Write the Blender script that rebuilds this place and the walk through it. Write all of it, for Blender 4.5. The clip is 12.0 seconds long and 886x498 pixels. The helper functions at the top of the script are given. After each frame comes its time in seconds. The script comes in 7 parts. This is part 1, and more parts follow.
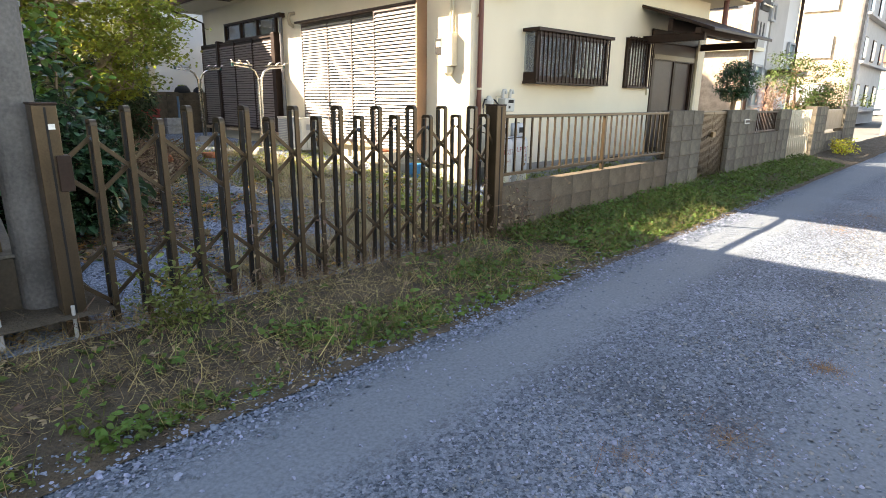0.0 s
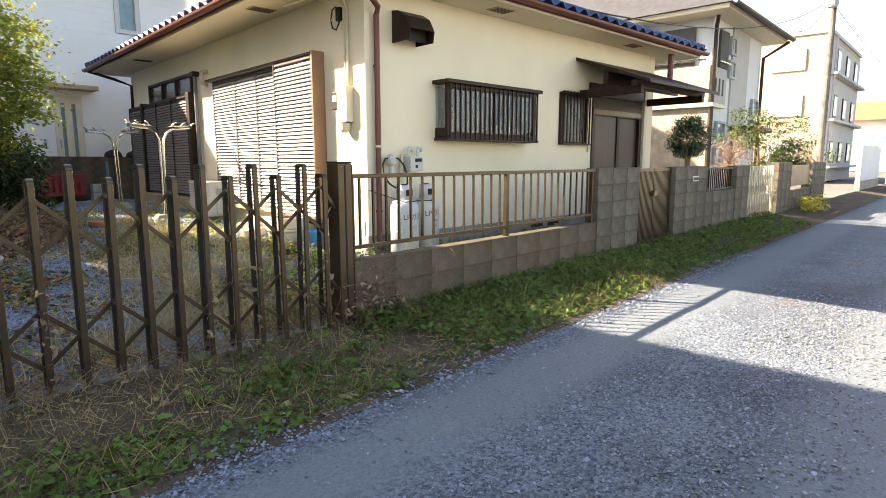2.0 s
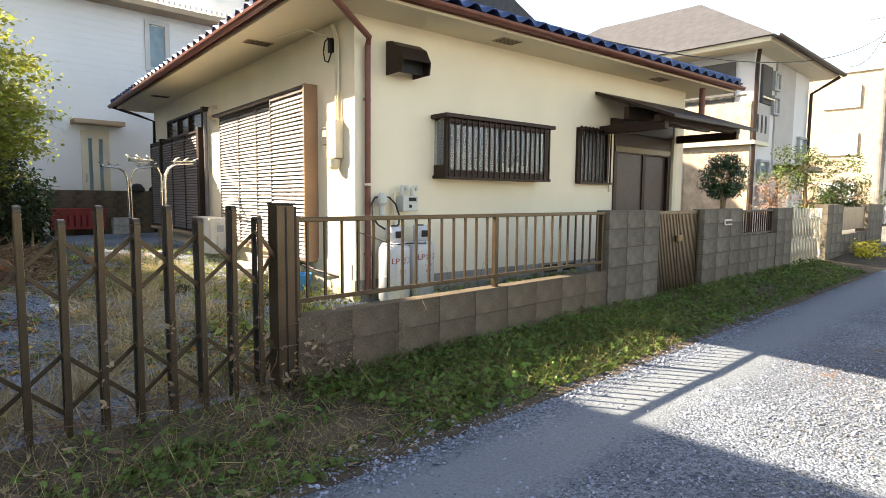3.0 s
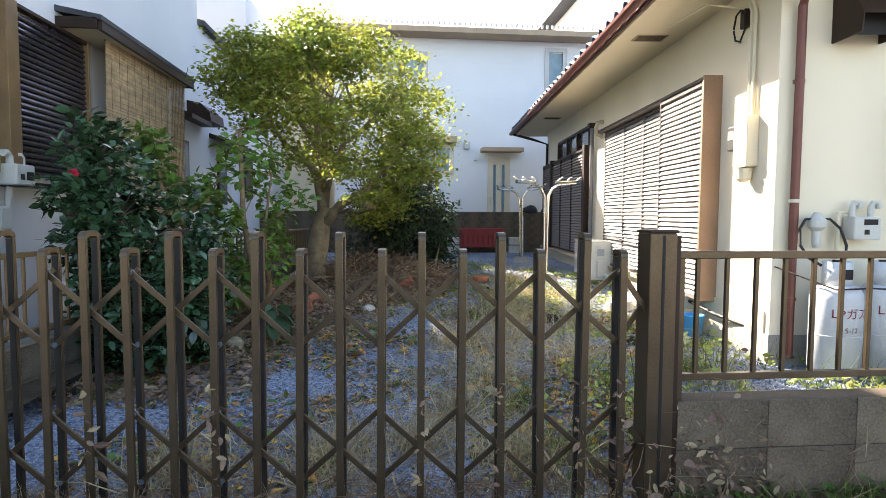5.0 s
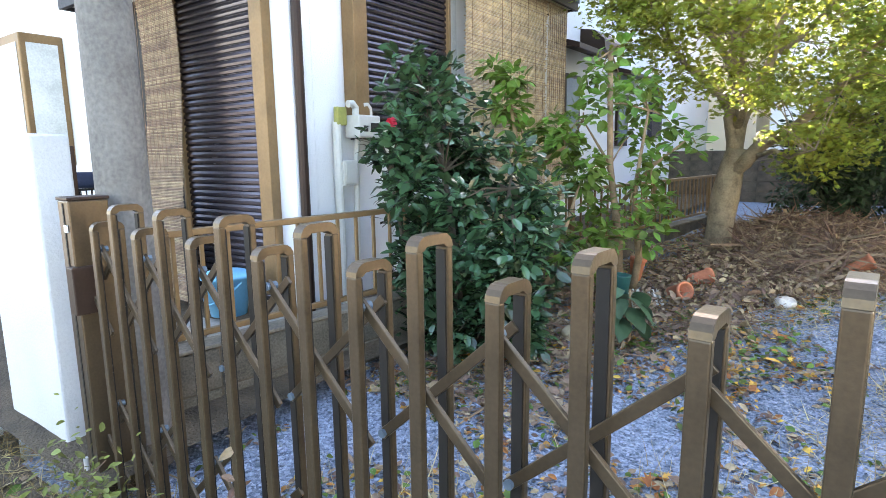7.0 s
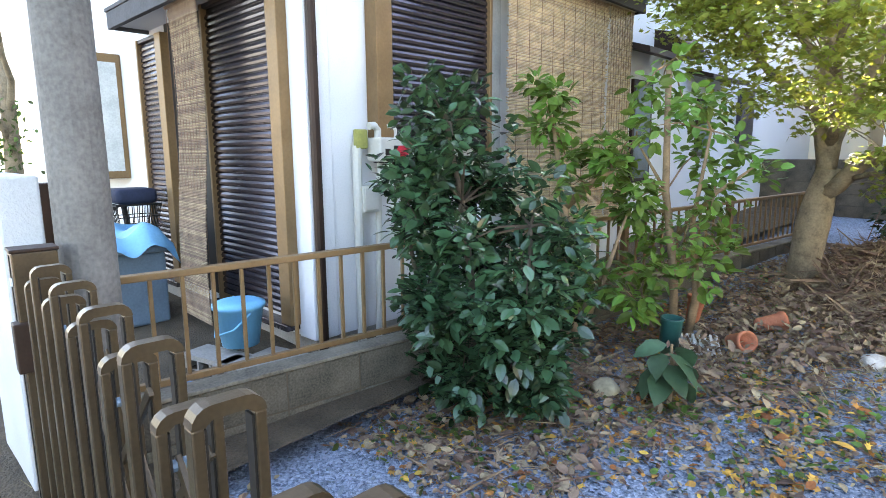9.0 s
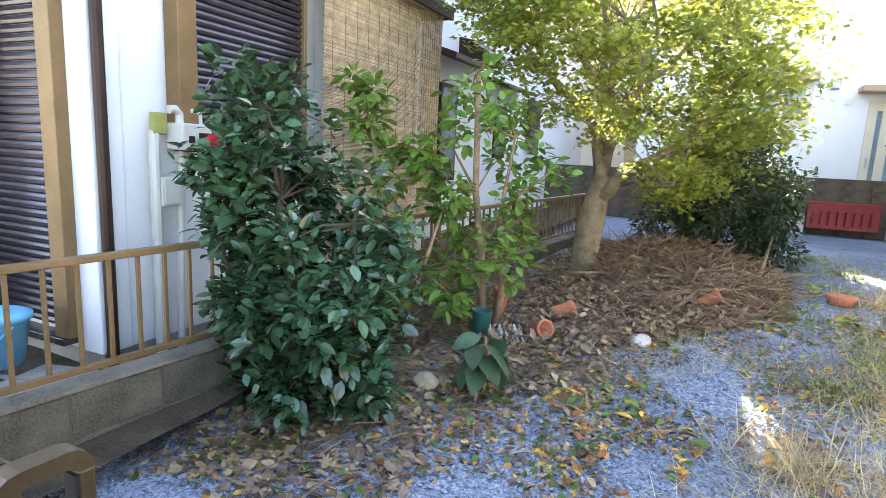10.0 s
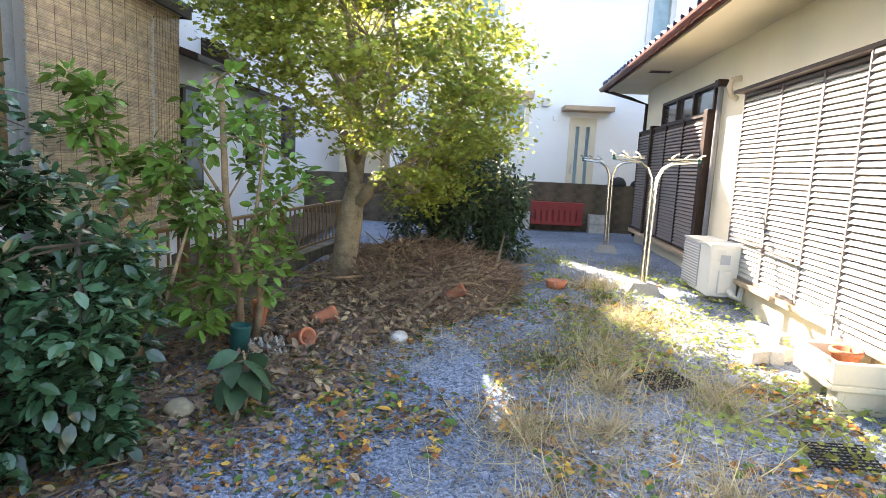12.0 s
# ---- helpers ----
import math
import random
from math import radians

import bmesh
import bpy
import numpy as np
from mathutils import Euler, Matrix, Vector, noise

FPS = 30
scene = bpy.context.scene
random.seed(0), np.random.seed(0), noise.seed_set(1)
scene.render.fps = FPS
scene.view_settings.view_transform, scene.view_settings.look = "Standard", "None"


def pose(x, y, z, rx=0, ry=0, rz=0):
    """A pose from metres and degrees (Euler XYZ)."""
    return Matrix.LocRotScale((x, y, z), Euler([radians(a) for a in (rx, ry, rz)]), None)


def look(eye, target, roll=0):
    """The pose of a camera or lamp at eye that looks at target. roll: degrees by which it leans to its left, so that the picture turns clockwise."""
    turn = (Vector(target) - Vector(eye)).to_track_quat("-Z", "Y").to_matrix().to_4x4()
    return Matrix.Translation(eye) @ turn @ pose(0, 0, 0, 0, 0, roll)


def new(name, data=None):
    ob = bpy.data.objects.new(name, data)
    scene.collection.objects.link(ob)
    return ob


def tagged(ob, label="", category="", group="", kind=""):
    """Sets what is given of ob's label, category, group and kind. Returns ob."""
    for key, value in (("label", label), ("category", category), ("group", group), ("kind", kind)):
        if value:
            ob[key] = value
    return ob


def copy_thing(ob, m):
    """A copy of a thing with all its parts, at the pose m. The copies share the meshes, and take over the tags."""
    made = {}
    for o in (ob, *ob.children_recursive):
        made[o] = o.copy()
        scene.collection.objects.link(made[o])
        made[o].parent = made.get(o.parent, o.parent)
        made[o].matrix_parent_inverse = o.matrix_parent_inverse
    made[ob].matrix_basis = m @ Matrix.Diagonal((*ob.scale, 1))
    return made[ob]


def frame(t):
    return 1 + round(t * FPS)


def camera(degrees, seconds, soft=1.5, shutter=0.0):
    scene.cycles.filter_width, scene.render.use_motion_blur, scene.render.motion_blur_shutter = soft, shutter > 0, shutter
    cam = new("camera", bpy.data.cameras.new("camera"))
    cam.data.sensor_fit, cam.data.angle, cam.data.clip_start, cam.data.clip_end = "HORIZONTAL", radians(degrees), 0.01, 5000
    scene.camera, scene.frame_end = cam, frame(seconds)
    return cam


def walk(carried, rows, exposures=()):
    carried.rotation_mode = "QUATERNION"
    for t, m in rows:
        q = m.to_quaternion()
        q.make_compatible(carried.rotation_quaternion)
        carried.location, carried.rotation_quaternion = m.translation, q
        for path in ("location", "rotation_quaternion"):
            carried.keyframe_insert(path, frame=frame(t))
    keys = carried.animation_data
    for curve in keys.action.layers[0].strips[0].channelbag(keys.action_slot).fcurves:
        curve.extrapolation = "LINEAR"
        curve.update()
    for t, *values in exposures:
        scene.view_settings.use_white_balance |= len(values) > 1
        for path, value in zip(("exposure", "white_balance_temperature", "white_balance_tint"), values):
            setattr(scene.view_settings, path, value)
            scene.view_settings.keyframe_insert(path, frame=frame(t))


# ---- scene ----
cam = camera(75.5, 12.0, 0.8)
PATH = [
    (0, (1.029, 1.211, 1.306), (2.442, 2.533, 0.8), 0.7),
    (0.5, (1.383, 1.203, 1.291), (2.805, 2.54, 0.853), -0.5),
    (1, (1.722, 1.161, 1.282), (3.154, 2.499, 0.882), -0.7),
    (1.5, (2.126, 1.142, 1.262), (3.568, 2.481, 0.906), -0.4),
    (2, (2.521, 1.108, 1.266), (3.978, 2.444, 0.966), -0.1),
    (2.5, (2.927, 1.093, 1.312), (4.37, 2.456, 1.065), -0.0),
    (2.7, (3.082, 1.103, 1.311), (4.507, 2.491, 1.096), 0.3),
    (4.3, (3.892, 1.605, 1.31), (4.609, 3.469, 1.202), -0.4),
    (4.5, (3.895, 1.724, 1.315), (4.471, 3.636, 1.209), -0.2),
    (5, (3.862, 2.073, 1.326), (4.049, 4.061, 1.207), 0.3),
    (5.5, (3.891, 2.494, 1.318), (3.637, 4.472, 1.164), -0.2),
    (6, (3.889, 2.86, 1.323), (3.289, 4.754, 1.101), 0.3),
    (6.5, (3.909, 3.240, 1.364), (3.044, 5.019, 1.069), 0.5),
    (7, (3.975, 3.529, 1.399), (2.822, 5.131, 1.074), -0.8),
    (7.2, (3.992, 3.607, 1.422), (2.735, 5.126, 1.087), -0.7),
    (9, (4.06, 4.04, 1.575), (2.69, 5.45, 1.243), -0.4),
    (9.5, (3.952, 4.03, 1.57), (2.833, 5.653, 1.236), 1.0),
    (10, (3.949, 4.027, 1.591), (3.134, 5.821, 1.249), 2.7),
    (10.5, (3.976, 3.982, 1.604), (3.439, 5.881, 1.279), 3.4),
    (11, (3.995, 3.964, 1.62), (3.697, 5.917, 1.308), 3.2),
    (11.5, (4.013, 3.962, 1.612), (3.870, 5.936, 1.316), 3.0),
    (12, (4.033, 3.96, 1.622), (3.992, 5.939, 1.337), 2.8),
]
walk(cam, [(t, look(eye, target, roll)) for t, eye, target, roll in PATH], [(0.0, 2.65, 8200, 16), (1.5, 2.5, 8300, 15), (2.5, 2.37, 8400, 15), (4.5, 2.45, 7700, 15), (5.0, 2.72, 7200, 15), (5.5, 3.2, 7000, 15), (6.5, 4.0, 7500, 15), (9.0, 3.9, 7400, 15), (10.0, 4.02, 7500, 16), (11.0, 3.88, 7400, 15), (12.0, 3.5, 7500, 16)])

# ---- daylight ----
SUN_TO = Vector((-0.81, 1.27, 1.0)).normalized()
world = bpy.data.worlds.new("sky")
scene.world = world
world.use_nodes = True
sky = world.node_tree.nodes.new("ShaderNodeTexSky")
sky.sky_type, sky.sun_disc = "NISHITA", False
sky.sun_elevation = math.asin(SUN_TO.z)
sky.sun_rotation = math.atan2(SUN_TO.x, SUN_TO.y)
sky.air_density, sky.dust_density, sky.ozone_density = 1.0, 1.2, 1.0
back = world.node_tree.nodes["Background"]
back.inputs["Strength"].default_value = 0.105
world.node_tree.links.new(sky.outputs["Color"], back.inputs["Color"])
sun = new("sun", bpy.data.lights.new("sun", "SUN"))
sun.data.energy, sun.data.angle, sun.data.color = 5.0, radians(0.53), (1.0, 0.95, 0.86)
sun.matrix_basis = look(SUN_TO * 50, (0, 0, 0))

# ---- helpers of this scene ----
def mesh_ob(name, verts, faces, material, smooth=False):
    me = bpy.data.meshes.new(name)
    me.from_pydata([tuple(v) for v in verts], [], faces)
    me.update()
    if material:
        me.materials.append(material)
    if smooth:
        me.polygons.foreach_set("use_smooth", [True] * len(me.polygons))
    return new(name, me)


def bm_data(name, bm, material, smooth=False):
    me = bpy.data.meshes.new(name)
    bmesh.ops.recalc_face_normals(bm, faces=bm.faces)
    bm.to_mesh(me)
    bm.free()
    if material:
        me.materials.append(material)
    if smooth:
        me.polygons.foreach_set("use_smooth", [True] * len(me.polygons))
    return me


def part(name, bm, material, parent=None, label="", smooth=False, at=None):
    """Links a bmesh as one mesh object under a thing or a part."""
    ob = new(name, bm_data(name, bm, material, smooth))
    if parent:
        ob.parent = parent
    if at is not None:
        ob.matrix_basis = at
    return tagged(ob, label) if label else ob


def thing(name, label, category, m=None, group="", kind=""):
    """An Empty at the base of a thing, to which its parts are parented."""
    ob = new(name)
    ob.empty_display_size = 0.1
    if m is not None:
        ob.matrix_basis = m
    return tagged(ob, label, category, group, kind)


def box(bm, x0, x1, y0, y1, z0, z1, m=None, bevel=0.0):
    vs = [bm.verts.new((x, y, z)) for z in (z0, z1) for y in (y0, y1) for x in (x0, x1)]
    fs = [bm.faces.new([vs[i] for i in q]) for q in ((0, 2, 3, 1), (4, 5, 7, 6), (0, 1, 5, 4), (2, 6, 7, 3), (0, 4, 6, 2), (1, 3, 7, 5))]
    if bevel:
        es = list({e for f in fs for e in f.edges})
        r = bmesh.ops.bevel(bm, geom=es, offset=bevel, segments=2, affect="EDGES", profile=0.5)
        vs = list({v for f in r["faces"] for v in f.verts} | {v for v in vs if v.is_valid})
    if m is not None:
        bmesh.ops.transform(bm, matrix=m, verts=vs)
    return vs


def bx(x0, x1, y0, y1, z0, z1, bevel=0.0, m=None):
    bm = bmesh.new()
    box(bm, x0, x1, y0, y1, z0, z1, m, bevel)
    return bm


def tube(bm, pts, r, seg=8, cap=True):
    """A tube through pts; r is one radius or one for each point."""
    pts = [Vector(p) for p in pts]
    rs = r if isinstance(r, (list, tuple)) else [r] * len(pts)
    rings = []
    side = None
    for i, p in enumerate(pts):
        d = (pts[min(i + 1, len(pts) - 1)] - pts[max(i - 1, 0)]).normalized()
        if side is None:
            side = d.orthogonal().normalized()
        side = (side - d * side.dot(d)).normalized()
        up = d.cross(side)
        rings.append([bm.verts.new(p + (side * math.cos(a) + up * math.sin(a)) * rs[i]) for a in (2 * math.pi * k / seg for k in range(seg))])
    for a, b in zip(rings, rings[1:]):
        for k in range(seg):
            bm.faces.new((a[k], a[(k + 1) % seg], b[(k + 1) % seg], b[k]))
    if cap:
        bm.faces.new(rings[0][::-1])
        bm.faces.new(rings[-1])
    return bm


def tb(pts, r, seg=8):
    return tube(bmesh.new(), pts, r, seg)


def lathe(prof, seg=20):
    """A turned body from (radius, height) pairs."""
    bm = bmesh.new()
    rings = [[bm.verts.new((r * math.cos(2 * math.pi * k / seg), r * math.sin(2 * math.pi * k / seg), z)) for k in range(seg)] for r, z in prof]
    for a, b in zip(rings, rings[1:]):
        for k in range(seg):
            bm.faces.new((a[k], a[(k + 1) % seg], b[(k + 1) % seg], b[k]))
    bm.faces.new(rings[0][::-1])
    bm.faces.new(rings[-1])
    return bm


def prism(pts, y0, y1):
    """A profile of (x, z) points drawn out along y."""
    bm = bmesh.new()
    a = [bm.verts.new((x, y0, z)) for x, z in pts]
    b = [bm.verts.new((x, y1, z)) for x, z in pts]
    n = len(pts)
    for k in range(n):
        bm.faces.new((a[k], a[(k + 1) % n], b[(k + 1) % n], b[k]))
    bm.faces.new(a[::-1])
    bm.faces.new(b)
    return bm


def pierced(x0, x1, z0, z1, y0, y1, holes):
    """A wall along x with rectangular openings (x0, x1, z0, z1) right through it."""
    bm = bmesh.new()
    xs = sorted({x0, x1, *(h[0] for h in holes), *(h[1] for h in holes)})
    zs = sorted({z0, z1, *(h[2] for h in holes), *(h[3] for h in holes)})
    for a, b in zip(xs, xs[1:]):
        run = None
        for c, d in zip(zs, zs[1:]):
            inside = any(h[0] <= (a + b) / 2 <= h[1] and h[2] <= (c + d) / 2 <= h[3] for h in holes)
            if inside:
                if run:
                    box(bm, a, b, y0, y1, *run)
                run = None
            else:
                run = (run[0], d) if run else (c, d)
        if run:
            box(bm, a, b, y0, y1, *run)
    bmesh.ops.remove_doubles(bm, verts=bm.verts, dist=1e-4)
    return bm


def scatter(name, protos, items, material, smooth=False):
    """One mesh of many small pieces: protos are (verts array, faces), items are (proto index, 4x4 array)."""
    vs, fs, n = [], [], 0
    for k, m in items:
        v, f = protos[k]
        vs.append(v @ m[:3, :3].T + m[:3, 3])
        fs.extend([tuple(i + n for i in q) for q in f])
        n += len(v)
    return mesh_ob(name, np.concatenate(vs), fs, material, smooth)


def placed(x, y, z, s=1.0, rx=0.0, ry=0.0, rz=0.0, sx=1.0, sy=1.0, sz=1.0):
    e = Euler((rx, ry, rz)).to_matrix()
    m = np.eye(4)
    m[:3, :3] = np.array(e) @ np.diag((s * sx, s * sy, s * sz))
    m[:3, 3] = (x, y, z)
    return m


# ---- materials ----
def mat(name, color, rough=0.6, metal=0.0, var=0.25, scale=4.0, fine=60.0, bump=0.2, dist=0.01, color2=None, spec=0.28, per=0.0, island=0.0, trans=0.0, coarse=0.0):
    """Two scales of noise on the colour, fine relief, and a spread from piece to piece (per) or from island to island (island)."""
    m = bpy.data.materials.new(name)
    m.use_nodes = True
    nt = m.node_tree
    N, L = nt.nodes, nt.links
    b = N["Principled BSDF"]
    tc = N.new("ShaderNodeTexCoord")
    src = tc.outputs["Object"]
    n1 = N.new("ShaderNodeTexNoise")
    n1.inputs["Scale"].default_value, n1.inputs["Detail"].default_value = scale, 5
    n2 = N.new("ShaderNodeTexNoise")
    n2.inputs["Scale"].default_value, n2.inputs["Detail"].default_value = fine, 3
    L.new(src, n1.inputs["Vector"])
    L.new(src, n2.inputs["Vector"])
    mix = N.new("ShaderNodeMath")
    mix.operation = "MULTIPLY_ADD"
    L.new(n1.outputs["Fac"], mix.inputs[0])
    mix.inputs[1].default_value = 0.65
    half = N.new("ShaderNodeMath")
    half.operation = "MULTIPLY"
    L.new(n2.outputs["Fac"], half.inputs[0])
    half.inputs[1].default_value = 0.35
    L.new(half.outputs[0], mix.inputs[2])
    ramp = N.new("ShaderNodeValToRGB")
    c2 = color2 or tuple(max(0.0, c * (1 - var)) for c in color)
    c1 = color if color2 else tuple(min(1.0, c * (1 + var * 0.5)) for c in color)
    ramp.color_ramp.elements[0].position, ramp.color_ramp.elements[1].position = 0.36, 0.64
    ramp.color_ramp.elements[0].color, ramp.color_ramp.elements[1].color = (*c2, 1), (*c1, 1)
    L.new(mix.outputs[0], ramp.inputs["Fac"])
    col = ramp.outputs["Color"]
    if per or island:
        hsv = N.new("ShaderNodeHueSaturation")
        rnd = (N.new("ShaderNodeObjectInfo") if per else N.new("ShaderNodeNewGeometry")).outputs["Random" if per else "Random Per Island"]
        mr = N.new("ShaderNodeMapRange")
        amt = per or island
        mr.inputs["To Min"].default_value, mr.inputs["To Max"].default_value = 1 - amt, 1 + amt
        L.new(rnd, mr.inputs["Value"])
        L.new(mr.outputs["Result"], hsv.inputs["Value"])
        mh = N.new("ShaderNodeMapRange")
        mh.inputs["To Min"].default_value, mh.inputs["To Max"].default_value = 0.5 - amt * 0.06, 0.5 + amt * 0.06
        L.new(rnd, mh.inputs["Value"])
        L.new(mh.outputs["Result"], hsv.inputs["Hue"])
        L.new(col, hsv.inputs["Color"])
        col = hsv.outputs["Color"]
    L.new(col, b.inputs["Base Color"])
    b.inputs["Metallic"].default_value = metal
    b.inputs["Specular IOR Level"].default_value = spec
    rr = N.new("ShaderNodeMapRange")
    rr.inputs["To Min"].default_value, rr.inputs["To Max"].default_value = max(0.02, rough - 0.1), min(1.0, rough + 0.1)
    L.new(n1.outputs["Fac"], rr.inputs["Value"])
    L.new(rr.outputs["Result"], b.inputs["Roughness"])
    if bump:
        bp = N.new("ShaderNodeBump")
        bp.inputs["Strength"].default_value, bp.inputs["Distance"].default_value = bump, dist
        L.new(n2.outputs["Fac"], bp.inputs["Height"])
        L.new(bp.outputs["Normal"], b.inputs["Normal"])
    if trans:
        tl = N.new("ShaderNodeBsdfTranslucent")
        L.new(col, tl.inputs["Color"])
        ms = N.new("ShaderNodeMixShader")
        ms.inputs["Fac"].default_value = trans
        L.new(b.outputs["BSDF"], ms.inputs[1])
        L.new(tl.outputs["BSDF"], ms.inputs[2])
        L.new(ms.outputs["Shader"], N["Material Output"].inputs["Surface"])
    return m


def glass(name, tint=(0.6, 0.65, 0.68), rough=0.03, metal=0.0):
    m = bpy.data.materials.new(name)
    m.use_nodes = True
    b = m.node_tree.nodes["Principled BSDF"]
    b.inputs["Base Color"].default_value = (*tint, 1)
    b.inputs["Roughness"].default_value = rough
    b.inputs["Transmission Weight"].default_value = 0.85
    b.inputs["IOR"].default_value = 1.45
    return m


def gravel(name, dark, light, scale, tracks=(), dusty=(0.135, 0.16, 0.182)):
    """Crushed stone: cells of differing grey with gaps between; compacted dusty wheel tracks along x at the given y."""
    m = bpy.data.materials.new(name)
    m.use_nodes = True
    nt = m.node_tree
    N, L = nt.nodes, nt.links
    b = N["Principled BSDF"]
    tc = N.new("ShaderNodeTexCoord")
    src = tc.outputs["Object"]
    warp = N.new("ShaderNodeTexNoise")
    warp.inputs["Scale"].default_value = 25
    L.new(src, warp.inputs["Vector"])
    add = N.new("ShaderNodeVectorMath")
    add.operation = "MULTIPLY_ADD"
    L.new(warp.outputs["Color"], add.inputs[0])
    add.inputs[1].default_value = (0.012, 0.012, 0.012)
    L.new(src, add.inputs[2])
    vo = N.new("ShaderNodeTexVoronoi")
    vo.inputs["Scale"].default_value = scale
    L.new(add.outputs[0], vo.inputs["Vector"])
    vo2 = N.new("ShaderNodeTexVoronoi")
    vo2.inputs["Scale"].default_value = scale * 2.3
    L.new(add.outputs[0], vo2.inputs["Vector"])
    sep = N.new("ShaderNodeSeparateColor")
    L.new(vo.outputs["Color"], sep.inputs["Color"])
    sep2 = N.new("ShaderNodeSeparateColor")
    L.new(vo2.outputs["Color"], sep2.inputs["Color"])
    av = N.new("ShaderNodeMath")
    av.operation = "MULTIPLY_ADD"
    L.new(sep.outputs[0], av.inputs[0])
    av.inputs[1].default_value = 0.6
    hf = N.new("ShaderNodeMath")
    hf.operation = "MULTIPLY"
    hf.inputs[1].default_value = 0.4
    L.new(sep2.outputs[0], hf.inputs[0])
    L.new(hf.outputs[0], av.inputs[2])
    ramp = N.new("ShaderNodeValToRGB")
    e = ramp.color_ramp.elements
    e[0].position, e[0].color = 0.05, (*dark, 1)
    e[1].position, e[1].color = 0.95, (*light, 1)
    L.new(av.outputs[0], ramp.inputs["Fac"])
    big = N.new("ShaderNodeTexNoise")
    big.inputs["Scale"].default_value, big.inputs["Detail"].default_value = 0.8, 6
    L.new(src, big.inputs["Vector"])
    mul = N.new("ShaderNodeMapRange")
    mul.inputs["From Min"].default_value, mul.inputs["From Max"].default_value = 0.3, 0.7
    mul.inputs["To Min"].default_value, mul.inputs["To Max"].default_value = 0.62, 1.22
    L.new(big.outputs["Fac"], mul.inputs["Value"])
    sc = N.new("ShaderNodeVectorMath")
    sc.operation = "SCALE"
    L.new(ramp.outputs["Color"], sc.inputs[0])
    L.new(mul.outputs["Result"], sc.inputs["Scale"])
    col, depth = sc.outputs[0], vo.outputs["Distance"]
    if tracks:
        xyz = N.new("ShaderNodeSeparateXYZ")
        L.new(src, xyz.inputs[0])
        masks = []
        for yc, hw in tracks:
            d = N.new("ShaderNodeMath")
            d.operation = "SUBTRACT"
            L.new(xyz.outputs["Y"], d.inputs[0])
            d.inputs[1].default_value = yc
            a = N.new("ShaderNodeMath")
            a.operation = "ABSOLUTE"
            L.new(d.outputs[0], a.inputs[0])
            w = N.new("ShaderNodeMath")
            w.operation = "MULTIPLY_ADD"
            L.new(big.outputs["Fac"], w.inputs[0])
            w.inputs[1].default_value = 0.5
            L.new(a.outputs[0], w.inputs[2])
            r = N.new("ShaderNodeMapRange")
            r.inputs["From Min"].default_value, r.inputs["From Max"].default_value = hw + 0.17, hw + 0.42
            r.inputs["To Min"].default_value, r.inputs["To Max"].default_value = 0.85, 0.0
            L.new(w.outputs[0], r.inputs["Value"])
            masks.append(r.outputs["Result"])
        mx = N.new("ShaderNodeMath")
        mx.operation = "MAXIMUM"
        L.new(masks[0], mx.inputs[0])
        L.new(masks[-1], mx.inputs[1])
        fine = N.new("ShaderNodeTexNoise")
        fine.inputs["Scale"].default_value, fine.inputs["Detail"].default_value = 60, 4
        L.new(src, fine.inputs["Vector"])
        dr = N.new("ShaderNodeValToRGB")
        dr.color_ramp.elements[0].position, dr.color_ramp.elements[1].position = 0.3, 0.75
        dr.color_ramp.elements[0].color = (*[c * 0.72 for c in dusty], 1)
        dr.color_ramp.elements[1].color = (*[c * 1.12 for c in dusty], 1)
        L.new(fine.outputs["Fac"], dr.inputs["Fac"])
        mc = N.new("ShaderNodeMix")
        mc.data_type = "RGBA"
        L.new(mx.outputs[0], mc.inputs["Factor"])
        L.new(col, mc.inputs["A"])
        L.new(dr.outputs["Color"], mc.inputs["B"])
        col = mc.outputs["Result"]
        inv = N.new("ShaderNodeMath")
        inv.operation = "SUBTRACT"
        inv.inputs[0].default_value = 1.0
        L.new(mx.outputs[0], inv.inputs[1])
        dm = N.new("ShaderNodeMath")
        dm.operation = "MULTIPLY"
        L.new(depth, dm.inputs[0])
        L.new(inv.outputs[0], dm.inputs[1])
        depth = dm.outputs[0]
    L.new(col, b.inputs["Base Color"])
    b.inputs["Roughness"].default_value = 0.92
    b.inputs["Specular IOR Level"].default_value = 0.25
    bp = N.new("ShaderNodeBump")
    bp.invert = True
    bp.inputs["Strength"].default_value, bp.inputs["Distance"].default_value = 0.9, 0.012
    L.new(depth, bp.inputs["Height"])
    L.new(bp.outputs["Normal"], b.inputs["Normal"])
    return m

M_ROAD = gravel("gravel_lane", (0.03, 0.042, 0.057), (0.215, 0.25, 0.295), 68, ((2.9, 0.20), (1.3, 0.25)), (0.155, 0.18, 0.20))
M_YARD = gravel("yard_gravel", (0.05, 0.07, 0.10), (0.33, 0.385, 0.47), 66)
M_SOIL = mat("soil", (0.085, 0.065, 0.042), 0.95, var=0.5, scale=5, fine=80, bump=0.9, dist=0.02)
M_GROUND = mat("far_ground", (0.12, 0.12, 0.11), 0.95, scale=0.3, fine=30)
M_BRONZE = mat("bronze_aluminium", (0.088, 0.064, 0.040), 0.34, 0.6, var=0.25, scale=6, fine=120, bump=0.05)
M_BROWN = mat("dark_brown_metal", (0.034, 0.019, 0.013), 0.5, 0.3, var=0.3, scale=6, fine=90, bump=0.06)
# black of small fittings; also painted shade for grooves, slots and recesses
M_BLACK = mat("black_and_recess_shade", (0.012, 0.011, 0.01), 0.6, var=0.2, bump=0)
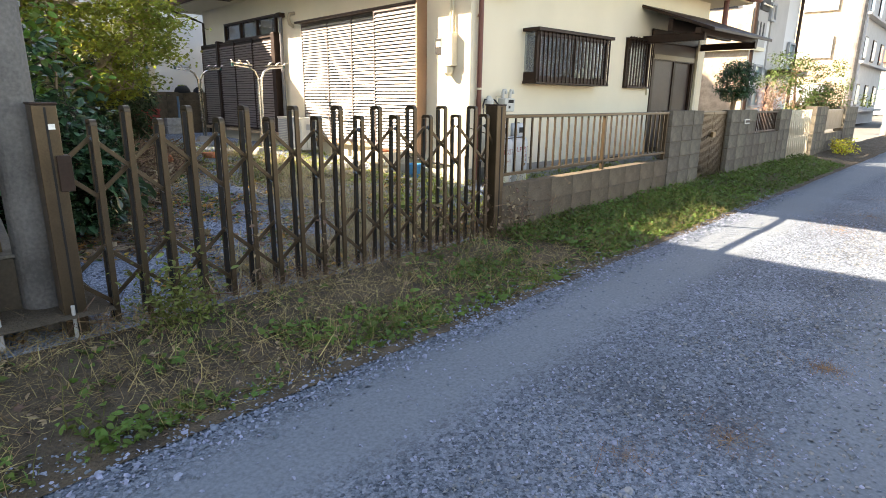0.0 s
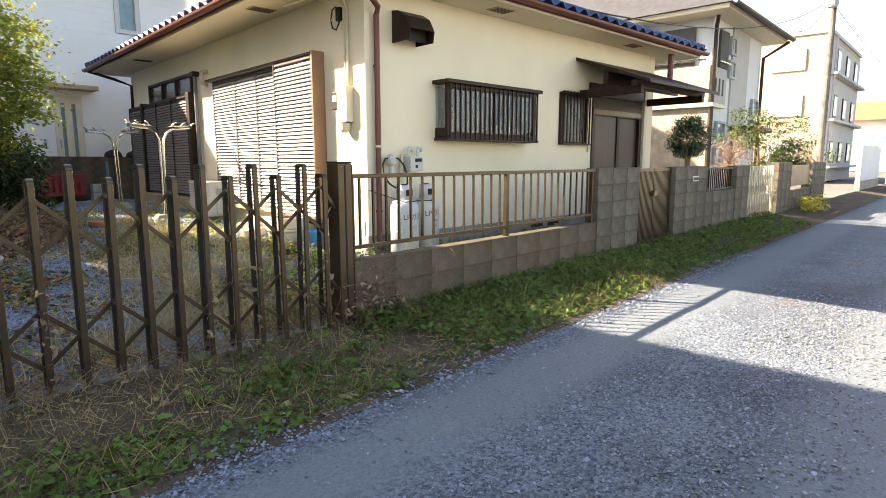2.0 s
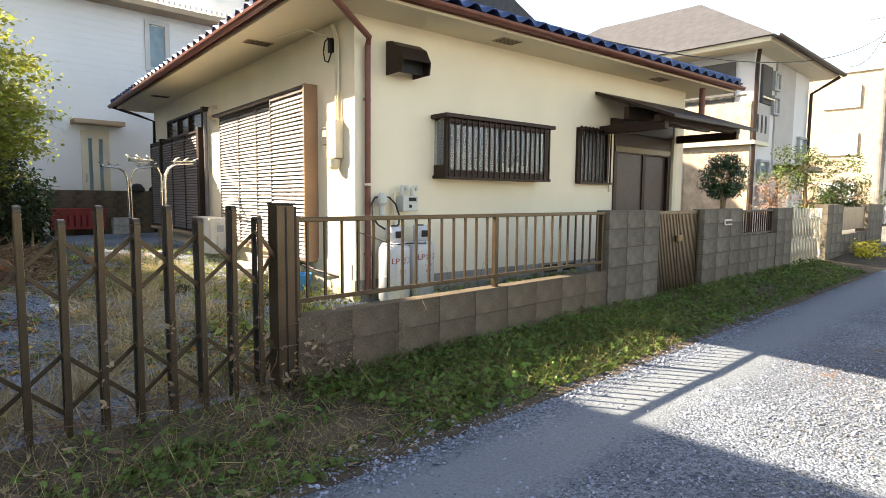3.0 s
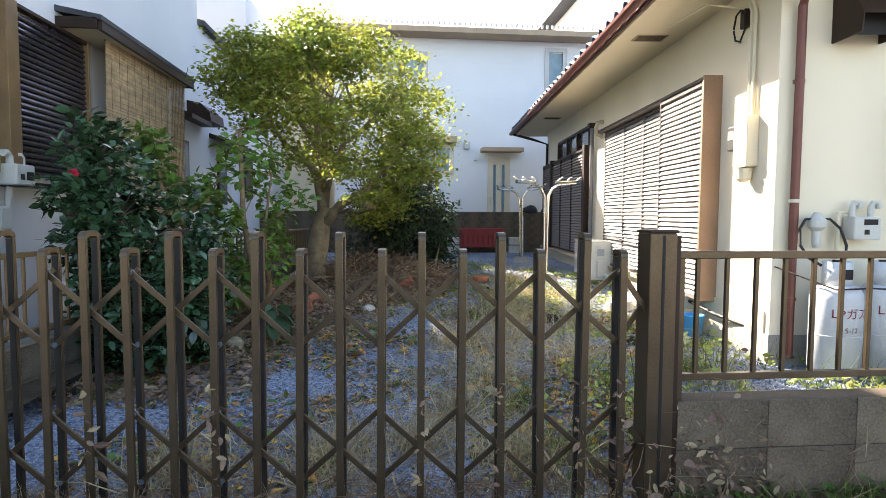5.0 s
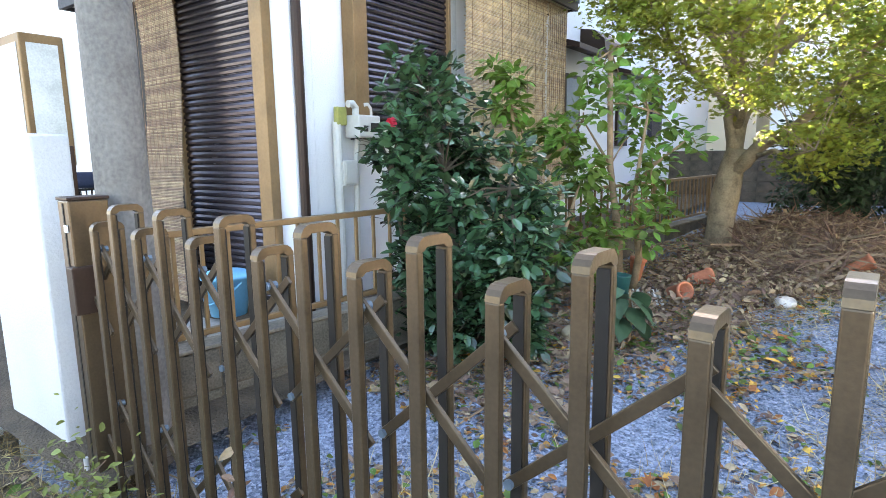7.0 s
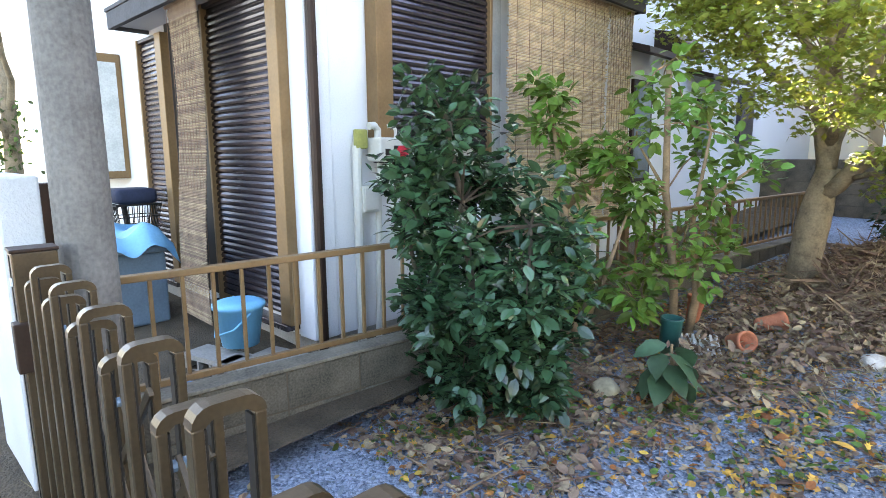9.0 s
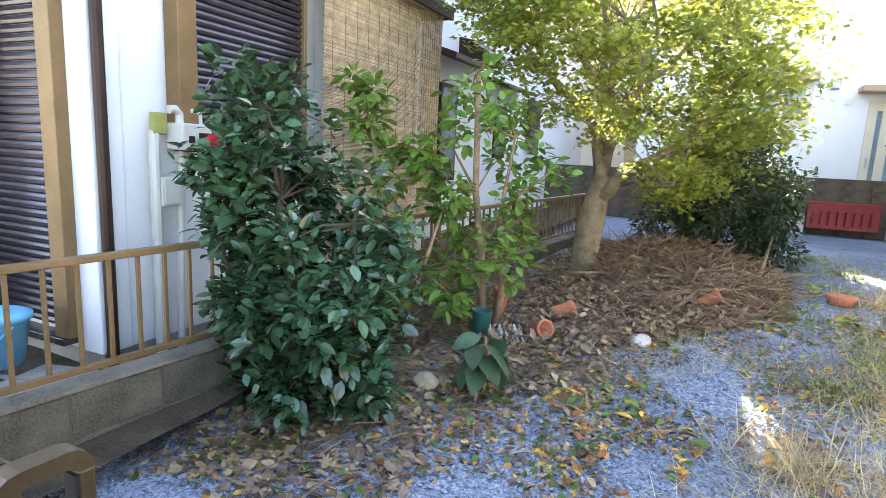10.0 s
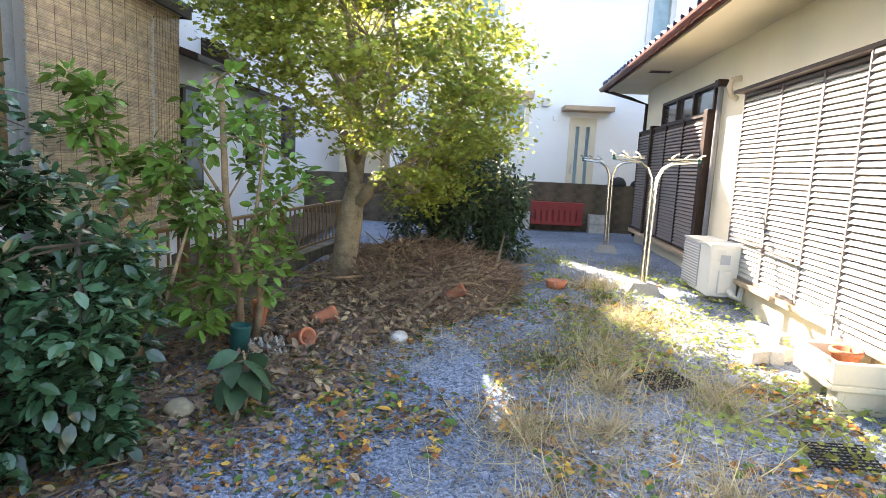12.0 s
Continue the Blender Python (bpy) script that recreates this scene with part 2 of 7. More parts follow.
M_STUCCO = mat("cream_stucco", (0.74, 0.66, 0.50), 0.85, var=0.07, scale=1.2, fine=160, bump=0.25, dist=0.004)
M_WHITE = mat("white_stucco", (0.62, 0.63, 0.64), 0.8, var=0.06, scale=1.0, fine=90, bump=0.5, dist=0.006)
M_SOFFIT = mat("soffit_board", (0.66, 0.58, 0.42), 0.8, var=0.06, scale=1.0, fine=90, bump=0.1)
M_CONC = mat("concrete", (0.30, 0.28, 0.25), 0.9, var=0.3, scale=2.5, fine=70, bump=0.35, dist=0.006)
M_BLOCK = mat("weathered_block", (0.132, 0.103, 0.070), 0.92, var=0.65, scale=3.0, fine=90, bump=0.5, dist=0.006, per=0.06)
M_BLOCK2 = mat("grey_block", (0.135, 0.118, 0.09), 0.92, var=0.65, scale=3.0, fine=90, bump=0.5, dist=0.006, per=0.15)
M_MORTAR = mat("mortar", (0.098, 0.077, 0.053), 0.95, var=0.3, scale=5)
M_GUTTER = mat("copper_brown_gutter", (0.16, 0.06, 0.045), 0.4, 0.1, var=0.2, scale=8, bump=0.03)
M_TILE = mat("blue_glazed_tile", (0.03, 0.06, 0.15), 0.18, 0.0, var=0.4, scale=6, bump=0.05)
M_SHUT = mat("silver_shutter", (0.47, 0.455, 0.43), 0.45, 0.2, var=0.1, scale=3, bump=0.03)
M_SHUTD = mat("brown_shutter", (0.085, 0.072, 0.082), 0.24, 0.75, var=0.2, scale=3, bump=0.03)
M_WINFR = mat("ochre_frame", (0.20, 0.125, 0.06), 0.5, 0.4, var=0.2, scale=5, bump=0.05)
M_SIDING = mat("white_siding", (0.74, 0.74, 0.72), 0.7, var=0.05, scale=1.0, fine=60, bump=0.1)
M_SLATE = mat("slate_roof", (0.06, 0.062, 0.068), 0.8, var=0.3, scale=5, bump=0.2)
M_TANTRIM = mat("tan_trim", (0.42, 0.30, 0.19), 0.6, var=0.15, scale=3)
M_CREAMTRIM = mat("cream_trim", (0.62, 0.56, 0.42), 0.5, var=0.08, scale=3, bump=0.03)
M_GLASS = glass("window_glass")
# dark grey that puts the dimness of rooms and openings into the colour
M_DARKIN = mat("interior_and_opening_shade", (0.10, 0.10, 0.10), 0.9, var=0.3, scale=2)
M_POLE = mat("pole_concrete", (0.15, 0.142, 0.13), 0.85, var=0.45, scale=3, fine=60, bump=0.25, dist=0.005)


# ---- the ground ----
def gz(x, y):
    """Height of the ground: a flat lane, a verge that rises to the gate, a yard that rises gently."""
    if y < 3.35:
        return 0.0
    if y < 4.2:
        return 0.13 * (y - 3.35) / 0.85
    return 0.13 + 0.04 * (min(y, 11.2) - 4.2)


def ground_sheet(name, x0, x1, y0, y1, step, material, lift, amp, label, category, inside=None, kind="structure"):
    nx, ny = max(2, round((x1 - x0) / step)), max(2, round((y1 - y0) / step))
    vs, fs = [], []
    for j in range(ny + 1):
        for i in range(nx + 1):
            x, y = x0 + (x1 - x0) * i / nx, y0 + (y1 - y0) * j / ny
            n = noise.noise((x * 1.3, y * 1.3, 3.0)) * amp + noise.noise((x * 7, y * 7, 9.0)) * amp * 0.3
            vs.append((x, y, gz(x, y) + lift + n))
    for j in range(ny):
        for i in range(nx):
            if inside and not inside(x0 + (x1 - x0) * (i + 0.5) / nx, y0 + (y1 - y0) * (j + 0.5) / ny):
                continue
            a = j * (nx + 1) + i
            fs.append((a, a + 1, a + nx + 2, a + nx + 1))
    return tagged(mesh_ob(name, vs, fs, material, True), label, category, kind=kind)


ground = mesh_ob("ground", [(-400, -400, -0.12), (400, -400, -0.12), (400, 400, -0.12), (-400, 400, -0.12)], [(0, 1, 2, 3)], M_GROUND)
tagged(ground, "dull earth reaching away under the houses", "ground", kind="structure")
road = ground_sheet("road", -6, 60, -1.6, 3.45, 0.11, M_ROAD, 0.0, 0.012, "blue-grey gravel lane with two worn wheel tracks", "road")
verge = ground_sheet("verge", -6, 60, 3.3, 4.3, 0.09, M_SOIL, 0.006, 0.02, "earth verge overgrown with weeds beside the lane", "verge")
yard = ground_sheet("yard", 1.2, 15.0, 4.25, 16.4, 0.1, M_YARD, 0.0, 0.015, "blue-grey crushed stone yard littered with leaves", "yard")
side_yard = ground_sheet("side_yard", -8, 1.9, 4.3, 16.4, 0.25, M_SOIL, 0.12, 0.02, "bare earth strip beside the white house", "yard")

# ---- the sliding lattice gate ----
GY = 4.30
GATE_Z = 0.15


def hoop(top, w=0.029, deep=0.102, t=0.017):
    """One upright of the gate: a front and a back post joined by a rounded hoop at the top."""
    post_f = bx(-w / 2, w / 2, 0, t, GATE_Z, top - 0.03, 0.003)
    box(post_f, -w / 2, w / 2, deep - t, deep, GATE_Z, top - 0.03, None, 0.003)
    # thin black facings stand in for the shade inside the upright
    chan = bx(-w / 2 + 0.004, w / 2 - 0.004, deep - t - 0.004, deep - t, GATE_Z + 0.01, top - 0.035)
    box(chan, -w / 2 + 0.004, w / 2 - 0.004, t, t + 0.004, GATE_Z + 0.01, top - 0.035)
    cap = bmesh.new()
    r = 0.028
    prof = [(0.0, top - 0.03)]
    for k in range(5):
        a = math.pi / 2 * k / 4
        prof.append((r - r * math.cos(a), top - 0.03 + r * math.sin(a)))
    prof += [(deep - p[0], p[1]) for p in prof[::-1]]
    inner = [(min(max(p[0], t), deep - t), p[1] - 0.02 if 0.02 < p[0] < deep - 0.02 else top - 0.03) for p in prof]
    n = len(prof)
    rows = [[cap.verts.new((sx * w / 2, q[0], q[1])) for q in prof] for sx in (-1, 1)] + [[cap.verts.new((sx * w / 2, q[0], q[1])) for q in inner] for sx in (-1, 1)]
    for k in range(n - 1):
        for a, b in ((0, 1), (1, 3), (3, 2), (2, 0)):
            try:
                cap.faces.new((rows[a][k], rows[a][k + 1], rows[b][k + 1], rows[b][k]))
            except ValueError:
                pass
    bmesh.ops.remove_doubles(cap, verts=cap.verts, dist=1e-5)
    return post_f, cap, chan


gate = thing("lattice_gate", "closed bronze aluminium folding lattice gate across the yard", "gate")
talls = [3.667 + 0.318 * k for k in range(-5, 4)]
shorts = [3.667 + 0.159 + 0.318 * k for k in range(-6, 4)]
me_hoops = {}
for key, top in (("tall", 1.26), ("short", 1.195)):
    p, c, g = hoop(top)
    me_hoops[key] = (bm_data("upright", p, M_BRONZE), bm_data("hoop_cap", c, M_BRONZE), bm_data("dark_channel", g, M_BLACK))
for key, xs in (("tall", talls), ("short", shorts)):
    for x in xs:
        up = new("upright", me_hoops[key][0])
        up.parent = gate
        up.matrix_basis = pose(x + random.uniform(-0.004, 0.004), GY, 0, 0, random.uniform(-0.5, 0.5), 0)
        cp = new("hoop_cap", me_hoops[key][1])
        cp.parent = up
        dc = new("dark_channel", me_hoops[key][2])
        dc.parent = up


M_RIVET = mat("blue_grey_bush", (0.12, 0.17, 0.22), 0.5, 0.3, var=0.3, bump=0)


def strut(x0, z0, x1, z1, y, flip):
    L = math.hypot(x1 - x0, z1 - z0)
    a = math.degrees(math.atan2(z1 - z0, x1 - x0))
    bm = bx(-0.012, L + 0.012, -0.005, 0.005, -0.011, 0.011, 0.002)
    s = part("lattice_bar", bm, M_BRONZE, gate)
    s.matrix_basis = pose(x0, y, z0, 0, -a, 0)
    rv = bmesh.new()
    tube(rv, [(0, -0.012, 0), (0, 0.016, 0)], 0.010, 8)
    part("rivet", rv, M_RIVET, s)


ends = [1.745] + shorts + [4.885]
for zc, h in ((0.955, 0.145), (0.40, 0.145)):
    for i, x in enumerate(shorts[:-1]):
        x2 = shorts[i + 1]
        strut(x, zc + h, x2, zc - h, GY + 0.034, 0)
        strut(x, zc - h, x2, zc + h, GY + 0.082, 1)
    strut(1.755, zc + 0.0, shorts[0], zc + h, GY + 0.082, 0)
    strut(1.755, zc + 0.0, shorts[0], zc - h, GY + 0.034, 0)
    strut(shorts[-1], zc + h, 4.88, zc, GY + 0.034, 0)
    strut(shorts[-1], zc - h, 4.88, zc, GY + 0.082, 0)


def end_post(x0, x1, name, lat):
    p = part(name, bx(x0, x1, GY - 0.01, GY + 0.12, 0.06, 1.26, 0.005), M_BRONZE, gate)
    part("post_cap", bx(x0 - 0.004, x1 + 0.004, GY - 0.014, GY + 0.124, 1.26, 1.272, 0.003), M_BROWN, p)
    # raised black strip painted in for the shade of the groove
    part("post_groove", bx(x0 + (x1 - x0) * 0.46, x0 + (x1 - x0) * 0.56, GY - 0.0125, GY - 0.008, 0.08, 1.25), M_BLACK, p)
    return p


gate.matrix_basis = pose(3.35, 4.30, 0, 0, 0, -3) @ pose(-3.35, -4.30, 0)
ep = end_post(1.685, 1.785, "latch_post", True)
part("latch_box", bx(1.75, 1.81, GY - 0.03, GY + 0.06, 0.86, 1.03, 0.004), M_BROWN, ep, "dark latch case")
part("latch_plate", bx(1.74, 1.767, GY - 0.0165, GY - 0.012, 1.15, 1.175), mat("worn_sticker", (0.7, 0.7, 0.66), 0.6, bump=0), ep, "small white sticker")
part("drop_bolt", tb([(1.72, GY - 0.03, 0.10), (1.72, GY - 0.03, 0.30)], 0.009), M_SHUT, ep)
ep2 = end_post(4.875, 4.985, "hinge_post", False)
part("dark_jamb", bx(4.985, 5.01, GY + 0.01, GY + 0.13, 0.08, 1.25, 0.003), M_BROWN, ep2)


# ---- low block wall with a rail along the lane ----
def block_run(owner, x0, x1, y0, y1, z0, rows, material, name="block", bw=0.4, bh=0.2, joint=0.004):
    """Courses of stacked blocks with recessed joints, each block an object of its own on one mesh."""
    n = max(1, round((x1 - x0) / bw))
    w = (x1 - x0) / n
    me = bm_data(name, bx(joint, w - joint, y0, y1, joint, bh - joint, joint * 1.4), material)
    for r in range(rows):
        for i in range(n):
            o = new(name, me)
            o.parent = owner
            o.matrix_basis = pose(x0 + i * w, random.uniform(-0.002, 0.002), z0 + r * bh)


def wall_thing(name, label, x0, x1, y0, y1, z0, z1, material=M_MORTAR):
    w = mesh_ob(name, [], [], None)
    w.data = bm_data(name, bx(x0 + 0.006, x1 - 0.006, y0 + 0.008, y1 - 0.008, z0, z1 - 0.006), material)
    return tagged(w, label, "wall", kind="structure")


FY0, FY1 = 4.235, 4.355
lane_wall = wall_thing("wall_lane", "low weathered brown concrete block wall", 5.015, 8.54, FY0, FY1, -0.05, 0.585)


def picket_fence(x0, x1, y, z0, z1, gap, label, posts, material=M_BRONZE):
    f = thing("metal_fence", label, "fence")
    part("top_rail", bx(x0, x1, y - 0.025, y + 0.025, z1 - 0.03, z1, 0.004), material, f)
    part("bottom_rail", bx(x0, x1, y - 0.016, y + 0.016, z0, z0 + 0.028, 0.003), material, f)
    n = round((x1 - x0) / gap)
    me = bm_data("baluster", bx(-0.0085, 0.0085, -0.0085, 0.0085, z0 + 0.028, z1 - 0.03, 0.002), material)
    for i in range(1, n):
        b = new("baluster", me)
        b.parent = f
        b.matrix_basis = pose(x0 + (x1 - x0) * i / n, y, 0)
    for px in posts:
        part("post", bx(px - 0.02, px + 0.02, y - 0.02, y + 0.02, z0 - 0.1, z1 - 0.02, 0.003), material, f)
    return f


picket_fence(4.985, 8.53, 4.285, 0.655, 1.185, 0.128, "bronze metal railing on the low block wall", (5.03, 6.86, 8.49))

# ---- taller block wall, wicket and pillars ----
tall_wall = wall_thing("wall_tall", "grey stacked concrete block wall beside the wicket", 8.54, 9.64, FY0 - 0.01, FY1 + 0.03, -0.05, 1.195)
pillar_wall = wall_thing("wall_pillar", "grey block pillar with the letter slot", 10.86, 12.2, FY0 - 0.01, FY1 + 0.03, -0.05, 1.195)
low_wall_2 = wall_thing("wall_low", "low grey block wall under the brown railing", 12.2, 13.75, FY0, FY1, -0.05, 0.785)
pillar_2 = wall_thing("wall_end_pillar", "grey block end pillar of the garden wall", 13.75, 14.55, FY0 - 0.01, FY1 + 0.03, -0.05, 1.195)
picket_fence(12.2, 13.75, 4.295, 0.80, 1.17, 0.10, "brown railing on the low grey wall", (12.3, 13.65), M_BROWN)

wicket = thing("wicket_gate", "closed brown slatted metal wicket gate", "gate")
for a, b in ((9.66, 10.245), (10.255, 10.84)):
    leaf = part("gate_leaf", bx(a, b, 4.29, 4.32, 0.15, 0.20), M_BRONZE, wicket)
    part("leaf_top", bx(a, b, 4.29, 4.32, 1.14, 1.18, 0.003), M_BRONZE, leaf)
    for k in range(15):
        x = a + (b - a) * (k + 0.5) / 15
        part("slat", bx(x - 0.011, x + 0.011, 4.295, 4.315, 0.2, 1.14), M_BRONZE, leaf)
    part("stile", bx(a if a < 10 else b - 0.035, a + 0.035 if a < 10 else b, 4.285, 4.325, 0.12, 1.19), M_BRONZE, leaf)
part("latch_handle", bx(10.19, 10.31, 4.25, 4.29, 0.80, 0.88, 0.01), M_WINFR, wicket, "brass coloured latch")
part("gate_sill", bx(9.65, 10.85, 4.2, 4.5, 0.0, 0.14, 0.01), M_CONC, wicket, "concrete door step")
letter = thing("letter_slot", "silver letter slot set in the block pillar", "letterbox")
part("plate", bx(11.5, 11.75, FY0 - 0.03, FY0 - 0.012, 0.97, 1.05, 0.004), M_SHUT, letter)
part("flap", bx(11.52, 11.73, FY0 - 0.036, FY0 - 0.03, 0.99, 1.03, 0.002), M_BROWN, letter)
# ---- the bungalow ----
HM = pose(6.73, 6.12, 0, 0, 0, -4.5)
HU, HV, EAVE, WALLZ = 6.5, 8.68, 3.16, 3.16
OV, OVF, OVB = 0.66, 0.53, 0.5
SETBACK = 0.13   # side-wall distances are counted from this far behind the front wall
SIDE = pose(0, 0, 0, 0, 0, 90)   # turns a wall drawn along x so that it runs along v


def side_pt(bm):
    """Turns a mesh drawn as (v, outwards, z) on to the side wall that faces the yard."""
    for v in bm.verts:
        a, b, c = v.co
        v.co = (-b, a + SETBACK, c)
    return bm


house = thing("bungalow", "cream stuccoed bungalow with blue tiled hip roof", "house", HM)
BAY = (1.08, 2.70, 1.60, 2.20)
GRL = (3.62, 4.28, 1.57, 2.28)
DOOR = (4.48, 6.08, 0.42, 2.50)
part("wall", pierced(0.0, HU, 0.36, WALLZ, 0.0, 0.16, [BAY, GRL, DOOR]), M_STUCCO, house)
STRIP = (4.95, 7.25, 2.44, 2.76)
part("wall", side_pt(pierced(0.03, HV - SETBACK, 0.36, WALLZ, -0.16, 0.0, [STRIP])), M_STUCCO, house)
part("wall", bx(HU - 0.16, HU, 0.16, HV - 0.16, 0.36, WALLZ), M_STUCCO, house)
part("wall", bx(0.16, HU, HV - 0.16, HV, 0.36, WALLZ), M_STUCCO, house)
part("foundation", bx(-0.012, HU + 0.012, -0.012, 0.06, -0.05, 0.43), M_CONC, house, "grey concrete footing with vents")
part("foundation", bx(-0.014, 0.06, 0.06, HV, -0.05, 0.60), M_SOFFIT, house, "cream rendered footing")
for u in (2.95, 3.35):
    part("footing_vent", bx(u, u + 0.28, -0.016, -0.011, 0.30, 0.40), M_BLACK, house)
# simple inner shell, coloured dark so the rooms look dim
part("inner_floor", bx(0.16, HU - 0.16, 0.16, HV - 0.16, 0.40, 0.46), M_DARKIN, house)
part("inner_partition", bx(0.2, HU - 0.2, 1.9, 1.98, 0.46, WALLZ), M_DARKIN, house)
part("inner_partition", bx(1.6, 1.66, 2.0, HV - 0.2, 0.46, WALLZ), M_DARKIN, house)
part("soffit", bx(-OV, HU + OV, -OVF, HV + OVB, EAVE, EAVE + 0.03), M_SOFFIT, house, "pale painted soffit board")
E0, E1, V0, V1 = -OV - 0.04, HU + OV + 0.04, -OVF - 0.04, HV + OVB + 0.04
part("fascia", pierced(E0 + 0.02, E1 - 0.02, EAVE + 0.03, EAVE + 0.10, V0 + 0.02, V0 + 0.05, []), M_GUTTER, house)
part("fascia", bx(E0 + 0.02, E0 + 0.05, V0 + 0.05, V1 - 0.05, EAVE + 0.03, EAVE + 0.10), M_GUTTER, house)

# hip roof
SL = 0.42
hw = (E1 - E0) / 2
zr = EAVE + 0.12 + hw * SL
bm = bmesh.new()
ra, rb = V0 + hw, V1 - hw
c = [bm.verts.new(p) for p in ((E0, V0, EAVE + 0.10), (E1, V0, EAVE + 0.10), (E1, V1, EAVE + 0.10), (E0, V1, EAVE + 0.10), ((E0 + E1) / 2, ra, zr), ((E0 + E1) / 2, rb, zr))]
for f in ((0, 1, 4), (1, 2, 5, 4), (2, 3, 5), (3, 0, 4, 5), (3, 2, 1, 0)):
    bm.faces.new([c[i] for i in f])
roof = part("roof", bm, M_TILE, house, "low hip roof of glazed blue tiles")

# rows of pantiles along the two eaves that can be seen, each tile curved and overlapping the next
def pantile(w=0.27, l=0.30, seg=6):
    b = bmesh.new()
    rows = []
    for j in (0, 1):
        for lay in (0, 1):
            rows.append([b.verts.new((w * i / seg, l * j, 0.035 * math.sin(math.pi * 2 * i / seg) + 0.03 + 0.018 * lay + (0.02 if j == 0 else 0.0))) for i in range(seg + 1)])
    # dark panels on the solid wall stand in for the shaded balcony opening
    for i in range(seg):
        b.faces.new((rows[1][i], rows[1][i + 1], rows[3][i + 1], rows[3][i]))
        b.faces.new((rows[0][i], rows[2][i], rows[2][i + 1], rows[0][i + 1]))
        b.faces.new((rows[0][i], rows[0][i + 1], rows[1][i + 1], rows[1][i]))
    return bm_data("roof_tile", b, M_TILE, True)
# dark strip painted in for the shade of a slot


tile_me = pantile()
ang = math.degrees(math.atan(SL))
for row in range(3):
    n = int((E1 - E0) / 0.27)
    for i in range(n):
        t = new("roof_tile", tile_me)
        t.parent = roof
        t.matrix_basis = pose(E0 + 0.1 + i * 0.27, V0 - 0.03 + row * 0.26, EAVE + 0.09 + row * 0.26 * SL, ang, 0, 0)
    n = int((V1 - V0) / 0.27)
    for i in range(n):
        t = new("roof_tile", tile_me)
        t.parent = roof
        t.matrix_basis = pose(E0 - 0.03 + row * 0.26, V1 - 0.1 - i * 0.27, EAVE + 0.09 + row * 0.26 * SL, ang, 0, -90)
for px, py, d in ((E0, V0, 1), (E1, V0, 2), (E0, V1, 3)):
    cx, cy = (E0 + E1) / 2, (ra if py == V0 else rb)
    part("hip_ridge", tb([(px, py, EAVE + 0.16), (cx, cy, zr + 0.06)], 0.075, 10), M_TILE, roof)


def gutter(pts, r=0.055):
    """A half-round gutter swept along pts."""
    bm = bmesh.new()
    prof = [(r * math.cos(a), r * math.sin(a)) for a in (math.pi + math.pi * k / 6 for k in range(7))]
    rings = []
    for i, p in enumerate(pts):
        p = Vector(p)
        d = (Vector(pts[1]) - Vector(pts[0])).normalized()
        s = Vector((d.y, -d.x, 0))
        rings.append([bm.verts.new(p + s * a + Vector((0, 0, b))) for a, b in prof] + [bm.verts.new(p + s * a * 0.88 + Vector((0, 0, b * 0.88))) for a, b in prof[::-1]])
    for a, b in zip(rings, rings[1:]):
        for k in range(len(a)):
            bm.faces.new((a[k], a[(k + 1) % len(a)], b[(k + 1) % len(a)], b[k]))
    for q in rings[0], rings[-1]:
        bm.faces.new(q)
    return bm


part("gutter", gutter([(E0 - 0.08, V0 - 0.05, EAVE + 0.08), (E1 + 0.05, V0 - 0.05, EAVE + 0.08)]), M_GUTTER, house, "reddish brown half-round gutter")
part("gutter", gutter([(E0 - 0.05, V0 - 0.08, EAVE + 0.08), (E0 - 0.05, V1 + 0.05, EAVE + 0.08)]), M_GUTTER, house, "reddish brown half-round gutter")
part("downpipe", tb([(-0.55, V0 - 0.03, EAVE + 0.02), (-0.5, -0.47, EAVE - 0.05), (0.10, -0.12, 2.92), (0.12, -0.06, 2.85), (0.12, -0.05, 0.28)], 0.032, 10), M_GUTTER, house, "reddish brown downpipe at the corner")
for z in (2.3, 1.43, 0.7):
    part("pipe_clip", tb([(0.12, -0.05, z), (0.12, -0.05, z + 0.025)], 0.040, 10), M_CREAMTRIM if z == 1.43 else M_GUTTER, house)
part("downpipe", tb([(E0 - 0.02, V1 - 0.1, EAVE + 0.04), (-0.35, HV - 0.1, EAVE - 0.15), (-0.02, HV - 0.06, EAVE - 0.25), (-0.05, HV - 0.05, 0.5)], 0.03, 8), M_BROWN, house)
for u, v in ((1.9, -0.28), (-0.33, 1.73), (-0.33, 6.63), (5.2, -0.28)):
    sv = part("soffit_vent", bx(u - 0.16, u + 0.16, v - 0.10, v + 0.10, EAVE - 0.008, EAVE - 0.001), M_TANTRIM, house, "slotted brown soffit vent")
    for k in range(6):
        part("vent_slot", bx(u - 0.14, u + 0.14, v - 0.085 + k * 0.03, v - 0.07 + k * 0.03, EAVE - 0.0105, EAVE - 0.008), M_BROWN, sv)


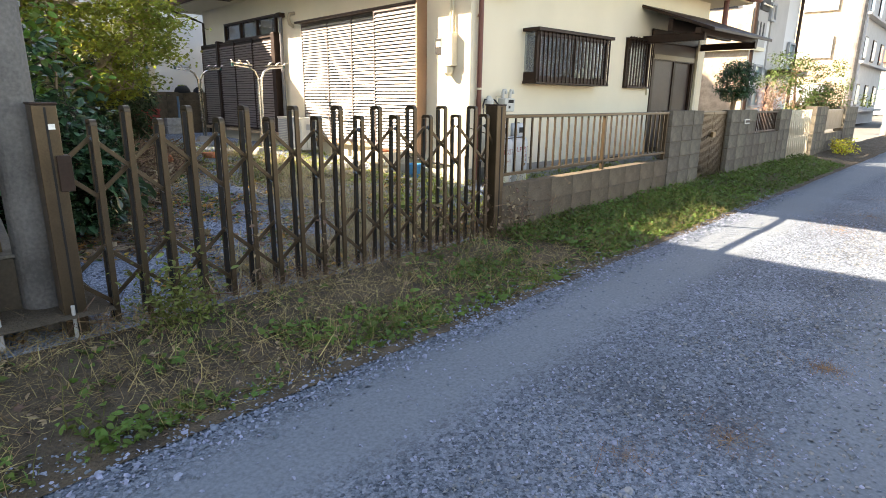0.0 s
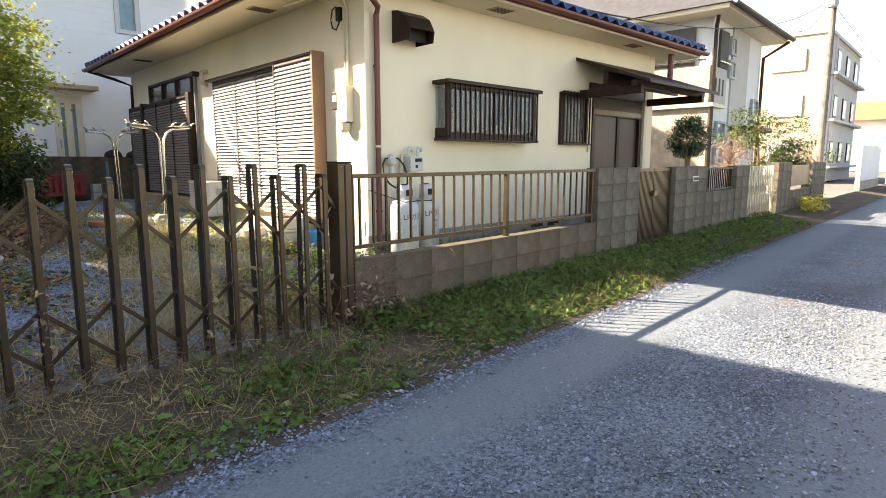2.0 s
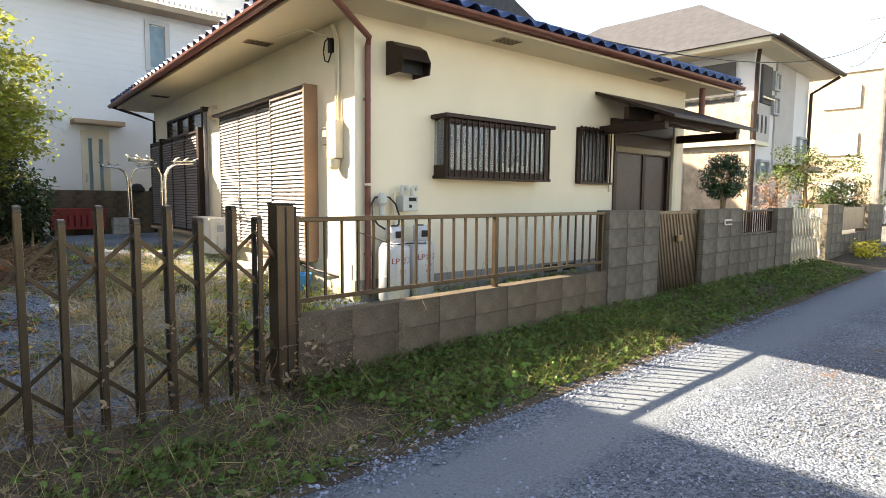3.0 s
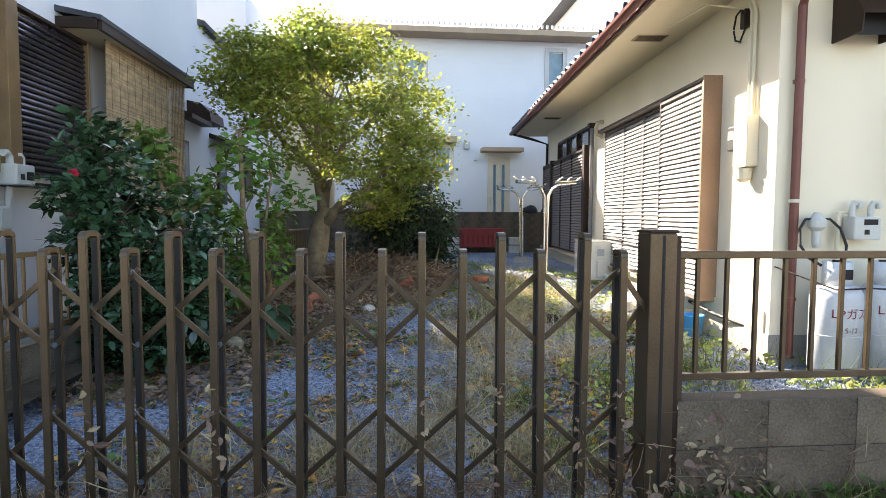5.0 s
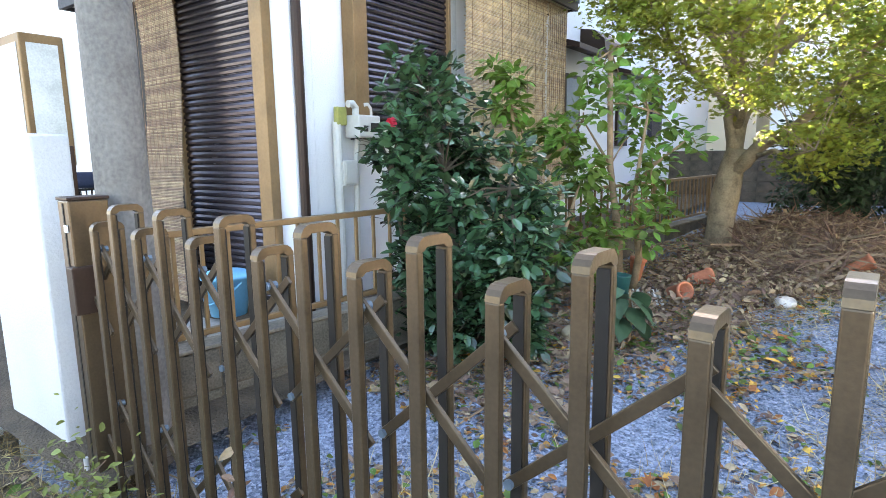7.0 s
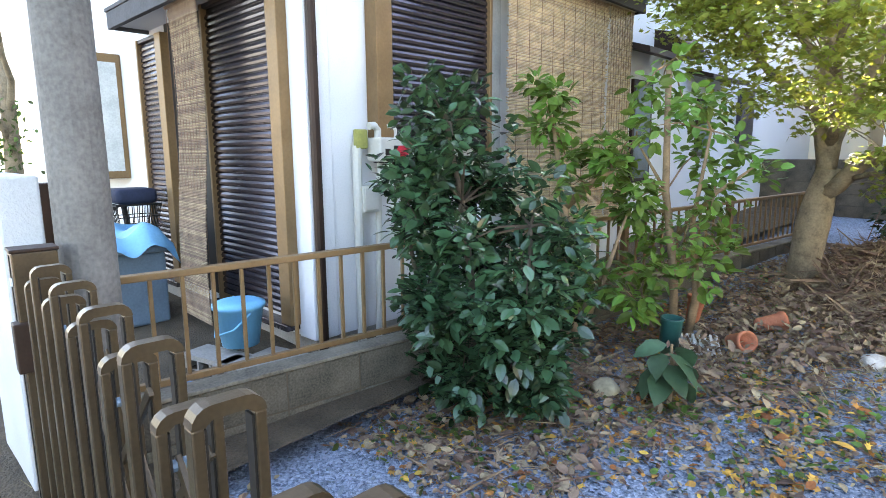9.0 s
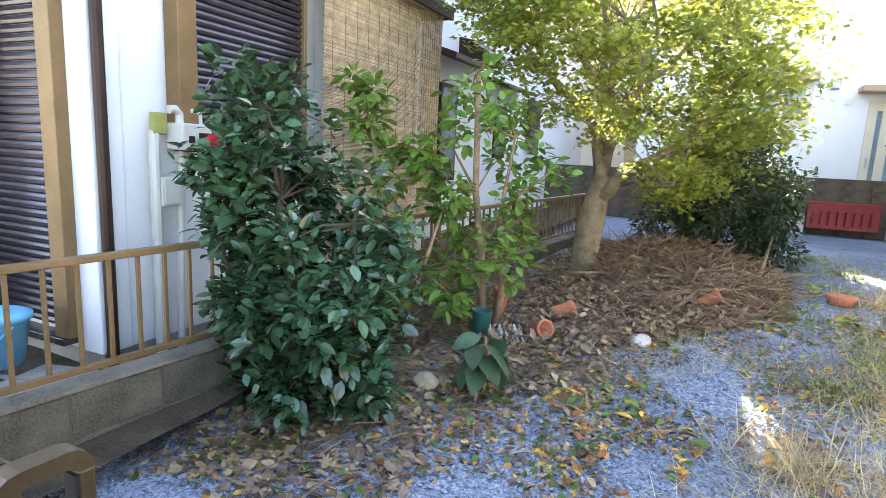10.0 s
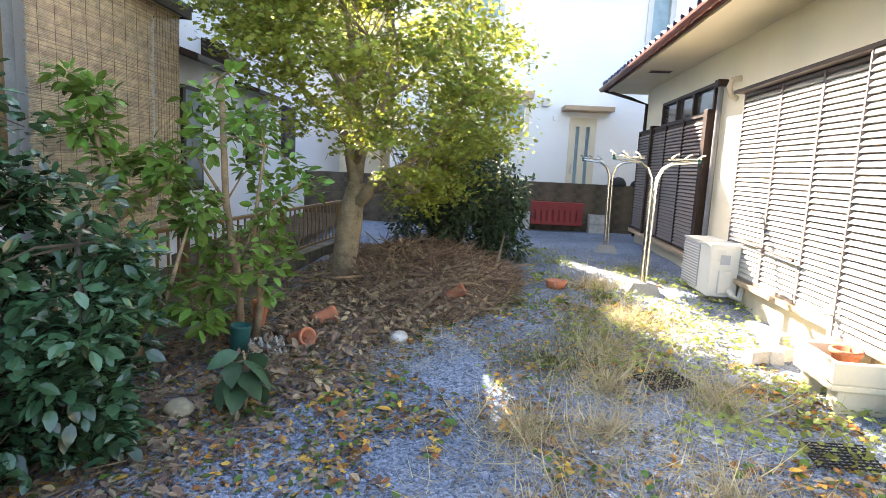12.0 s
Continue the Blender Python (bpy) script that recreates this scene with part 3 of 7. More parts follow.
# louvred shutters on the side wall
M_SHUTG = mat("grey_brown_shutter", (0.20, 0.17, 0.16), 0.45, 0.3, var=0.15, scale=3, bump=0.03)
def shutter(parent, v0, v1, z0, z1, out, material, frame_mat, pitch=0.048, name="shutter"):
    p = part(name, side_pt(bx(v0, v1, out - 0.028, out - 0.018, z0, z1)), frame_mat, parent)
    fr = side_pt(bx(v0, v0 + 0.016, out - 0.018, out + 0.012, z0, z1))
    part("stile", fr, frame_mat, p)
    part("stile", side_pt(bx(v1 - 0.016, v1, out - 0.018, out + 0.012, z0, z1)), frame_mat, p)
    part("shutter_rail", side_pt(bx(v0 + 0.03, v1 - 0.03, out - 0.018, out + 0.010, z1 - 0.03, z1)), frame_mat, p)
    part("shutter_rail", side_pt(bx(v0 + 0.03, v1 - 0.03, out - 0.018, out + 0.010, z0, z0 + 0.03)), frame_mat, p)
    n = int((z1 - z0 - 0.06) / pitch)
    sl = bmesh.new()
    w = v1 - v0 - 0.034
    q = [(0.000, 0.0), (0.025, 0.002), (0.027, 0.008), (0.004, pitch - 0.009), (0.0, pitch - 0.009)]
    a = [sl.verts.new((0, y, z)) for y, z in q]
    b = [sl.verts.new((w, y, z)) for y, z in q]
    for k in range(5):
        sl.faces.new((a[k], a[(k + 1) % 5], b[(k + 1) % 5], b[k]))
    sl.faces.new(a[::-1])
    sl.faces.new(b)
    me = bm_data("slat", side_pt(sl), material)
    for k in range(n):
        s = new("slat", me)
        s.parent = p
        s.matrix_basis = pose(-out + 0.018, v0 + 0.017, z0 + 0.03 + k * pitch)
    return p


for v0, v1, o in ((0.735, 1.70, 0.15), (1.70, 2.42, 0.06), (2.42, 3.12, 0.06), (3.12, 3.95, 0.06)):
    shutter(house, v0, v1, 0.57 if o > 0.1 else 0.63, 2.52, o, M_SHUT, M_SHUTG)
part("shutter_case", side_pt(bx(0.70, 0.733, 0.0, 0.17, 0.56, 2.57, 0.004)), mat("tan_steel", (0.27, 0.17, 0.11), 0.5, 0.2, var=0.15), house, "tan steel shutter case")
part("shutter_head", side_pt(bx(0.736, 4.0, 0.001, 0.17, 2.525, 2.56, 0.004)), M_BROWN, house)
part("shutter_sill", side_pt(bx(0.736, 4.0, 0.001, 0.10, 0.575, 0.625, 0.004)), M_TANTRIM, house)
for v0, v1 in ((4.98, 5.85), (5.85, 6.72), (6.72, 7.5), (7.6, 8.5)):
    shutter(house, v0, v1, 0.68, 2.42, 0.10, M_SHUTG, M_BROWN)
part("shutter_case", side_pt(bx(4.84, 4.98, 0.001, 0.14, 0.62, 2.46, 0.005)), M_BROWN, house)
part("shutter_case", side_pt(bx(7.5, 7.6, 0.001, 0.14, 0.62, 2.46, 0.005)), M_BROWN, house)
part("shutter_sill", side_pt(bx(4.84, 8.5, 0.001, 0.15, 0.60, 0.66, 0.004)), M_TANTRIM, house)
win = part("window", side_pt(pierced(4.92, 7.28, 2.42, 2.79, -0.04, 0.05, [(4.97, 5.7, 2.46, 2.75), (5.75, 6.45, 2.46, 2.75), (6.5, 7.23, 2.46, 2.75)])), M_BROWN, house, "dark framed window strip")
for a, b in ((4.97, 5.7), (5.75, 6.45), (6.5, 7.23)):
    part("pane", side_pt(bx(a, b, -0.005, 0.0, 2.46, 2.75)), M_GLASS, win).visible_shadow = False
part("downpipe", tb([(-0.06, 4.83, 2.72), (-0.06, 4.83, 0.45)], 0.032, 10), mat("grey_pipe", (0.16, 0.16, 0.17), 0.5), house, "dark grey drain pipe")
part("rainwater_head", side_pt(bx(4.63, 4.77, 0.0, 0.12, 2.70, 2.78, 0.01)), M_BROWN, house)
part("vent_pipe", tb([(-0.0, 4.46, 2.52), (-0.07, 4.46, 2.56), (-0.11, 4.44, 2.64), (-0.09, 4.42, 2.72), (-0.0, 4.41, 2.74)], 0.032, 10), mat("beige_pipe", (0.42, 0.36, 0.28), 0.5), house)

# bay window with its grille
B0, B1, BD = 1.03, 2.74, 0.22
BM = (B0 + B1) / 2
bay = part("bay_window", pierced(B0, B1, 1.565, 2.20, -BD, -BD + 0.04, [(B0 + 0.06, BM - 0.02, 1.63, 2.14), (BM + 0.02, B1 - 0.06, 1.63, 2.14)]), M_BROWN, house, "projecting kitchen window behind brown bars")
part("bay_cap", bx(B0 - 0.05, B1 + 0.06, -BD - 0.07, -0.001, 2.20, 2.245, 0.006), M_BROWN, bay)
part("bay_base", bx(B0 - 0.02, B1 + 0.03, -BD - 0.03, -0.001, 1.53, 1.565, 0.004), M_BROWN, bay)
for u in (B0, B1 - 0.02):
    part("bay_side_post", bx(u, u + 0.02, -BD + 0.04, -0.001, 1.565, 1.68), M_BROWN, bay)
    part("pane", bx(u + 0.006, u + 0.012, -BD + 0.045, -0.005, 1.68, 2.20), M_GLASS, bay).visible_shadow = False
for a, b in ((B0 + 0.06, BM - 0.02), (BM + 0.02, B1 - 0.06)):
    part("pane", bx(a, b, -BD + 0.015, -BD + 0.021, 1.63, 2.14), M_GLASS, bay).visible_shadow = False
for k in range(20):
    u = B0 + 0.02 + (B1 - B0 - 0.04) * k / 19
    part("grille_bar", bx(u - 0.008, u + 0.008, -BD - 0.045, -BD - 0.025, 1.55, 2.20), M_BROWN, bay)
for z in (1.57, 2.16):
    part("grille_rail", bx(B0, B1, -BD - 0.035, -BD - 0.015, z, z + 0.02), M_BROWN, bay)
part("inner_shelf", bx(BM + 0.1, B1 - 0.1, -BD + 0.06, -BD + 0.16, 1.567, 1.575), M_CREAMTRIM, bay)
for u, h in ((BM + 0.16, 0.17), (BM + 0.27, 0.12), (BM + 0.36, 0.2), (BM + 0.5, 0.14), (BM + 0.6, 0.1)):
    part("shelf_jar", lathe([(0.035, 1.577), (0.04, 1.6), (0.04, 1.577 + h * 0.8), (0.02, 1.577 + h)], 10), M_CREAMTRIM, bay, at=pose(u, -BD + 0.11, 0))

# small barred window and the sliding front door under a canopy
gw = part("window", pierced(3.58, 4.32, 1.53, 2.32, -0.04, 0.05, [(3.64, 4.26, 1.58, 2.27)]), M_BROWN, house, "small barred window with dark frame")
part("pane", bx(3.64, 4.26, 0.0, 0.005, 1.58, 2.27), M_GLASS, gw).visible_shadow = False
for k in range(9):
    u = 3.6 + 0.7 * k / 8
    part("grille_bar", bx(u - 0.008, u + 0.008, -0.09, -0.07, 1.53, 2.34), M_BROWN, gw)
for z in (1.53, 2.30):
    part("grille_rail", bx(3.57, 4.33, -0.098, -0.065, z, z + 0.025), M_BROWN, gw)
door = part("door", pierced(DOOR[0], DOOR[1], DOOR[2], DOOR[3], -0.02, 0.10, [(4.56, 5.26, 0.5, 2.02), (5.32, 6.00, 0.5, 2.02)]), M_BROWN, house, "dark brown sliding entrance door, closed")
M_DOOR = mat("dark_door_panel", (0.05, 0.032, 0.028), 0.4, var=0.3, scale=9)
part("door_panel", bx(4.56, 5.28, 0.0, 0.03, 0.5, 2.02), M_DOOR, door)
part("door_panel", bx(5.30, 6.00, 0.035, 0.065, 0.5, 2.02), M_DOOR, door)
part("door_rail", bx(4.50, 6.06, -0.03, -0.02, 2.04, 2.12), M_BRONZE, door)
part("door_stile", bx(5.25, 5.33, -0.02, 0.0, 0.5, 2.02), M_BROWN, door)
part("jamb", bx(6.10, 6.19, -0.06, 0.0, 0.4, 2.75), M_CREAMTRIM, house)
can = part("canopy", bx(3.98, 6.38, -1.25, -0.001, 0, 0.05, 0.008), M_BROWN, house, "dark timber entrance canopy")
for v in can.data.vertices:
    v.co.z += 2.82 + v.co.y * 0.36
for u in (4.15, 6.2):
    part("canopy_beam", bx(u - 0.045, u + 0.045, -1.05, -0.001, 2.26, 2.38, 0.006), M_BROWN, can)
part("canopy_purlin", bx(4.02, 6.34, -1.02, -0.93, 2.35, 2.44, 0.006), M_BROWN, can)
part("canopy_purlin", bx(4.02, 6.34, -0.55, -0.47, 2.42, 2.60, 0.006), M_BROWN, can)
part("lintel", bx(4.35, 6.05, -0.06, -0.0205, 2.32, 2.52), M_BROWN, can)
part("canopy_post", tb([(6.4, -0.35, EAVE), (6.4, -0.35, 2.72)], 0.05, 8), M_GUTTER, can)
bell = part("door_bell", bx(4.36, 4.41, -0.03, -0.001, 1.42, 1.55, 0.004), M_CREAMTRIM, house)

# extract hood
hood = bmesh.new()
pr = [(0.0, 2.60), (-0.30, 2.60), (-0.32, 2.72), (-0.24, 2.86), (-0.12, 2.93), (0.0, 2.95)]
a = [hood.verts.new((0.38, y, z)) for y, z in pr]
b = [hood.verts.new((0.74, y, z)) for y, z in pr]
for k in range(1, 5):
    if k != 1:
        hood.faces.new((a[k], a[k + 1], b[k + 1], b[k]))
hood.faces.new(a)
hood.faces.new(b[::-1])
me = bm_data("extract_hood", hood, M_BROWN)
hd = new("extract_hood", me)
hd.parent = house
so = hd.modifiers.new("thickness", "SOLIDIFY")
so.thickness = 0.012
# black sheet in place of the shade inside the hood
part("hood_dark", bx(0.40, 0.72, -0.2, -0.19, 2.61, 2.82), M_BLACK, hd)

# electricity meter and its cables on the side wall
em = part("meter_box", side_pt(bx(0.10, 0.30, 0.001, 0.10, 1.72, 2.12, 0.008)), M_CREAMTRIM, house, "cream electricity meter housing")
part("meter_face", side_pt(bx(0.315, 0.44, 0.001, 0.08, 1.87, 2.07, 0.01)), M_BLACK, em, "black meter")
part("meter_dial", side_pt(bx(0.335, 0.42, 0.08, 0.084, 1.96, 2.03)), M_CREAMTRIM, em)
part("meter_cup", lathe([(0.03, 1.60), (0.06, 1.63), (0.07, 1.71)], 12), M_CREAMTRIM, em, at=pose(-0.06, 0.33, 0))
for v in (0.29, 0.34):
    part("conduit", tb([(-0.03, v, 2.12), (-0.03, v, 2.95), (-0.06, v + 0.05, 3.12)], 0.014, 6), M_CREAMTRIM, house)
part("cable_loop", tb([(-0.05, 0.49 + 0.09 * math.cos(a), 2.88 + 0.13 * math.sin(a)) for a in (0.0, 0.9, 1.8, 2.7, 3.6, 4.5, 5.4, 6.2)], 0.008, 6), M_BLACK, house)
part("cable_bracket", side_pt(bx(0.28, 0.36, 0.0, 0.05, 2.85, 3.0, 0.01)), M_BROWN, house)
part("cable", tb([(-0.05, 0.43, 3.0), (-0.25, 0.63, 3.1), (-0.4, 1.03, 3.05)], 0.008, 6), M_CREAMTRIM, house)


# ---- the white house with brown shutters beside the yard ----
left_house = thing("white_house", "white rough-rendered two-storey house with brown roller shutters", "house")
LX, LY = 1.10, 5.95
part("wall", pierced(-6.0, LX, 0.42, 6.0, LY, LY + 0.15, []), M_WHITE, left_house)
part("wall", bx(LX - 0.15, LX, LY + 0.15, 9.75, 0.42, 6.0), M_WHITE, left_house)
part("footing", bx(-6.0, LX - 0.02, LY + 0.02, 9.7, 0.1, 0.42), M_CONC, left_house)
part("corner_pier", bx(LX - 0.16, LX + 0.02, LY - 0.02, LY + 0.16, 0.42, 6.0, 0.01), M_WHITE, left_house)
part("wall", bx(-6.0, 0.85, 9.75, 11.6, 0.1, 6.0), M_WHITE, left_house)
# middle block and its roof kept low to let sun on to the yard
part("wall", bx(-6.0, 0.845, 11.6, 15.0, 0.1, 4.3), M_WHITE, left_house)
# wing given made-up height and length to shade the far gravel
part("rear_wing", bx(-6.0, 0.80, 15.0, 19.6, 0.1, 6.1), M_WHITE, left_house)
part("rear_roof", prism([(-6.3, 4.3), (0.95, 4.3), (0.95, 4.38), (-2.5, 5.2), (-6.3, 4.4)], 11.65, 15.0), M_SLATE, left_house)
part("roof", prism([(-6.6, 6.0), (1.45, 6.0), (1.45, 6.12), (-2.5, 7.6), (-6.6, 6.12)], 6.2, 11.64), M_SLATE, left_house, "grey slate gable roof")
eave = part("eave_roof", prism([(LX, 3.0), (1.47, 2.94), (1.47, 2.98), (LX, 3.05)], 7.20, 9.52), M_SLATE, left_house, "small dark eave over the reed blinds")
part("eave_fascia", bx(1.43, 1.465, 7.22, 9.50, 2.86, 2.945, 0.003), M_BROWN, eave)
part("eave_verge", bx(LX, 1.43, 7.20, 7.235, 2.87, 2.96, 0.003), M_BROWN, eave)
part("eave_verge", bx(LX, 1.43, 9.485, 9.52, 2.87, 2.96, 0.003), M_BROWN, eave)
part("eave_soffit", bx(LX, 1.43, 7.235, 9.485, 2.885, 2.90), M_CREAMTRIM, eave)

cnp = part("canopy_soffit", bx(-1.22, 0.98, 5.68, LY - 0.002, 2.60, 2.62), M_WHITE, left_house, "white soffit of a small eave over the garden door")
part("canopy_fascia", bx(-1.25, 1.0, 5.64, 5.68, 2.57, 2.70, 0.004), M_SLATE, cnp)
part("canopy_verge", bx(-1.25, -1.22, 5.68, LY - 0.002, 2.57, 2.70, 0.004), M_SLATE, cnp)
part("canopy_roof", bx(-1.26, 1.02, 5.63, LY - 0.002, 2.70, 2.73, 0.004), M_SLATE, cnp)


def wide_first(a0, a1):
    return (a0 - 0.13, 0.13), (a1, 0.03)


def wide_last(a0, a1):
    return (a0 - 0.03, 0.03), (a1, 0.12)


def roller(parent, mesh_turn, a0, a1, z0, z1, out, label, stiles=wide_first):
    """A closed roller shutter of horizontal ribs in an ochre frame; drawn along x, then turned."""
    p = part("roller_shutter", mesh_turn(bx(a0, a1, out - 0.02, out - 0.012, z0, z1)), M_SHUTD, parent, label)
    n = int((z1 - z0) / 0.045)
    b = bmesh.new()
    prof = [(0.0, 0.0), (0.014, 0.004), (0.016, 0.02), (0.009, 0.036), (0.0, 0.043)]
    q0 = [b.verts.new((a0, out - 0.012 + y, z)) for y, z in prof]
    q1 = [b.verts.new((a1, out - 0.012 + y, z)) for y, z in prof]
    for k in range(4):
        b.faces.new((q0[k], q0[k + 1], q1[k + 1], q1[k]))
    me = bm_data("slat", mesh_turn(b), M_SHUTD)
    for k in range(n):
        s = new("slat", me)
        s.parent = p
        s.matrix_basis = pose(0, 0, z0 + k * 0.045)
    for x, w in stiles(a0, a1):
        part("frame_stile", mesh_turn(bx(x, x + w, out - 0.08, out + 0.03, z0 - 0.05, z1 + 0.03, 0.004)), M_WINFR, p)
    part("frame_head", mesh_turn(bx(a0 - 0.03, a1 + 0.03, out - 0.08, out + 0.02, z1, z1 + 0.03, 0.004)), M_BROWN, p)
    part("frame_sill", mesh_turn(bx(a0 - 0.09, a1 + 0.09, out - 0.08, out + 0.045, z0 - 0.09, z0 - 0.05, 0.004)), M_SHUTD, p)
    return p


def on_left(bm):
    """Drawn as (y, outwards, z) for the wall that faces the yard."""
    for v in bm.verts:
        a, b, c = v.co
        v.co = (LX + b, a, c)
    return bm


def on_front(bm):
    for v in bm.verts:
        a, b, c = v.co
        v.co = (a, LY - b, c)
    return bm


roller(left_house, on_left, 6.52, 7.48, 1.60, 2.80, 0.09, "brown roller shutter over the side window")
part("grey_post", on_left(bx(7.53, 7.72, 0.0, 0.03, 1.5, 2.88)), mat("grey_panel", (0.42, 0.44, 0.44), 0.6), left_house)
roller(left_house, on_front, -0.02, 0.84, 0.55, 2.56, 0.06, "tall brown roller shutter of the garden door", wide_last)
roller(left_house, on_front, -1.35, -0.95, 0.55, 2.5, 0.04, "narrow brown roller shutter", wide_last)
# flat black sheet on the wall stands in for a shaded doorway
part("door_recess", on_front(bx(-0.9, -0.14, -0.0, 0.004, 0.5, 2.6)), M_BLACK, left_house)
part("downpipe", tb([(LX + 0.05, 5.97, 5.9), (LX + 0.05, 5.97, 0.3)], 0.03, 10), M_BROWN, left_house, "dark brown downpipe")
part("awning", prism([(0.85, 2.72), (1.22, 2.62), (1.22, 2.68), (0.85, 2.80)], 10.15, 11.0), M_BROWN, left_house)
hd2 = part("extract_hood", prism([(0.85, 2.72), (1.2, 2.72), (1.18, 2.86), (1.05, 2.98), (0.85, 3.02)], 11.05, 11.75), M_BROWN, left_house)
part("awning", prism([(0.85, 2.60), (1.2, 2.52), (1.2, 2.57), (0.85, 2.68)], 12.1, 13.6), M_BROWN, left_house)
for a, b, c, d in ((10.5, 11.0, 1.2, 2.4), (12.5, 13.0, 1.5, 2.3)):
    w = part("window", bx(0.851, 0.89, a, b, c, d), M_BROWN, left_house)
    part("pane", bx(0.89, 0.895, a + 0.05, b - 0.05, c + 0.05, d - 0.05), mat("blank_pane", (0.16, 0.19, 0.2), 0.15, bump=0), w)
part("shutter_panel", bx(0.851, 0.93, 14.2, 14.85, 1.65, 2.55, 0.01), M_SHUTD, left_house)
uw = part("window", bx(0.851, 0.90, 10.2, 11.1, 4.6, 5.5), M_SHUT, left_house)
part("pane", bx(0.90, 0.905, 10.26, 11.04, 4.66, 5.44), mat("sky_pane", (0.3, 0.36, 0.4), 0.08, bump=0), uw)
bw = part("window", bx(-3.0, -2.0, LY - 0.35, LY - 0.0, 1.35, 2.5, 0.01), M_WINFR, left_house, "ochre framed bay with a curtain")
part("pane", bx(-2.94, -2.06, LY - 0.356, LY - 0.351, 1.42, 2.42), mat("curtain_pane", (0.5, 0.52, 0.5), 0.2, bump=0), bw)
part("pane", bx(-2.0, -1.995, LY - 0.30, LY - 0.05, 1.42, 2.42), mat("curtain_pane", (0.5, 0.52, 0.5), 0.2, bump=0), bw)

# ---- the house at the far end of the yard ----
far = thing("far_house", "white sided two-storey house behind the yard", "house")
FHY = 16.7
part("wall", pierced(2.5, 9.6, 0.3, 5.75, FHY, FHY + 0.2, [(3.55, 4.78, 4.75, 5.36), (7.88, 8.36, 4.42, 5.55), (6.38, 6.96, 0.5, 2.8), (4.6, 5.45, 2.4, 3.08)]), M_SIDING, far)
part("wall", bx(2.5, 2.7, FHY + 0.2, 24, 0.3, 5.75), M_SIDING, far)
part("wall", bx(9.4, 9.6, FHY + 0.2, 24, 0.3, 5.75), M_SIDING, far)
for k in range(36):
    z = 0.45 + k * 0.148
    part("siding_lap", pierced(2.49, 9.61, z, z + 0.010, FHY - 0.006, FHY - 0.001, [(x0, x1, z, z + 0.010) for x0, x1, za, zb in ((3.5, 4.83, 4.7, 5.4), (7.83, 8.41, 4.37, 5.6), (6.33, 7.01, 0.5, 2.85), (4.55, 5.5, 2.35, 3.13)) if za - 0.01 < z < zb]), M_SIDING, far)
part("eave_board", bx(2.05, 10.1, FHY - 0.55, FHY + 0.2, 5.75, 5.88), M_TANTRIM, far)
part("roof", prism([(FHY - 0.6, 5.88), (FHY + 4.0, 8.1), (FHY + 8.6, 5.88)], 0, 1), M_SLATE, far, "grey slate roof with snow guards")
rf = far.children[-1]
for v in rf.data.vertices:
    x, y, z = v.co
    v.co = (2.0 + y * 8.15, x, z)
sgm = bm_data("snow_guard", bx(0, 0.05, 0, 0.05, 0, 0.08), M_SHUT)
for k in range(60):
    sg = new("snow_guard", sgm)
    sg.parent = rf
    sg.matrix_basis = pose(2.2 + k * 0.13, FHY - 0.30, 6.0)
W_IN = mat("far_pane", (0.22, 0.32, 0.36), 0.08, var=0.2, bump=0)
for a, b, c, d, fr in ((3.55, 4.78, 4.75, 5.36, M_SHUT), (7.88, 8.36, 4.42, 5.55, M_SHUT), (4.6, 5.45, 2.4, 3.08, M_CREAMTRIM)):
    w = part("window", pierced(a - 0.05, b + 0.05, c - 0.05, d + 0.05, FHY - 0.04, FHY + 0.05, [(a + 0.05, (a + b) / 2 - 0.025, c + 0.05, d - 0.05), ((a + b) / 2 + 0.025, b - 0.05, c + 0.05, d - 0.05)] if b - a > 0.6 else [(a + 0.06, b - 0.06, c + 0.05, d - 0.05)]), fr, far)
    part("pane", bx(a + 0.05, b - 0.05, FHY + 0.06, FHY + 0.07, c + 0.05, d - 0.05), W_IN, w)
fd = part("door", pierced(6.38, 6.96, 0.5, 2.8, FHY - 0.03, FHY + 0.1, [(6.52, 6.60, 1.2, 2.62), (6.74, 6.82, 1.2, 2.62)]), M_CREAMTRIM, far, "cream back door with two glass strips")
for x in (6.52, 6.74):
    part("pane", bx(x, x + 0.08, FHY + 0.02, FHY + 0.03, 1.2, 2.62), W_IN, fd)
part("handle", bx(6.45, 6.48, FHY - 0.07, FHY - 0.03, 1.6, 1.8, 0.005), M_SHUT, fd)
part("door_hood", bx(6.18, 7.22, FHY - 0.45, FHY - 0.001, 2.92, 3.02, 0.01), M_TANTRIM, far)
part("window_hood", bx(4.4, 5.55, FHY - 0.25, FHY - 0.001, 3.14, 3.3, 0.01), M_TANTRIM, far)
part("wall_lamp", bx(5.75, 5.9, FHY - 0.12, FHY - 0.001, 3.0, 3.18, 0.01), M_SHUT, far)
part("socket_box", bx(6.02, 6.1, FHY - 0.06, FHY - 0.001, 2.72, 2.82, 0.005), M_SIDING, far)

far_wall = wall_thing("wall_far", "dark weathered block wall at the end of the yard", 0.0, 13.0, 16.0, 16.15, 0.2, 1.41)

# ---- concrete utility pole ----
upole = thing("utility_pole", "tapered concrete utility pole beside the gate", "pole", pose(1.66, 4.62, 0))
part("shaft", tb([(0, 0, 0.0), (0, 0, 4.0), (0, 0, 8.5)], [0.100, 0.088, 0.078], 24), M_POLE, upole)

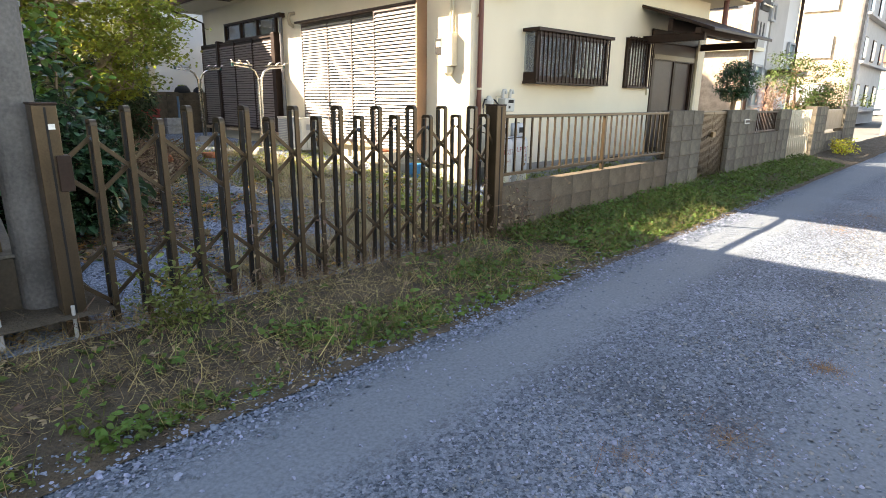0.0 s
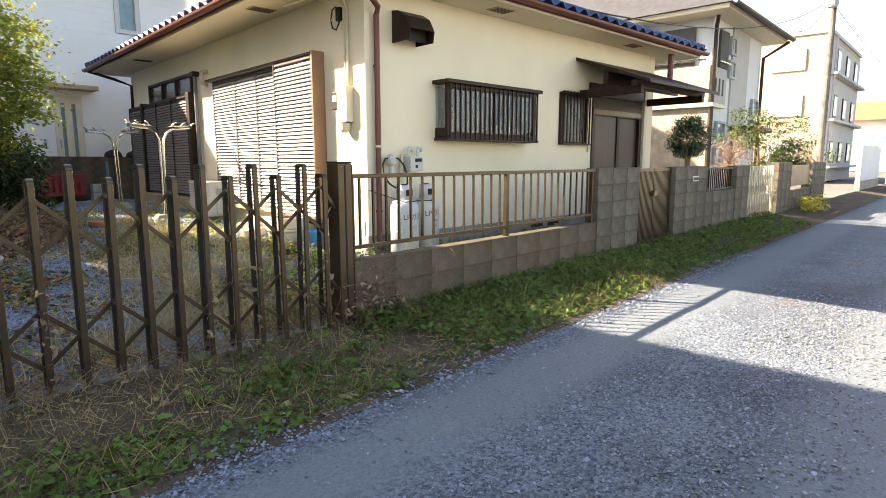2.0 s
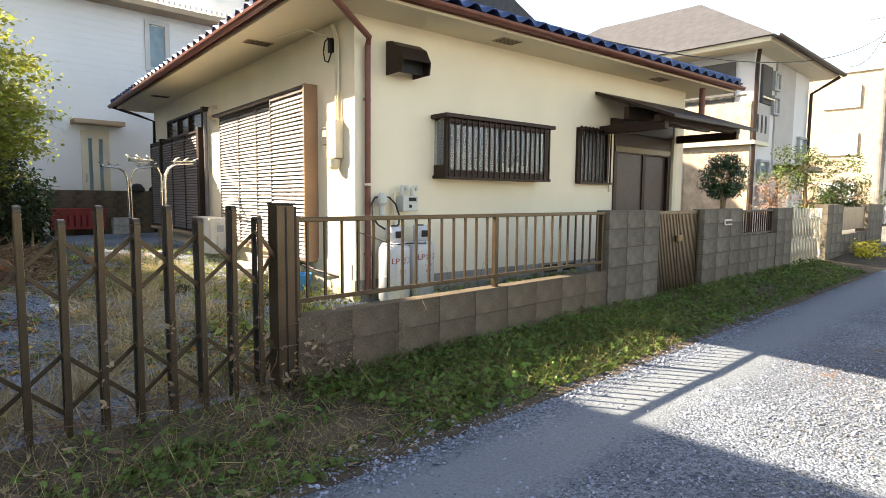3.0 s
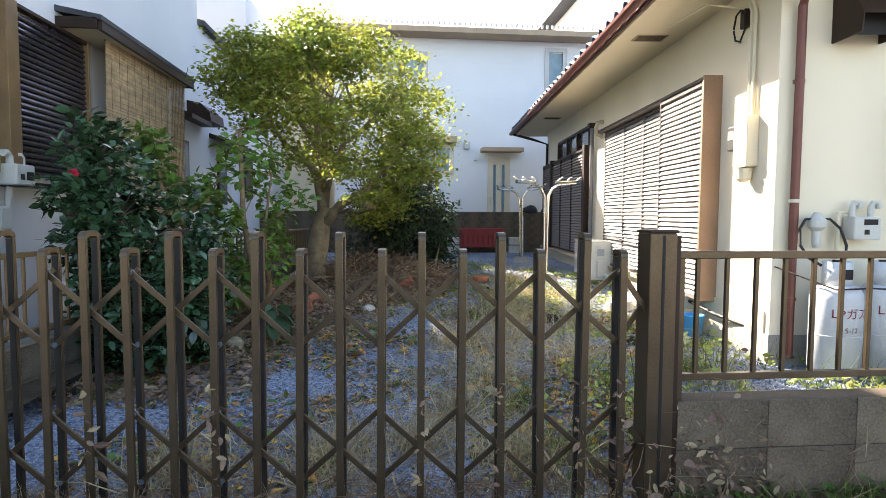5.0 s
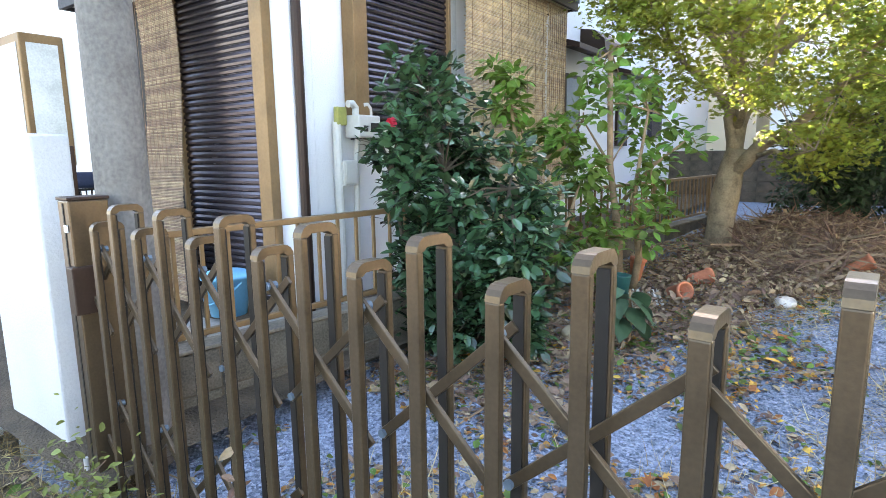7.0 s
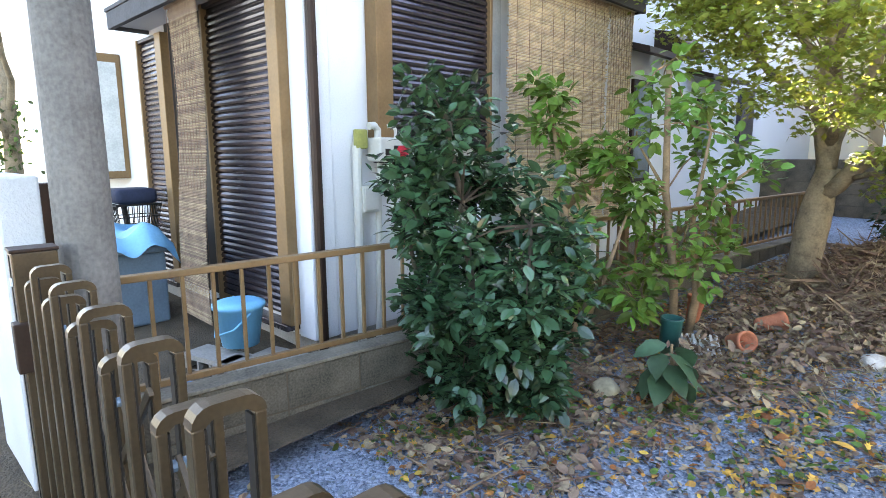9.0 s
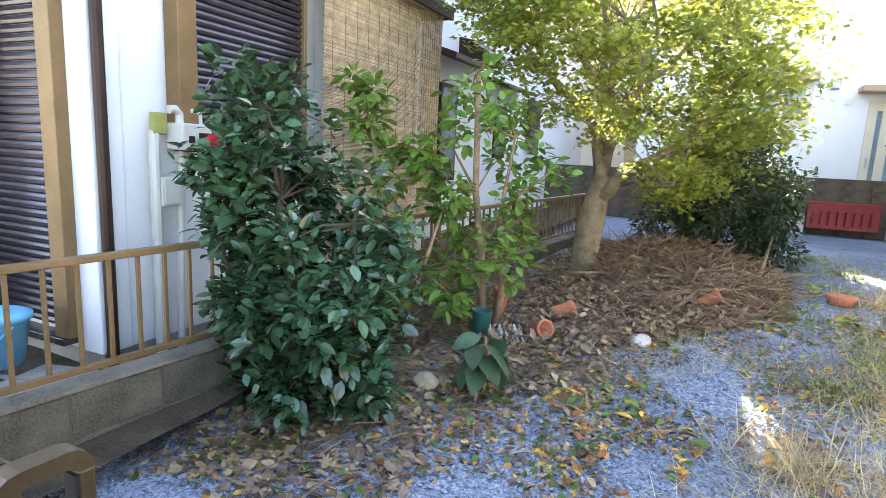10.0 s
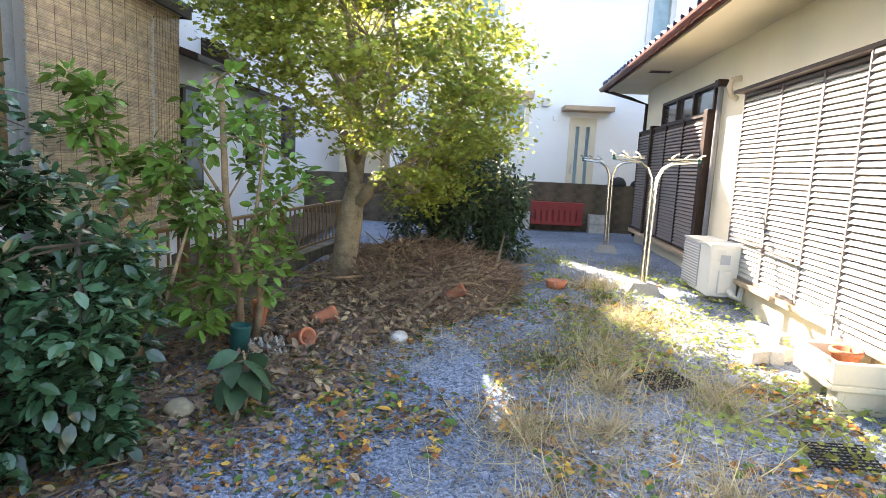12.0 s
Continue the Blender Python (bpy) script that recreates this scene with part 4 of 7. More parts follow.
# ---- retaining wall with railing between the yard and the white house ----
LW0, LW1 = Vector((1.565, 4.60, 0)), Vector((2.50, 12.3, 0))
ldir = math.degrees(math.atan2(LW1.y - LW0.y, LW1.x - LW0.x))
LM = pose(LW0.x, LW0.y, 0, 0, 0, ldir)
LLEN = (LW1 - LW0).length
ret = mesh_ob("wall_side", [], [], None)
ret.data = bm_data("wall_side", bx(0, LLEN, 0.006, 0.112, 0.0, 0.525), M_MORTAR)
ret.matrix_basis = LM
tagged(ret, "stained low concrete block wall beside the yard", "wall", kind="structure")
lf = picket_fence(0.0, LLEN, 0.06, 0.58, 1.085, 0.13, "ochre bronze railing on the low side wall", (0.1, 1.9, 3.7, 5.5, 7.3), M_WINFR)
lf.matrix_basis = LM

# white rendered neighbour wall beside the pole
nwall = mesh_ob("wall_white", [], [], None)
# white darkened in the colour to stand in for sky blocked from this wall
nwall.data = bm_data("wall_white", bx(0.85, 1.44, 4.40, 4.54, 0.0, 1.5, 0.01), mat("dimmed_white_render", (0.48, 0.49, 0.49), 0.85, var=0.12, scale=2, fine=90, bump=0.5, dist=0.006))
tagged(nwall, "white rendered garden wall beside the pole", "wall", kind="structure")
# ---- plants ----
M_BARK = mat("maple_bark", (0.22, 0.175, 0.115), 0.9, var=0.45, scale=9, fine=60, bump=0.6, dist=0.01)
M_MAPLE = mat("maple_leaf", (0.32, 0.33, 0.05), 0.5, scale=0.9, fine=6, bump=0, color2=(0.13, 0.18, 0.038), island=0.4, trans=0.55)
M_CAMEL = mat("camellia_leaf", (0.042, 0.095, 0.04), 0.2, var=0.3, scale=3, fine=20, bump=0, island=0.55, trans=0.14, spec=0.65)
M_GARD = mat("gardenia_leaf", (0.14, 0.24, 0.045), 0.35, var=0.35, scale=3, fine=20, bump=0, island=0.45, trans=0.4)
M_BROAD = mat("broad_leaf", (0.06, 0.12, 0.06), 0.45, var=0.3, scale=6, fine=30, bump=0.1, island=0.25, trans=0.2)
M_CONIF = mat("dark_shrub_leaf", (0.035, 0.06, 0.025), 0.6, var=0.3, scale=4, bump=0, island=0.5, trans=0.15)
M_WEED = mat("weed_leaf", (0.09, 0.15, 0.028), 0.5, var=0.4, scale=1.5, fine=20, bump=0, island=0.45, trans=0.3)
M_DRYG = mat("dry_grass", (0.33, 0.25, 0.12), 0.8, var=0.4, scale=3, bump=0, island=0.4, trans=0.2)
M_GREENG = mat("green_grass", (0.15, 0.17, 0.045), 0.7, var=0.4, scale=3, bump=0, island=0.4, trans=0.25)
M_LITTER = mat("dead_leaf", (0.25, 0.175, 0.115), 0.8, var=0.4, scale=6, bump=0, island=0.5, trans=0.1)
M_ORANGE = mat("autumn_leaf", (0.50, 0.25, 0.06), 0.7, var=0.4, scale=4, bump=0, island=0.5, trans=0.25)
M_TWIG = mat("dead_twig", (0.20, 0.13, 0.085), 0.9, var=0.4, scale=8, bump=0, island=0.4)
M_PETAL = mat("pink_petal", (0.72, 0.05, 0.10), 0.5, var=0.2, bump=0, trans=0.2)
M_STEMD = mat("dark_shrub_stem", (0.07, 0.055, 0.038), 0.9, var=0.4, scale=12, fine=80, bump=0.3, dist=0.004)
M_STRAWP = mat("pale_straw", (0.46, 0.38, 0.23), 0.8, var=0.35, scale=3, bump=0, island=0.35, trans=0.25)
M_STEM = mat("shrub_stem", (0.25, 0.17, 0.10), 0.85, var=0.4, scale=12, fine=80, bump=0.4, dist=0.004)
RNG = np.random.default_rng(7)
rnd = random.Random(11)


def lobed(points, lobes=5, inner=0.42):
    """A palmate leaf with pointed lobes; stem end at the origin, unit length along y."""
    v = [(0.0, 0.42, 0.0)]
    out = []
    for k in range(lobes):
        a = math.pi * (0.02 + 0.24 * k) if lobes == 5 else math.pi * k / (lobes - 1)
        r = (0.45, 0.55, 0.60, 0.55, 0.45)[k] if lobes == 5 else 0.5
        out.append((a, r))
        if k < lobes - 1:
            out.append((a + math.pi * 0.12, r * inner))
    pts = [(0.0, 0.0, 0.0)] + [(math.cos(a) * r, 0.42 + math.sin(a) * r, -0.06 * (abs(math.cos(a)))) for a, r in out]
    v += pts
    n = len(v)
    f = [(0, i, i + 1) for i in range(1, n - 1)] + [(0, n - 1, 1)]
    return np.array(v), f


def oval(w=0.45, fold=0.12, curl=0.15):
    """An oval leaf, folded along its midrib and a little curled; unit length along y."""
    ys, ws = (0.0, 0.22, 0.5, 0.8, 1.0), (0.0, 0.75, 1.0, 0.6, 0.0)
    v, f = [], []
    mid = []
    for y, k in zip(ys, ws):
        z = -curl * y * y
        mid.append(len(v))
        v.append((0, y, z))
        if k:
            v.append((-w / 2 * k, y, z + fold * k * w))
            v.append((w / 2 * k, y, z + fold * k * w))
    f.append((0, mid[1], mid[1] + 1))
    f.append((0, mid[1] + 2, mid[1]))
    for i in (1, 2):
        a, b = mid[i], mid[i + 1]
        f.append((a, b, b + 1, a + 1))
        f.append((a, a + 2, b + 2, b))
    a, e = mid[3], mid[4]
    f.append((a, e, a + 1))
    f.append((a, a + 2, e))
    return np.array(v, dtype=float), f


def blade(bend=0.4, w=0.04):
    v, f = [], []
    for i in range(4):
        t = i / 3
        v += [(-w / 2 * (1 - t * 0.9), bend * t * t, t), (w / 2 * (1 - t * 0.9), bend * t * t, t)]
    for i in range(3):
        f.append((2 * i, 2 * i + 1, 2 * i + 3, 2 * i + 2))
    return np.array(v), f


STAR, OVAL, OVALW, BLADES = lobed(0), oval(), oval(0.62, 0.08, 0.2), [blade(0.25, 0.03), blade(0.6, 0.03), blade(0.9, 0.035)]


def limb(bm, p0, p1, r0, r1, wob=0.08, n=6, sag=0.0):
    p0, p1 = Vector(p0), Vector(p1)
    L = (p1 - p0).length
    pts, rs = [], []
    for i in range(n + 1):
        t = i / n
        o = Vector((rnd.uniform(-1, 1), rnd.uniform(-1, 1), rnd.uniform(-1, 1))) * wob * L * math.sin(math.pi * t)
        pts.append(p0.lerp(p1, t) + o + Vector((0, 0, sag * math.sin(math.pi * t))))
        rs.append(r0 + (r1 - r0) * t)
    tube(bm, pts, rs, 7)
    return pts


# the maple
maple = thing("maple_tree", "maple with green and yellow backlit leaves", "tree")
bm = bmesh.new()
tube(bm, [(2.88, 9.84, 0.20), (2.88, 9.84, 0.38), (2.89, 9.82, 0.62), (2.93, 9.80, 0.95), (2.97, 9.78, 1.2), (3.02, 9.76, 1.42)], [0.185, 0.145, 0.125, 0.135, 0.115, 0.095], 16)
part("trunk", bm, M_BARK, maple, smooth=True)
limbs = [((3.0, 9.77, 1.25), (2.95, 9.75, 2.6), 0.085, 0.03), ((2.98, 9.77, 1.2), (3.75, 9.45, 1.85), 0.08, 0.03), ((3.75, 9.45, 1.85), (4.2, 9.3, 2.5), 0.03, 0.012),
         ((3.0, 9.77, 1.4), (3.35, 9.95, 2.7), 0.07, 0.02), ((2.95, 9.76, 1.75), (2.2, 9.6, 2.8), 0.05, 0.015), ((2.95, 9.75, 2.1), (2.3, 10.2, 3.2), 0.045, 0.012),
         ((3.0, 9.77, 1.6), (3.2, 9.1, 2.7), 0.05, 0.014), ((3.35, 9.95, 2.7), (3.3, 10.0, 3.6), 0.02, 0.006), ((2.95, 9.75, 2.6), (2.6, 9.6, 3.7), 0.03, 0.008),
         ((3.3, 9.9, 2.3), (4.1, 10.2, 3.1), 0.03, 0.01), ((3.4, 9.6, 1.55), (4.0, 10.1, 1.6), 0.03, 0.008), ((3.2, 9.68, 1.35), (3.7, 8.9, 1.4), 0.025, 0.008)]
joints = []
for p0, p1, r0, r1 in limbs:
    b = bmesh.new()
    pts = limb(b, p0, p1, r0, r1, 0.06)
    part("limb", b, M_BARK, maple, smooth=True)
    joints += pts[1:]
clusters = []
tries = 0
while len(clusters) < 330 and tries < 9000:
    tries += 1
    d = Vector((rnd.gauss(0, 1), rnd.gauss(0, 1), rnd.gauss(0, 1))).normalized()
    rad = rnd.uniform(0.45, 1.0) ** 0.6
    p = Vector((3.02, 9.75, 2.42)) + Vector((d.x * 1.55, d.y * 1.5, d.z * (1.45 if d.z > 0 else 1.35))) * rad
    if p.x < 2.9 and p.z < 3.12 - (p.x - 1.63) * 1.14:
        continue
    if p.z < 1.5 and p.x < 3.3 or p.z < 1.8 and p.y < 9.6 and 2.7 < p.x < 3.4:
        continue
    if noise.noise(p * 1.5) < -0.22 or p.x > 3.3 and p.z < 3.0 and rnd.random() < 0.4:
        continue
    if all((p - q).length > 0.145 for q in clusters):
        clusters.append(p)
items, tw = [], bmesh.new()
for p in clusters:
    near = rnd.choice(sorted(joints, key=lambda j: (j - p).length + max(0, j.z - p.z) * 0.6)[:4])
    mid = near.lerp(p, 0.55) + Vector((0, 0, 0.06))
    tube(tw, [near, mid, p], [0.007, 0.005, 0.003], 4, False)
    k = rnd.randint(80, 112)
    out = (p - Vector((3.02, 9.75, p.z + 0.2))).normalized()
    for _ in range(k):
        a, r = rnd.uniform(0, 6.283), rnd.uniform(0, 1) ** 0.5 * 0.24
        q = p + Vector((math.cos(a) * r, math.sin(a) * r, rnd.gauss(0, 0.04) - 0.75 * r * r)) + out * rnd.uniform(-0.1, 1) ** 3 * 0.3
        items.append((0, placed(q.x, q.y, q.z, rnd.uniform(0.042, 0.074), rnd.gauss(-0.3, 0.5), rnd.gauss(0, 0.4), rnd.uniform(0, 6.283))))
tagged(part("brushwood", tw, M_BARK, maple), kind="stuff")
crown = scatter("crown", [STAR], items, M_MAPLE)
crown.parent = maple


def bush(name, label, stems, lumps, leaf, n, size, leaf_mat, stem_mat, droop=0.3, glossy=False):
    """A shrub: stems, thin shoots to each lump of leaves, and leaves set round the shoots."""
    t = thing(name, label, "shrub")
    pts = []
    for s in stems:
        part("stem", tb(s[0], s[1], 8), stem_mat, t, smooth=True)
        pts += [Vector(p) for p in s[0]]
    sh, its = bmesh.new(), []
    tot = sum(l[3] ** 2 for l in lumps)
    for x, y, z, r in lumps:
        c = Vector((x, y, z))
        near = min(pts, key=lambda p: (p - c).length)
        tube(sh, [near, near.lerp(c, 0.6) + Vector((0, 0, 0.03)), c], [0.008, 0.006, 0.003], 4, False)
        for _ in range(int(n * r * r / tot)):
            d = Vector((rnd.gauss(0, 1), rnd.gauss(0, 1), rnd.gauss(0, 1))).normalized()
            q = c + d * r * rnd.uniform(0.35, 1.05)
            az = math.atan2(d.y, d.x) - math.pi / 2 + rnd.gauss(0, 0.7)
            its.append((0, placed(q.x, q.y, q.z, size * rnd.uniform(0.65, 1.25), rnd.gauss(-droop + d.z * 0.5, 0.45), rnd.gauss(0, 0.4), az)))
    tagged(part("brushwood", sh, stem_mat, t), kind="stuff")
    f = scatter("foliage", [leaf], its, leaf_mat, glossy)
    f.parent = t
    return t


lumps = []
while len(lumps) < 140:
    z = rnd.uniform(0.28, 1.9)
    w = (0.50 - 0.18 * max(0, (z - 1.0) / 0.9) ** 2 if z > 0.5 else 0.4) * (0.85 + 0.3 * rnd.random())
    a, r = rnd.uniform(0, 6.283), rnd.uniform(0.35, 1) ** 0.5
    cx = 2.12 - 0.08 * (z - 1)
    if z > 1.3 and cx + math.cos(a) * w * r > 2.42 - (z - 1.3) * 0.8 + rnd.uniform(-0.08, 0.08):
        continue
    lumps.append((cx + math.cos(a) * w * r, 6.36 + math.sin(a) * w * 0.8 * r, z, rnd.uniform(0.09, 0.16)))
lumps += [(1.62, 6.2, 1.4, 0.10), (1.80, 6.2, 1.93, 0.11), (1.72, 6.25, 1.75, 0.10)]
camel = bush("camellia", "dense dark green camellia with glossy leaves and one pink flower", [([(2.05, 6.38, 0.15), (2.03, 6.38, 0.7), (1.95, 6.36, 1.3), (1.85, 6.35, 1.75)], [0.03, 0.025, 0.018, 0.008]), ([(2.1, 6.42, 0.15), (2.3, 6.5, 0.6), (2.35, 6.45, 1.2)], [0.025, 0.018, 0.008]), ([(2.0, 6.35, 0.15), (1.8, 6.2, 0.7), (1.7, 6.15, 1.3)], [0.022, 0.016, 0.007])], lumps, oval(0.56, 0.08, 0.15), 7800, 0.082, M_CAMEL, M_STEMD, -0.1)
fl = bmesh.new()
for k in range(9):
    a = k * 0.7
    v, f = oval(0.9, 0.2, -0.3)
    m = placed(0, 0, 0, 0.055, 0.9 if k < 5 else 0.3, 0, a)
    vs = [fl.verts.new(p @ m[:3, :3].T) for p in v]
    for q in f:
        fl.faces.new([vs[i] for i in q])
part("flower", fl, M_PETAL, camel, "open pink camellia flower", at=pose(1.76, 6.12, 1.575, 70, 0, 20))

gl = [(1.78, 7.5, 1.95, 0.12), (1.72, 7.5, 1.75, 0.13), (1.85, 7.55, 1.55, 0.12), (1.65, 7.45, 2.05, 0.08), (2.1, 7.6, 1.6, 0.12), (2.2, 7.55, 1.45, 0.10), (1.95, 7.5, 1.35, 0.1),
      (2.3, 7.7, 1.2, 0.12), (2.0, 7.4, 0.75, 0.14), (2.25, 7.4, 0.7, 0.12), (1.85, 7.3, 0.9, 0.12), (2.45, 7.5, 0.62, 0.13), (2.1, 7.3, 1.05, 0.12), (2.55, 7.55, 0.8, 0.1), (2.05, 7.25, 0.6, 0.1)]
bush("gardenia", "leggy gardenia with pruned bare branches and fresh tips", [([(2.05, 7.45, 0.2), (2.0, 7.45, 0.7), (1.88, 7.5, 1.2), (1.78, 7.5, 1.75)], [0.035, 0.032, 0.03, 0.012]), ([(1.9, 7.5, 1.2), (2.05, 7.55, 1.35), (2.2, 7.58, 1.45)], [0.03, 0.025, 0.01]), ([(2.05, 7.45, 0.25), (2.2, 7.5, 0.7), (2.3, 7.6, 1.15)], [0.025, 0.02, 0.008]), ([(2.0, 7.42, 0.3), (1.85, 7.3, 0.85)], [0.02, 0.008])], gl, oval(0.5, 0.1, 0.2), 1050, 0.105, M_GARD, M_STEM, 0.1)
sl = [(2.45 + 0.42 * math.sin(k * 2.4) * (0.5 + 0.5 * ((k * 7) % 5) / 4), 7.9 + 0.3 * math.cos(k * 2.4), 0.75 + 1.35 * ((k * 5) % 23) / 22, 0.10 + 0.03 * (k % 3)) for k in range(26)]
sl += [(2.95, 7.9, 1.5, 0.12), (3.05, 7.85, 1.45, 0.09), (2.85, 7.95, 1.6, 0.11), (2.2, 7.9, 1.7, 0.1), (2.7, 7.9, 1.25, 0.12)]
bush("tall_shrub", "thin upright shrub with pale green leaves on bare stems", [([(2.52, 7.95, 0.2), (2.50, 7.95, 0.7), (2.42, 7.92, 1.3), (2.4, 7.9, 2.15)], [0.032, 0.03, 0.026, 0.02]), ([(2.60, 7.95, 0.2), (2.66, 7.95, 0.6), (2.62, 7.9, 1.1), (2.7, 7.9, 1.7)], [0.032, 0.03, 0.018, 0.008]), ([(2.5, 7.95, 1.0), (2.75, 7.9, 1.3), (2.98, 7.88, 1.48)], [0.018, 0.013, 0.006]), ([(2.42, 7.92, 1.3), (2.2, 7.9, 1.65)], [0.014, 0.006])], sl, oval(0.6, 0.1, 0.2), 1150, 0.085, M_GARD, M_STEM, 0.0)

# young broad-leaved plant at the edge of the bed
bp = thing("broad_leaved_plant", "low plant with large blue-green serrated leaves", "plant")
its = []
for k in range(15):
    a = k * 2.4
    h = 0.42 - 0.018 * k
    its.append((0, placed(2.92 + 0.05 * math.cos(a), 6.92 + 0.05 * math.sin(a), 0.26 + h * 0.75, rnd.uniform(0.16, 0.23), rnd.uniform(-0.75, -0.1), rnd.gauss(0, 0.2), a)))
part("stem", tb([(2.92, 6.93, 0.2), (2.93, 6.93, 0.4), (2.92, 6.92, 0.58)], [0.014, 0.011, 0.006], 8), M_STEM, bp)
scatter("foliage", [oval(0.66, 0.1, 0.35)], its, M_BROAD, True).parent = bp

# dark shrub behind the maple
cl = []
while len(cl) < 150:
    x, y, z = rnd.uniform(3.0, 5.0), rnd.uniform(10.9, 13.0), rnd.uniform(0.5, 2.15)
    if ((x - 4.05) / 0.95) ** 2 + ((y - 11.9) / 1.0) ** 2 + ((z - 1.05) / 1.15) ** 2 < 1:
        cl.append((x, y, z, rnd.uniform(0.14, 0.24)))
bush("dark_shrub", "dense dark evergreen shrub behind the maple", [([(4.1, 11.9, 0.35), (4.1, 11.9, 1.0), (4.2, 11.9, 1.7)], [0.05, 0.04, 0.012]), ([(3.9, 11.8, 0.35), (3.6, 11.6, 1.0)], [0.04, 0.015]), ([(4.2, 11.7, 0.35), (4.6, 11.5, 1.1)], [0.03, 0.012])], cl, oval(0.4, 0.1, 0.1), 13000, 0.085, M_CONIF, M_CONIF, 0.3)


# ---- litter, weeds and stones ----
def yard_left(y):
    return LW0.x + (LW1.x - LW0.x) * (y - LW0.y) / (LW1.y - LW0.y)


def strewn(name, protos, n, sampler, size, material, label, category, lift=0.004, tilt=0.25, upright=False, smooth=False):
    its, tries = [], 0
    while len(its) < n and tries < n * 12:
        tries += 1
        s = sampler()
        if s is None:
            continue
        x, y = s[0], s[1]
        z = gz(x, y) + noise.noise((x * 1.3, y * 1.3, 3.0)) * 0.015 + lift + (s[2] if len(s) > 2 else 0)
        its.append((rnd.randrange(len(protos)), placed(x, y, z, size * math.exp(rnd.gauss(0, 0.32)), rnd.gauss(0, tilt), rnd.gauss(0, tilt), rnd.uniform(0, 6.283))))
    return tagged(scatter(name, protos, its, material, smooth), label, category, kind="stuff")


def bed():
    x, y = rnd.uniform(1.75, 4.8), rnd.uniform(5.6, 12.5)
    e = 1.75 + (y - 6.0) * 0.32 + 1.2
    if x < yard_left(y) + 0.06 or x > min(e, 4.6) + noise.noise((x * 2, y * 2, 1)) * 0.5:
        return None
    return x, y, max(0, noise.noise((x * 1.7, y * 1.7, 5))) * 0.12


def pile():
    a, r = rnd.uniform(0, 6.283), rnd.uniform(0, 1) ** 0.7
    x, y = 3.75 + math.cos(a) * r * 1.0, 10.3 + math.sin(a) * r * 1.7
    h = max(0.0, noise.noise((x * 1.4, y * 1.4, 31)) + 0.25) * 0.55 + 0.06
    return x, y, (1 - r ** 3) * h * rnd.random() ** 0.6


stick = np.array([1, 0.45, 0.6]) * np.array([(-0.5, -0.012, 0), (0.5, -0.006, 0.02), (0.5, 0.006, 0.02), (-0.5, 0.012, 0), (-0.1, 0, 0.05), (0.5, 0, 0.03), (-0.5, 0, 0.02)]), [(0, 1, 5, 4, 6), (3, 6, 4, 5, 2), (0, 3, 2, 1)]
bent = np.array([(-0.5, 0.1, 0), (0.0, -0.05, 0.05), (0.5, 0.12, 0.0), (-0.5, 0.113, 0), (0.0, -0.037, 0.055), (0.5, 0.126, 0.0), (0.0, -0.043, 0.062)]), [(0, 1, 6), (1, 2, 6), (3, 6, 4), (6, 5, 4), (0, 6, 3), (6, 2, 5)]
strewn("dead_leaves", [OVAL, OVALW, STAR], 9500, bed, 0.048, M_LITTER, "brown dead leaves heaped on the bed", "leaf litter", 0.01, 0.45)
strewn("brush_twigs", [stick, bent], 3800, pile, 0.42, M_TWIG, "heap of dry brown prunings and twigs", "brush pile", 0.02, 0.4)
strewn("brush_foliage", [OVAL, OVALW], 6500, pile, 0.046, M_LITTER, "withered leaves caught in the heap of prunings", "leaf litter", 0.03, 0.9)
strewn("bed_twigs", [stick, bent], 2200, bed, 0.22, M_TWIG, "dry twigs lying on the bed", "twigs", 0.015, 0.2)


def brush_low():
    x, y = rnd.uniform(2.7, 4.3), rnd.uniform(6.9, 9.4)
    if x < yard_left(y) + 0.35 or x > 2.5 + (y - 6.9) * 0.62 + 0.4:
        return None
    return x, y, rnd.uniform(0, 0.12)


strewn("brush_leaves", [OVAL, bent], 4800, brush_low, 0.05, M_LITTER, "long curled dead leaves on the bed", "leaf litter", 0.03, 0.7)


def vine():
    x, y = rnd.uniform(2.0, 6.4), rnd.uniform(4.5, 10.5)
    if x < yard_left(y) + 0.1:
        return None
    d = noise.noise((x * 0.9 + 4, y * 0.9, 2)) + 0.6 * noise.noise((x * 3, y * 3, 7))
    return (x, y) if d > 0.12 else None


strewn("autumn_leaves", [OVALW, STAR], 2600, vine, 0.044, M_ORANGE, "orange and yellow fallen leaves on the gravel", "leaf litter", 0.012, 0.35)
strewn("yard_weeds", [OVALW], 1500, vine, 0.04, M_WEED, "small green weeds creeping over the gravel", "weeds", 0.025, 0.4)


def yard_left_half():
    x, y = rnd.uniform(1.9, 5.4), rnd.uniform(4.5, 9.5)
    if x < yard_left(y) + 0.1 or rnd.random() < (x - 1.9) / 5.5 or noise.noise((x * 1.6, y * 1.6, 21)) < -0.2:
        return None
    return x, y


strewn("yellow_leaves", [OVALW, STAR, OVAL], 1900, yard_left_half, 0.035, M_ORANGE, "yellow leaves strewn over the gravel", "leaf litter", 0.012, 0.35)
strewn("brown_leaves", [OVALW, OVAL], 8000, yard_left_half, 0.036, M_LITTER, "brown leaves strewn over the gravel", "leaf litter", 0.01, 0.4)
strewn("creeping_weeds", [OVALW], 1700, yard_left_half, 0.036, M_WEED, "creeping weeds between the stones", "weeds", 0.02, 0.4)
strewn("pale_leaves", [OVAL, OVALW], 5200, vine, 0.038, M_LITTER, "brown fallen leaves on the gravel", "leaf litter", 0.01, 0.35)


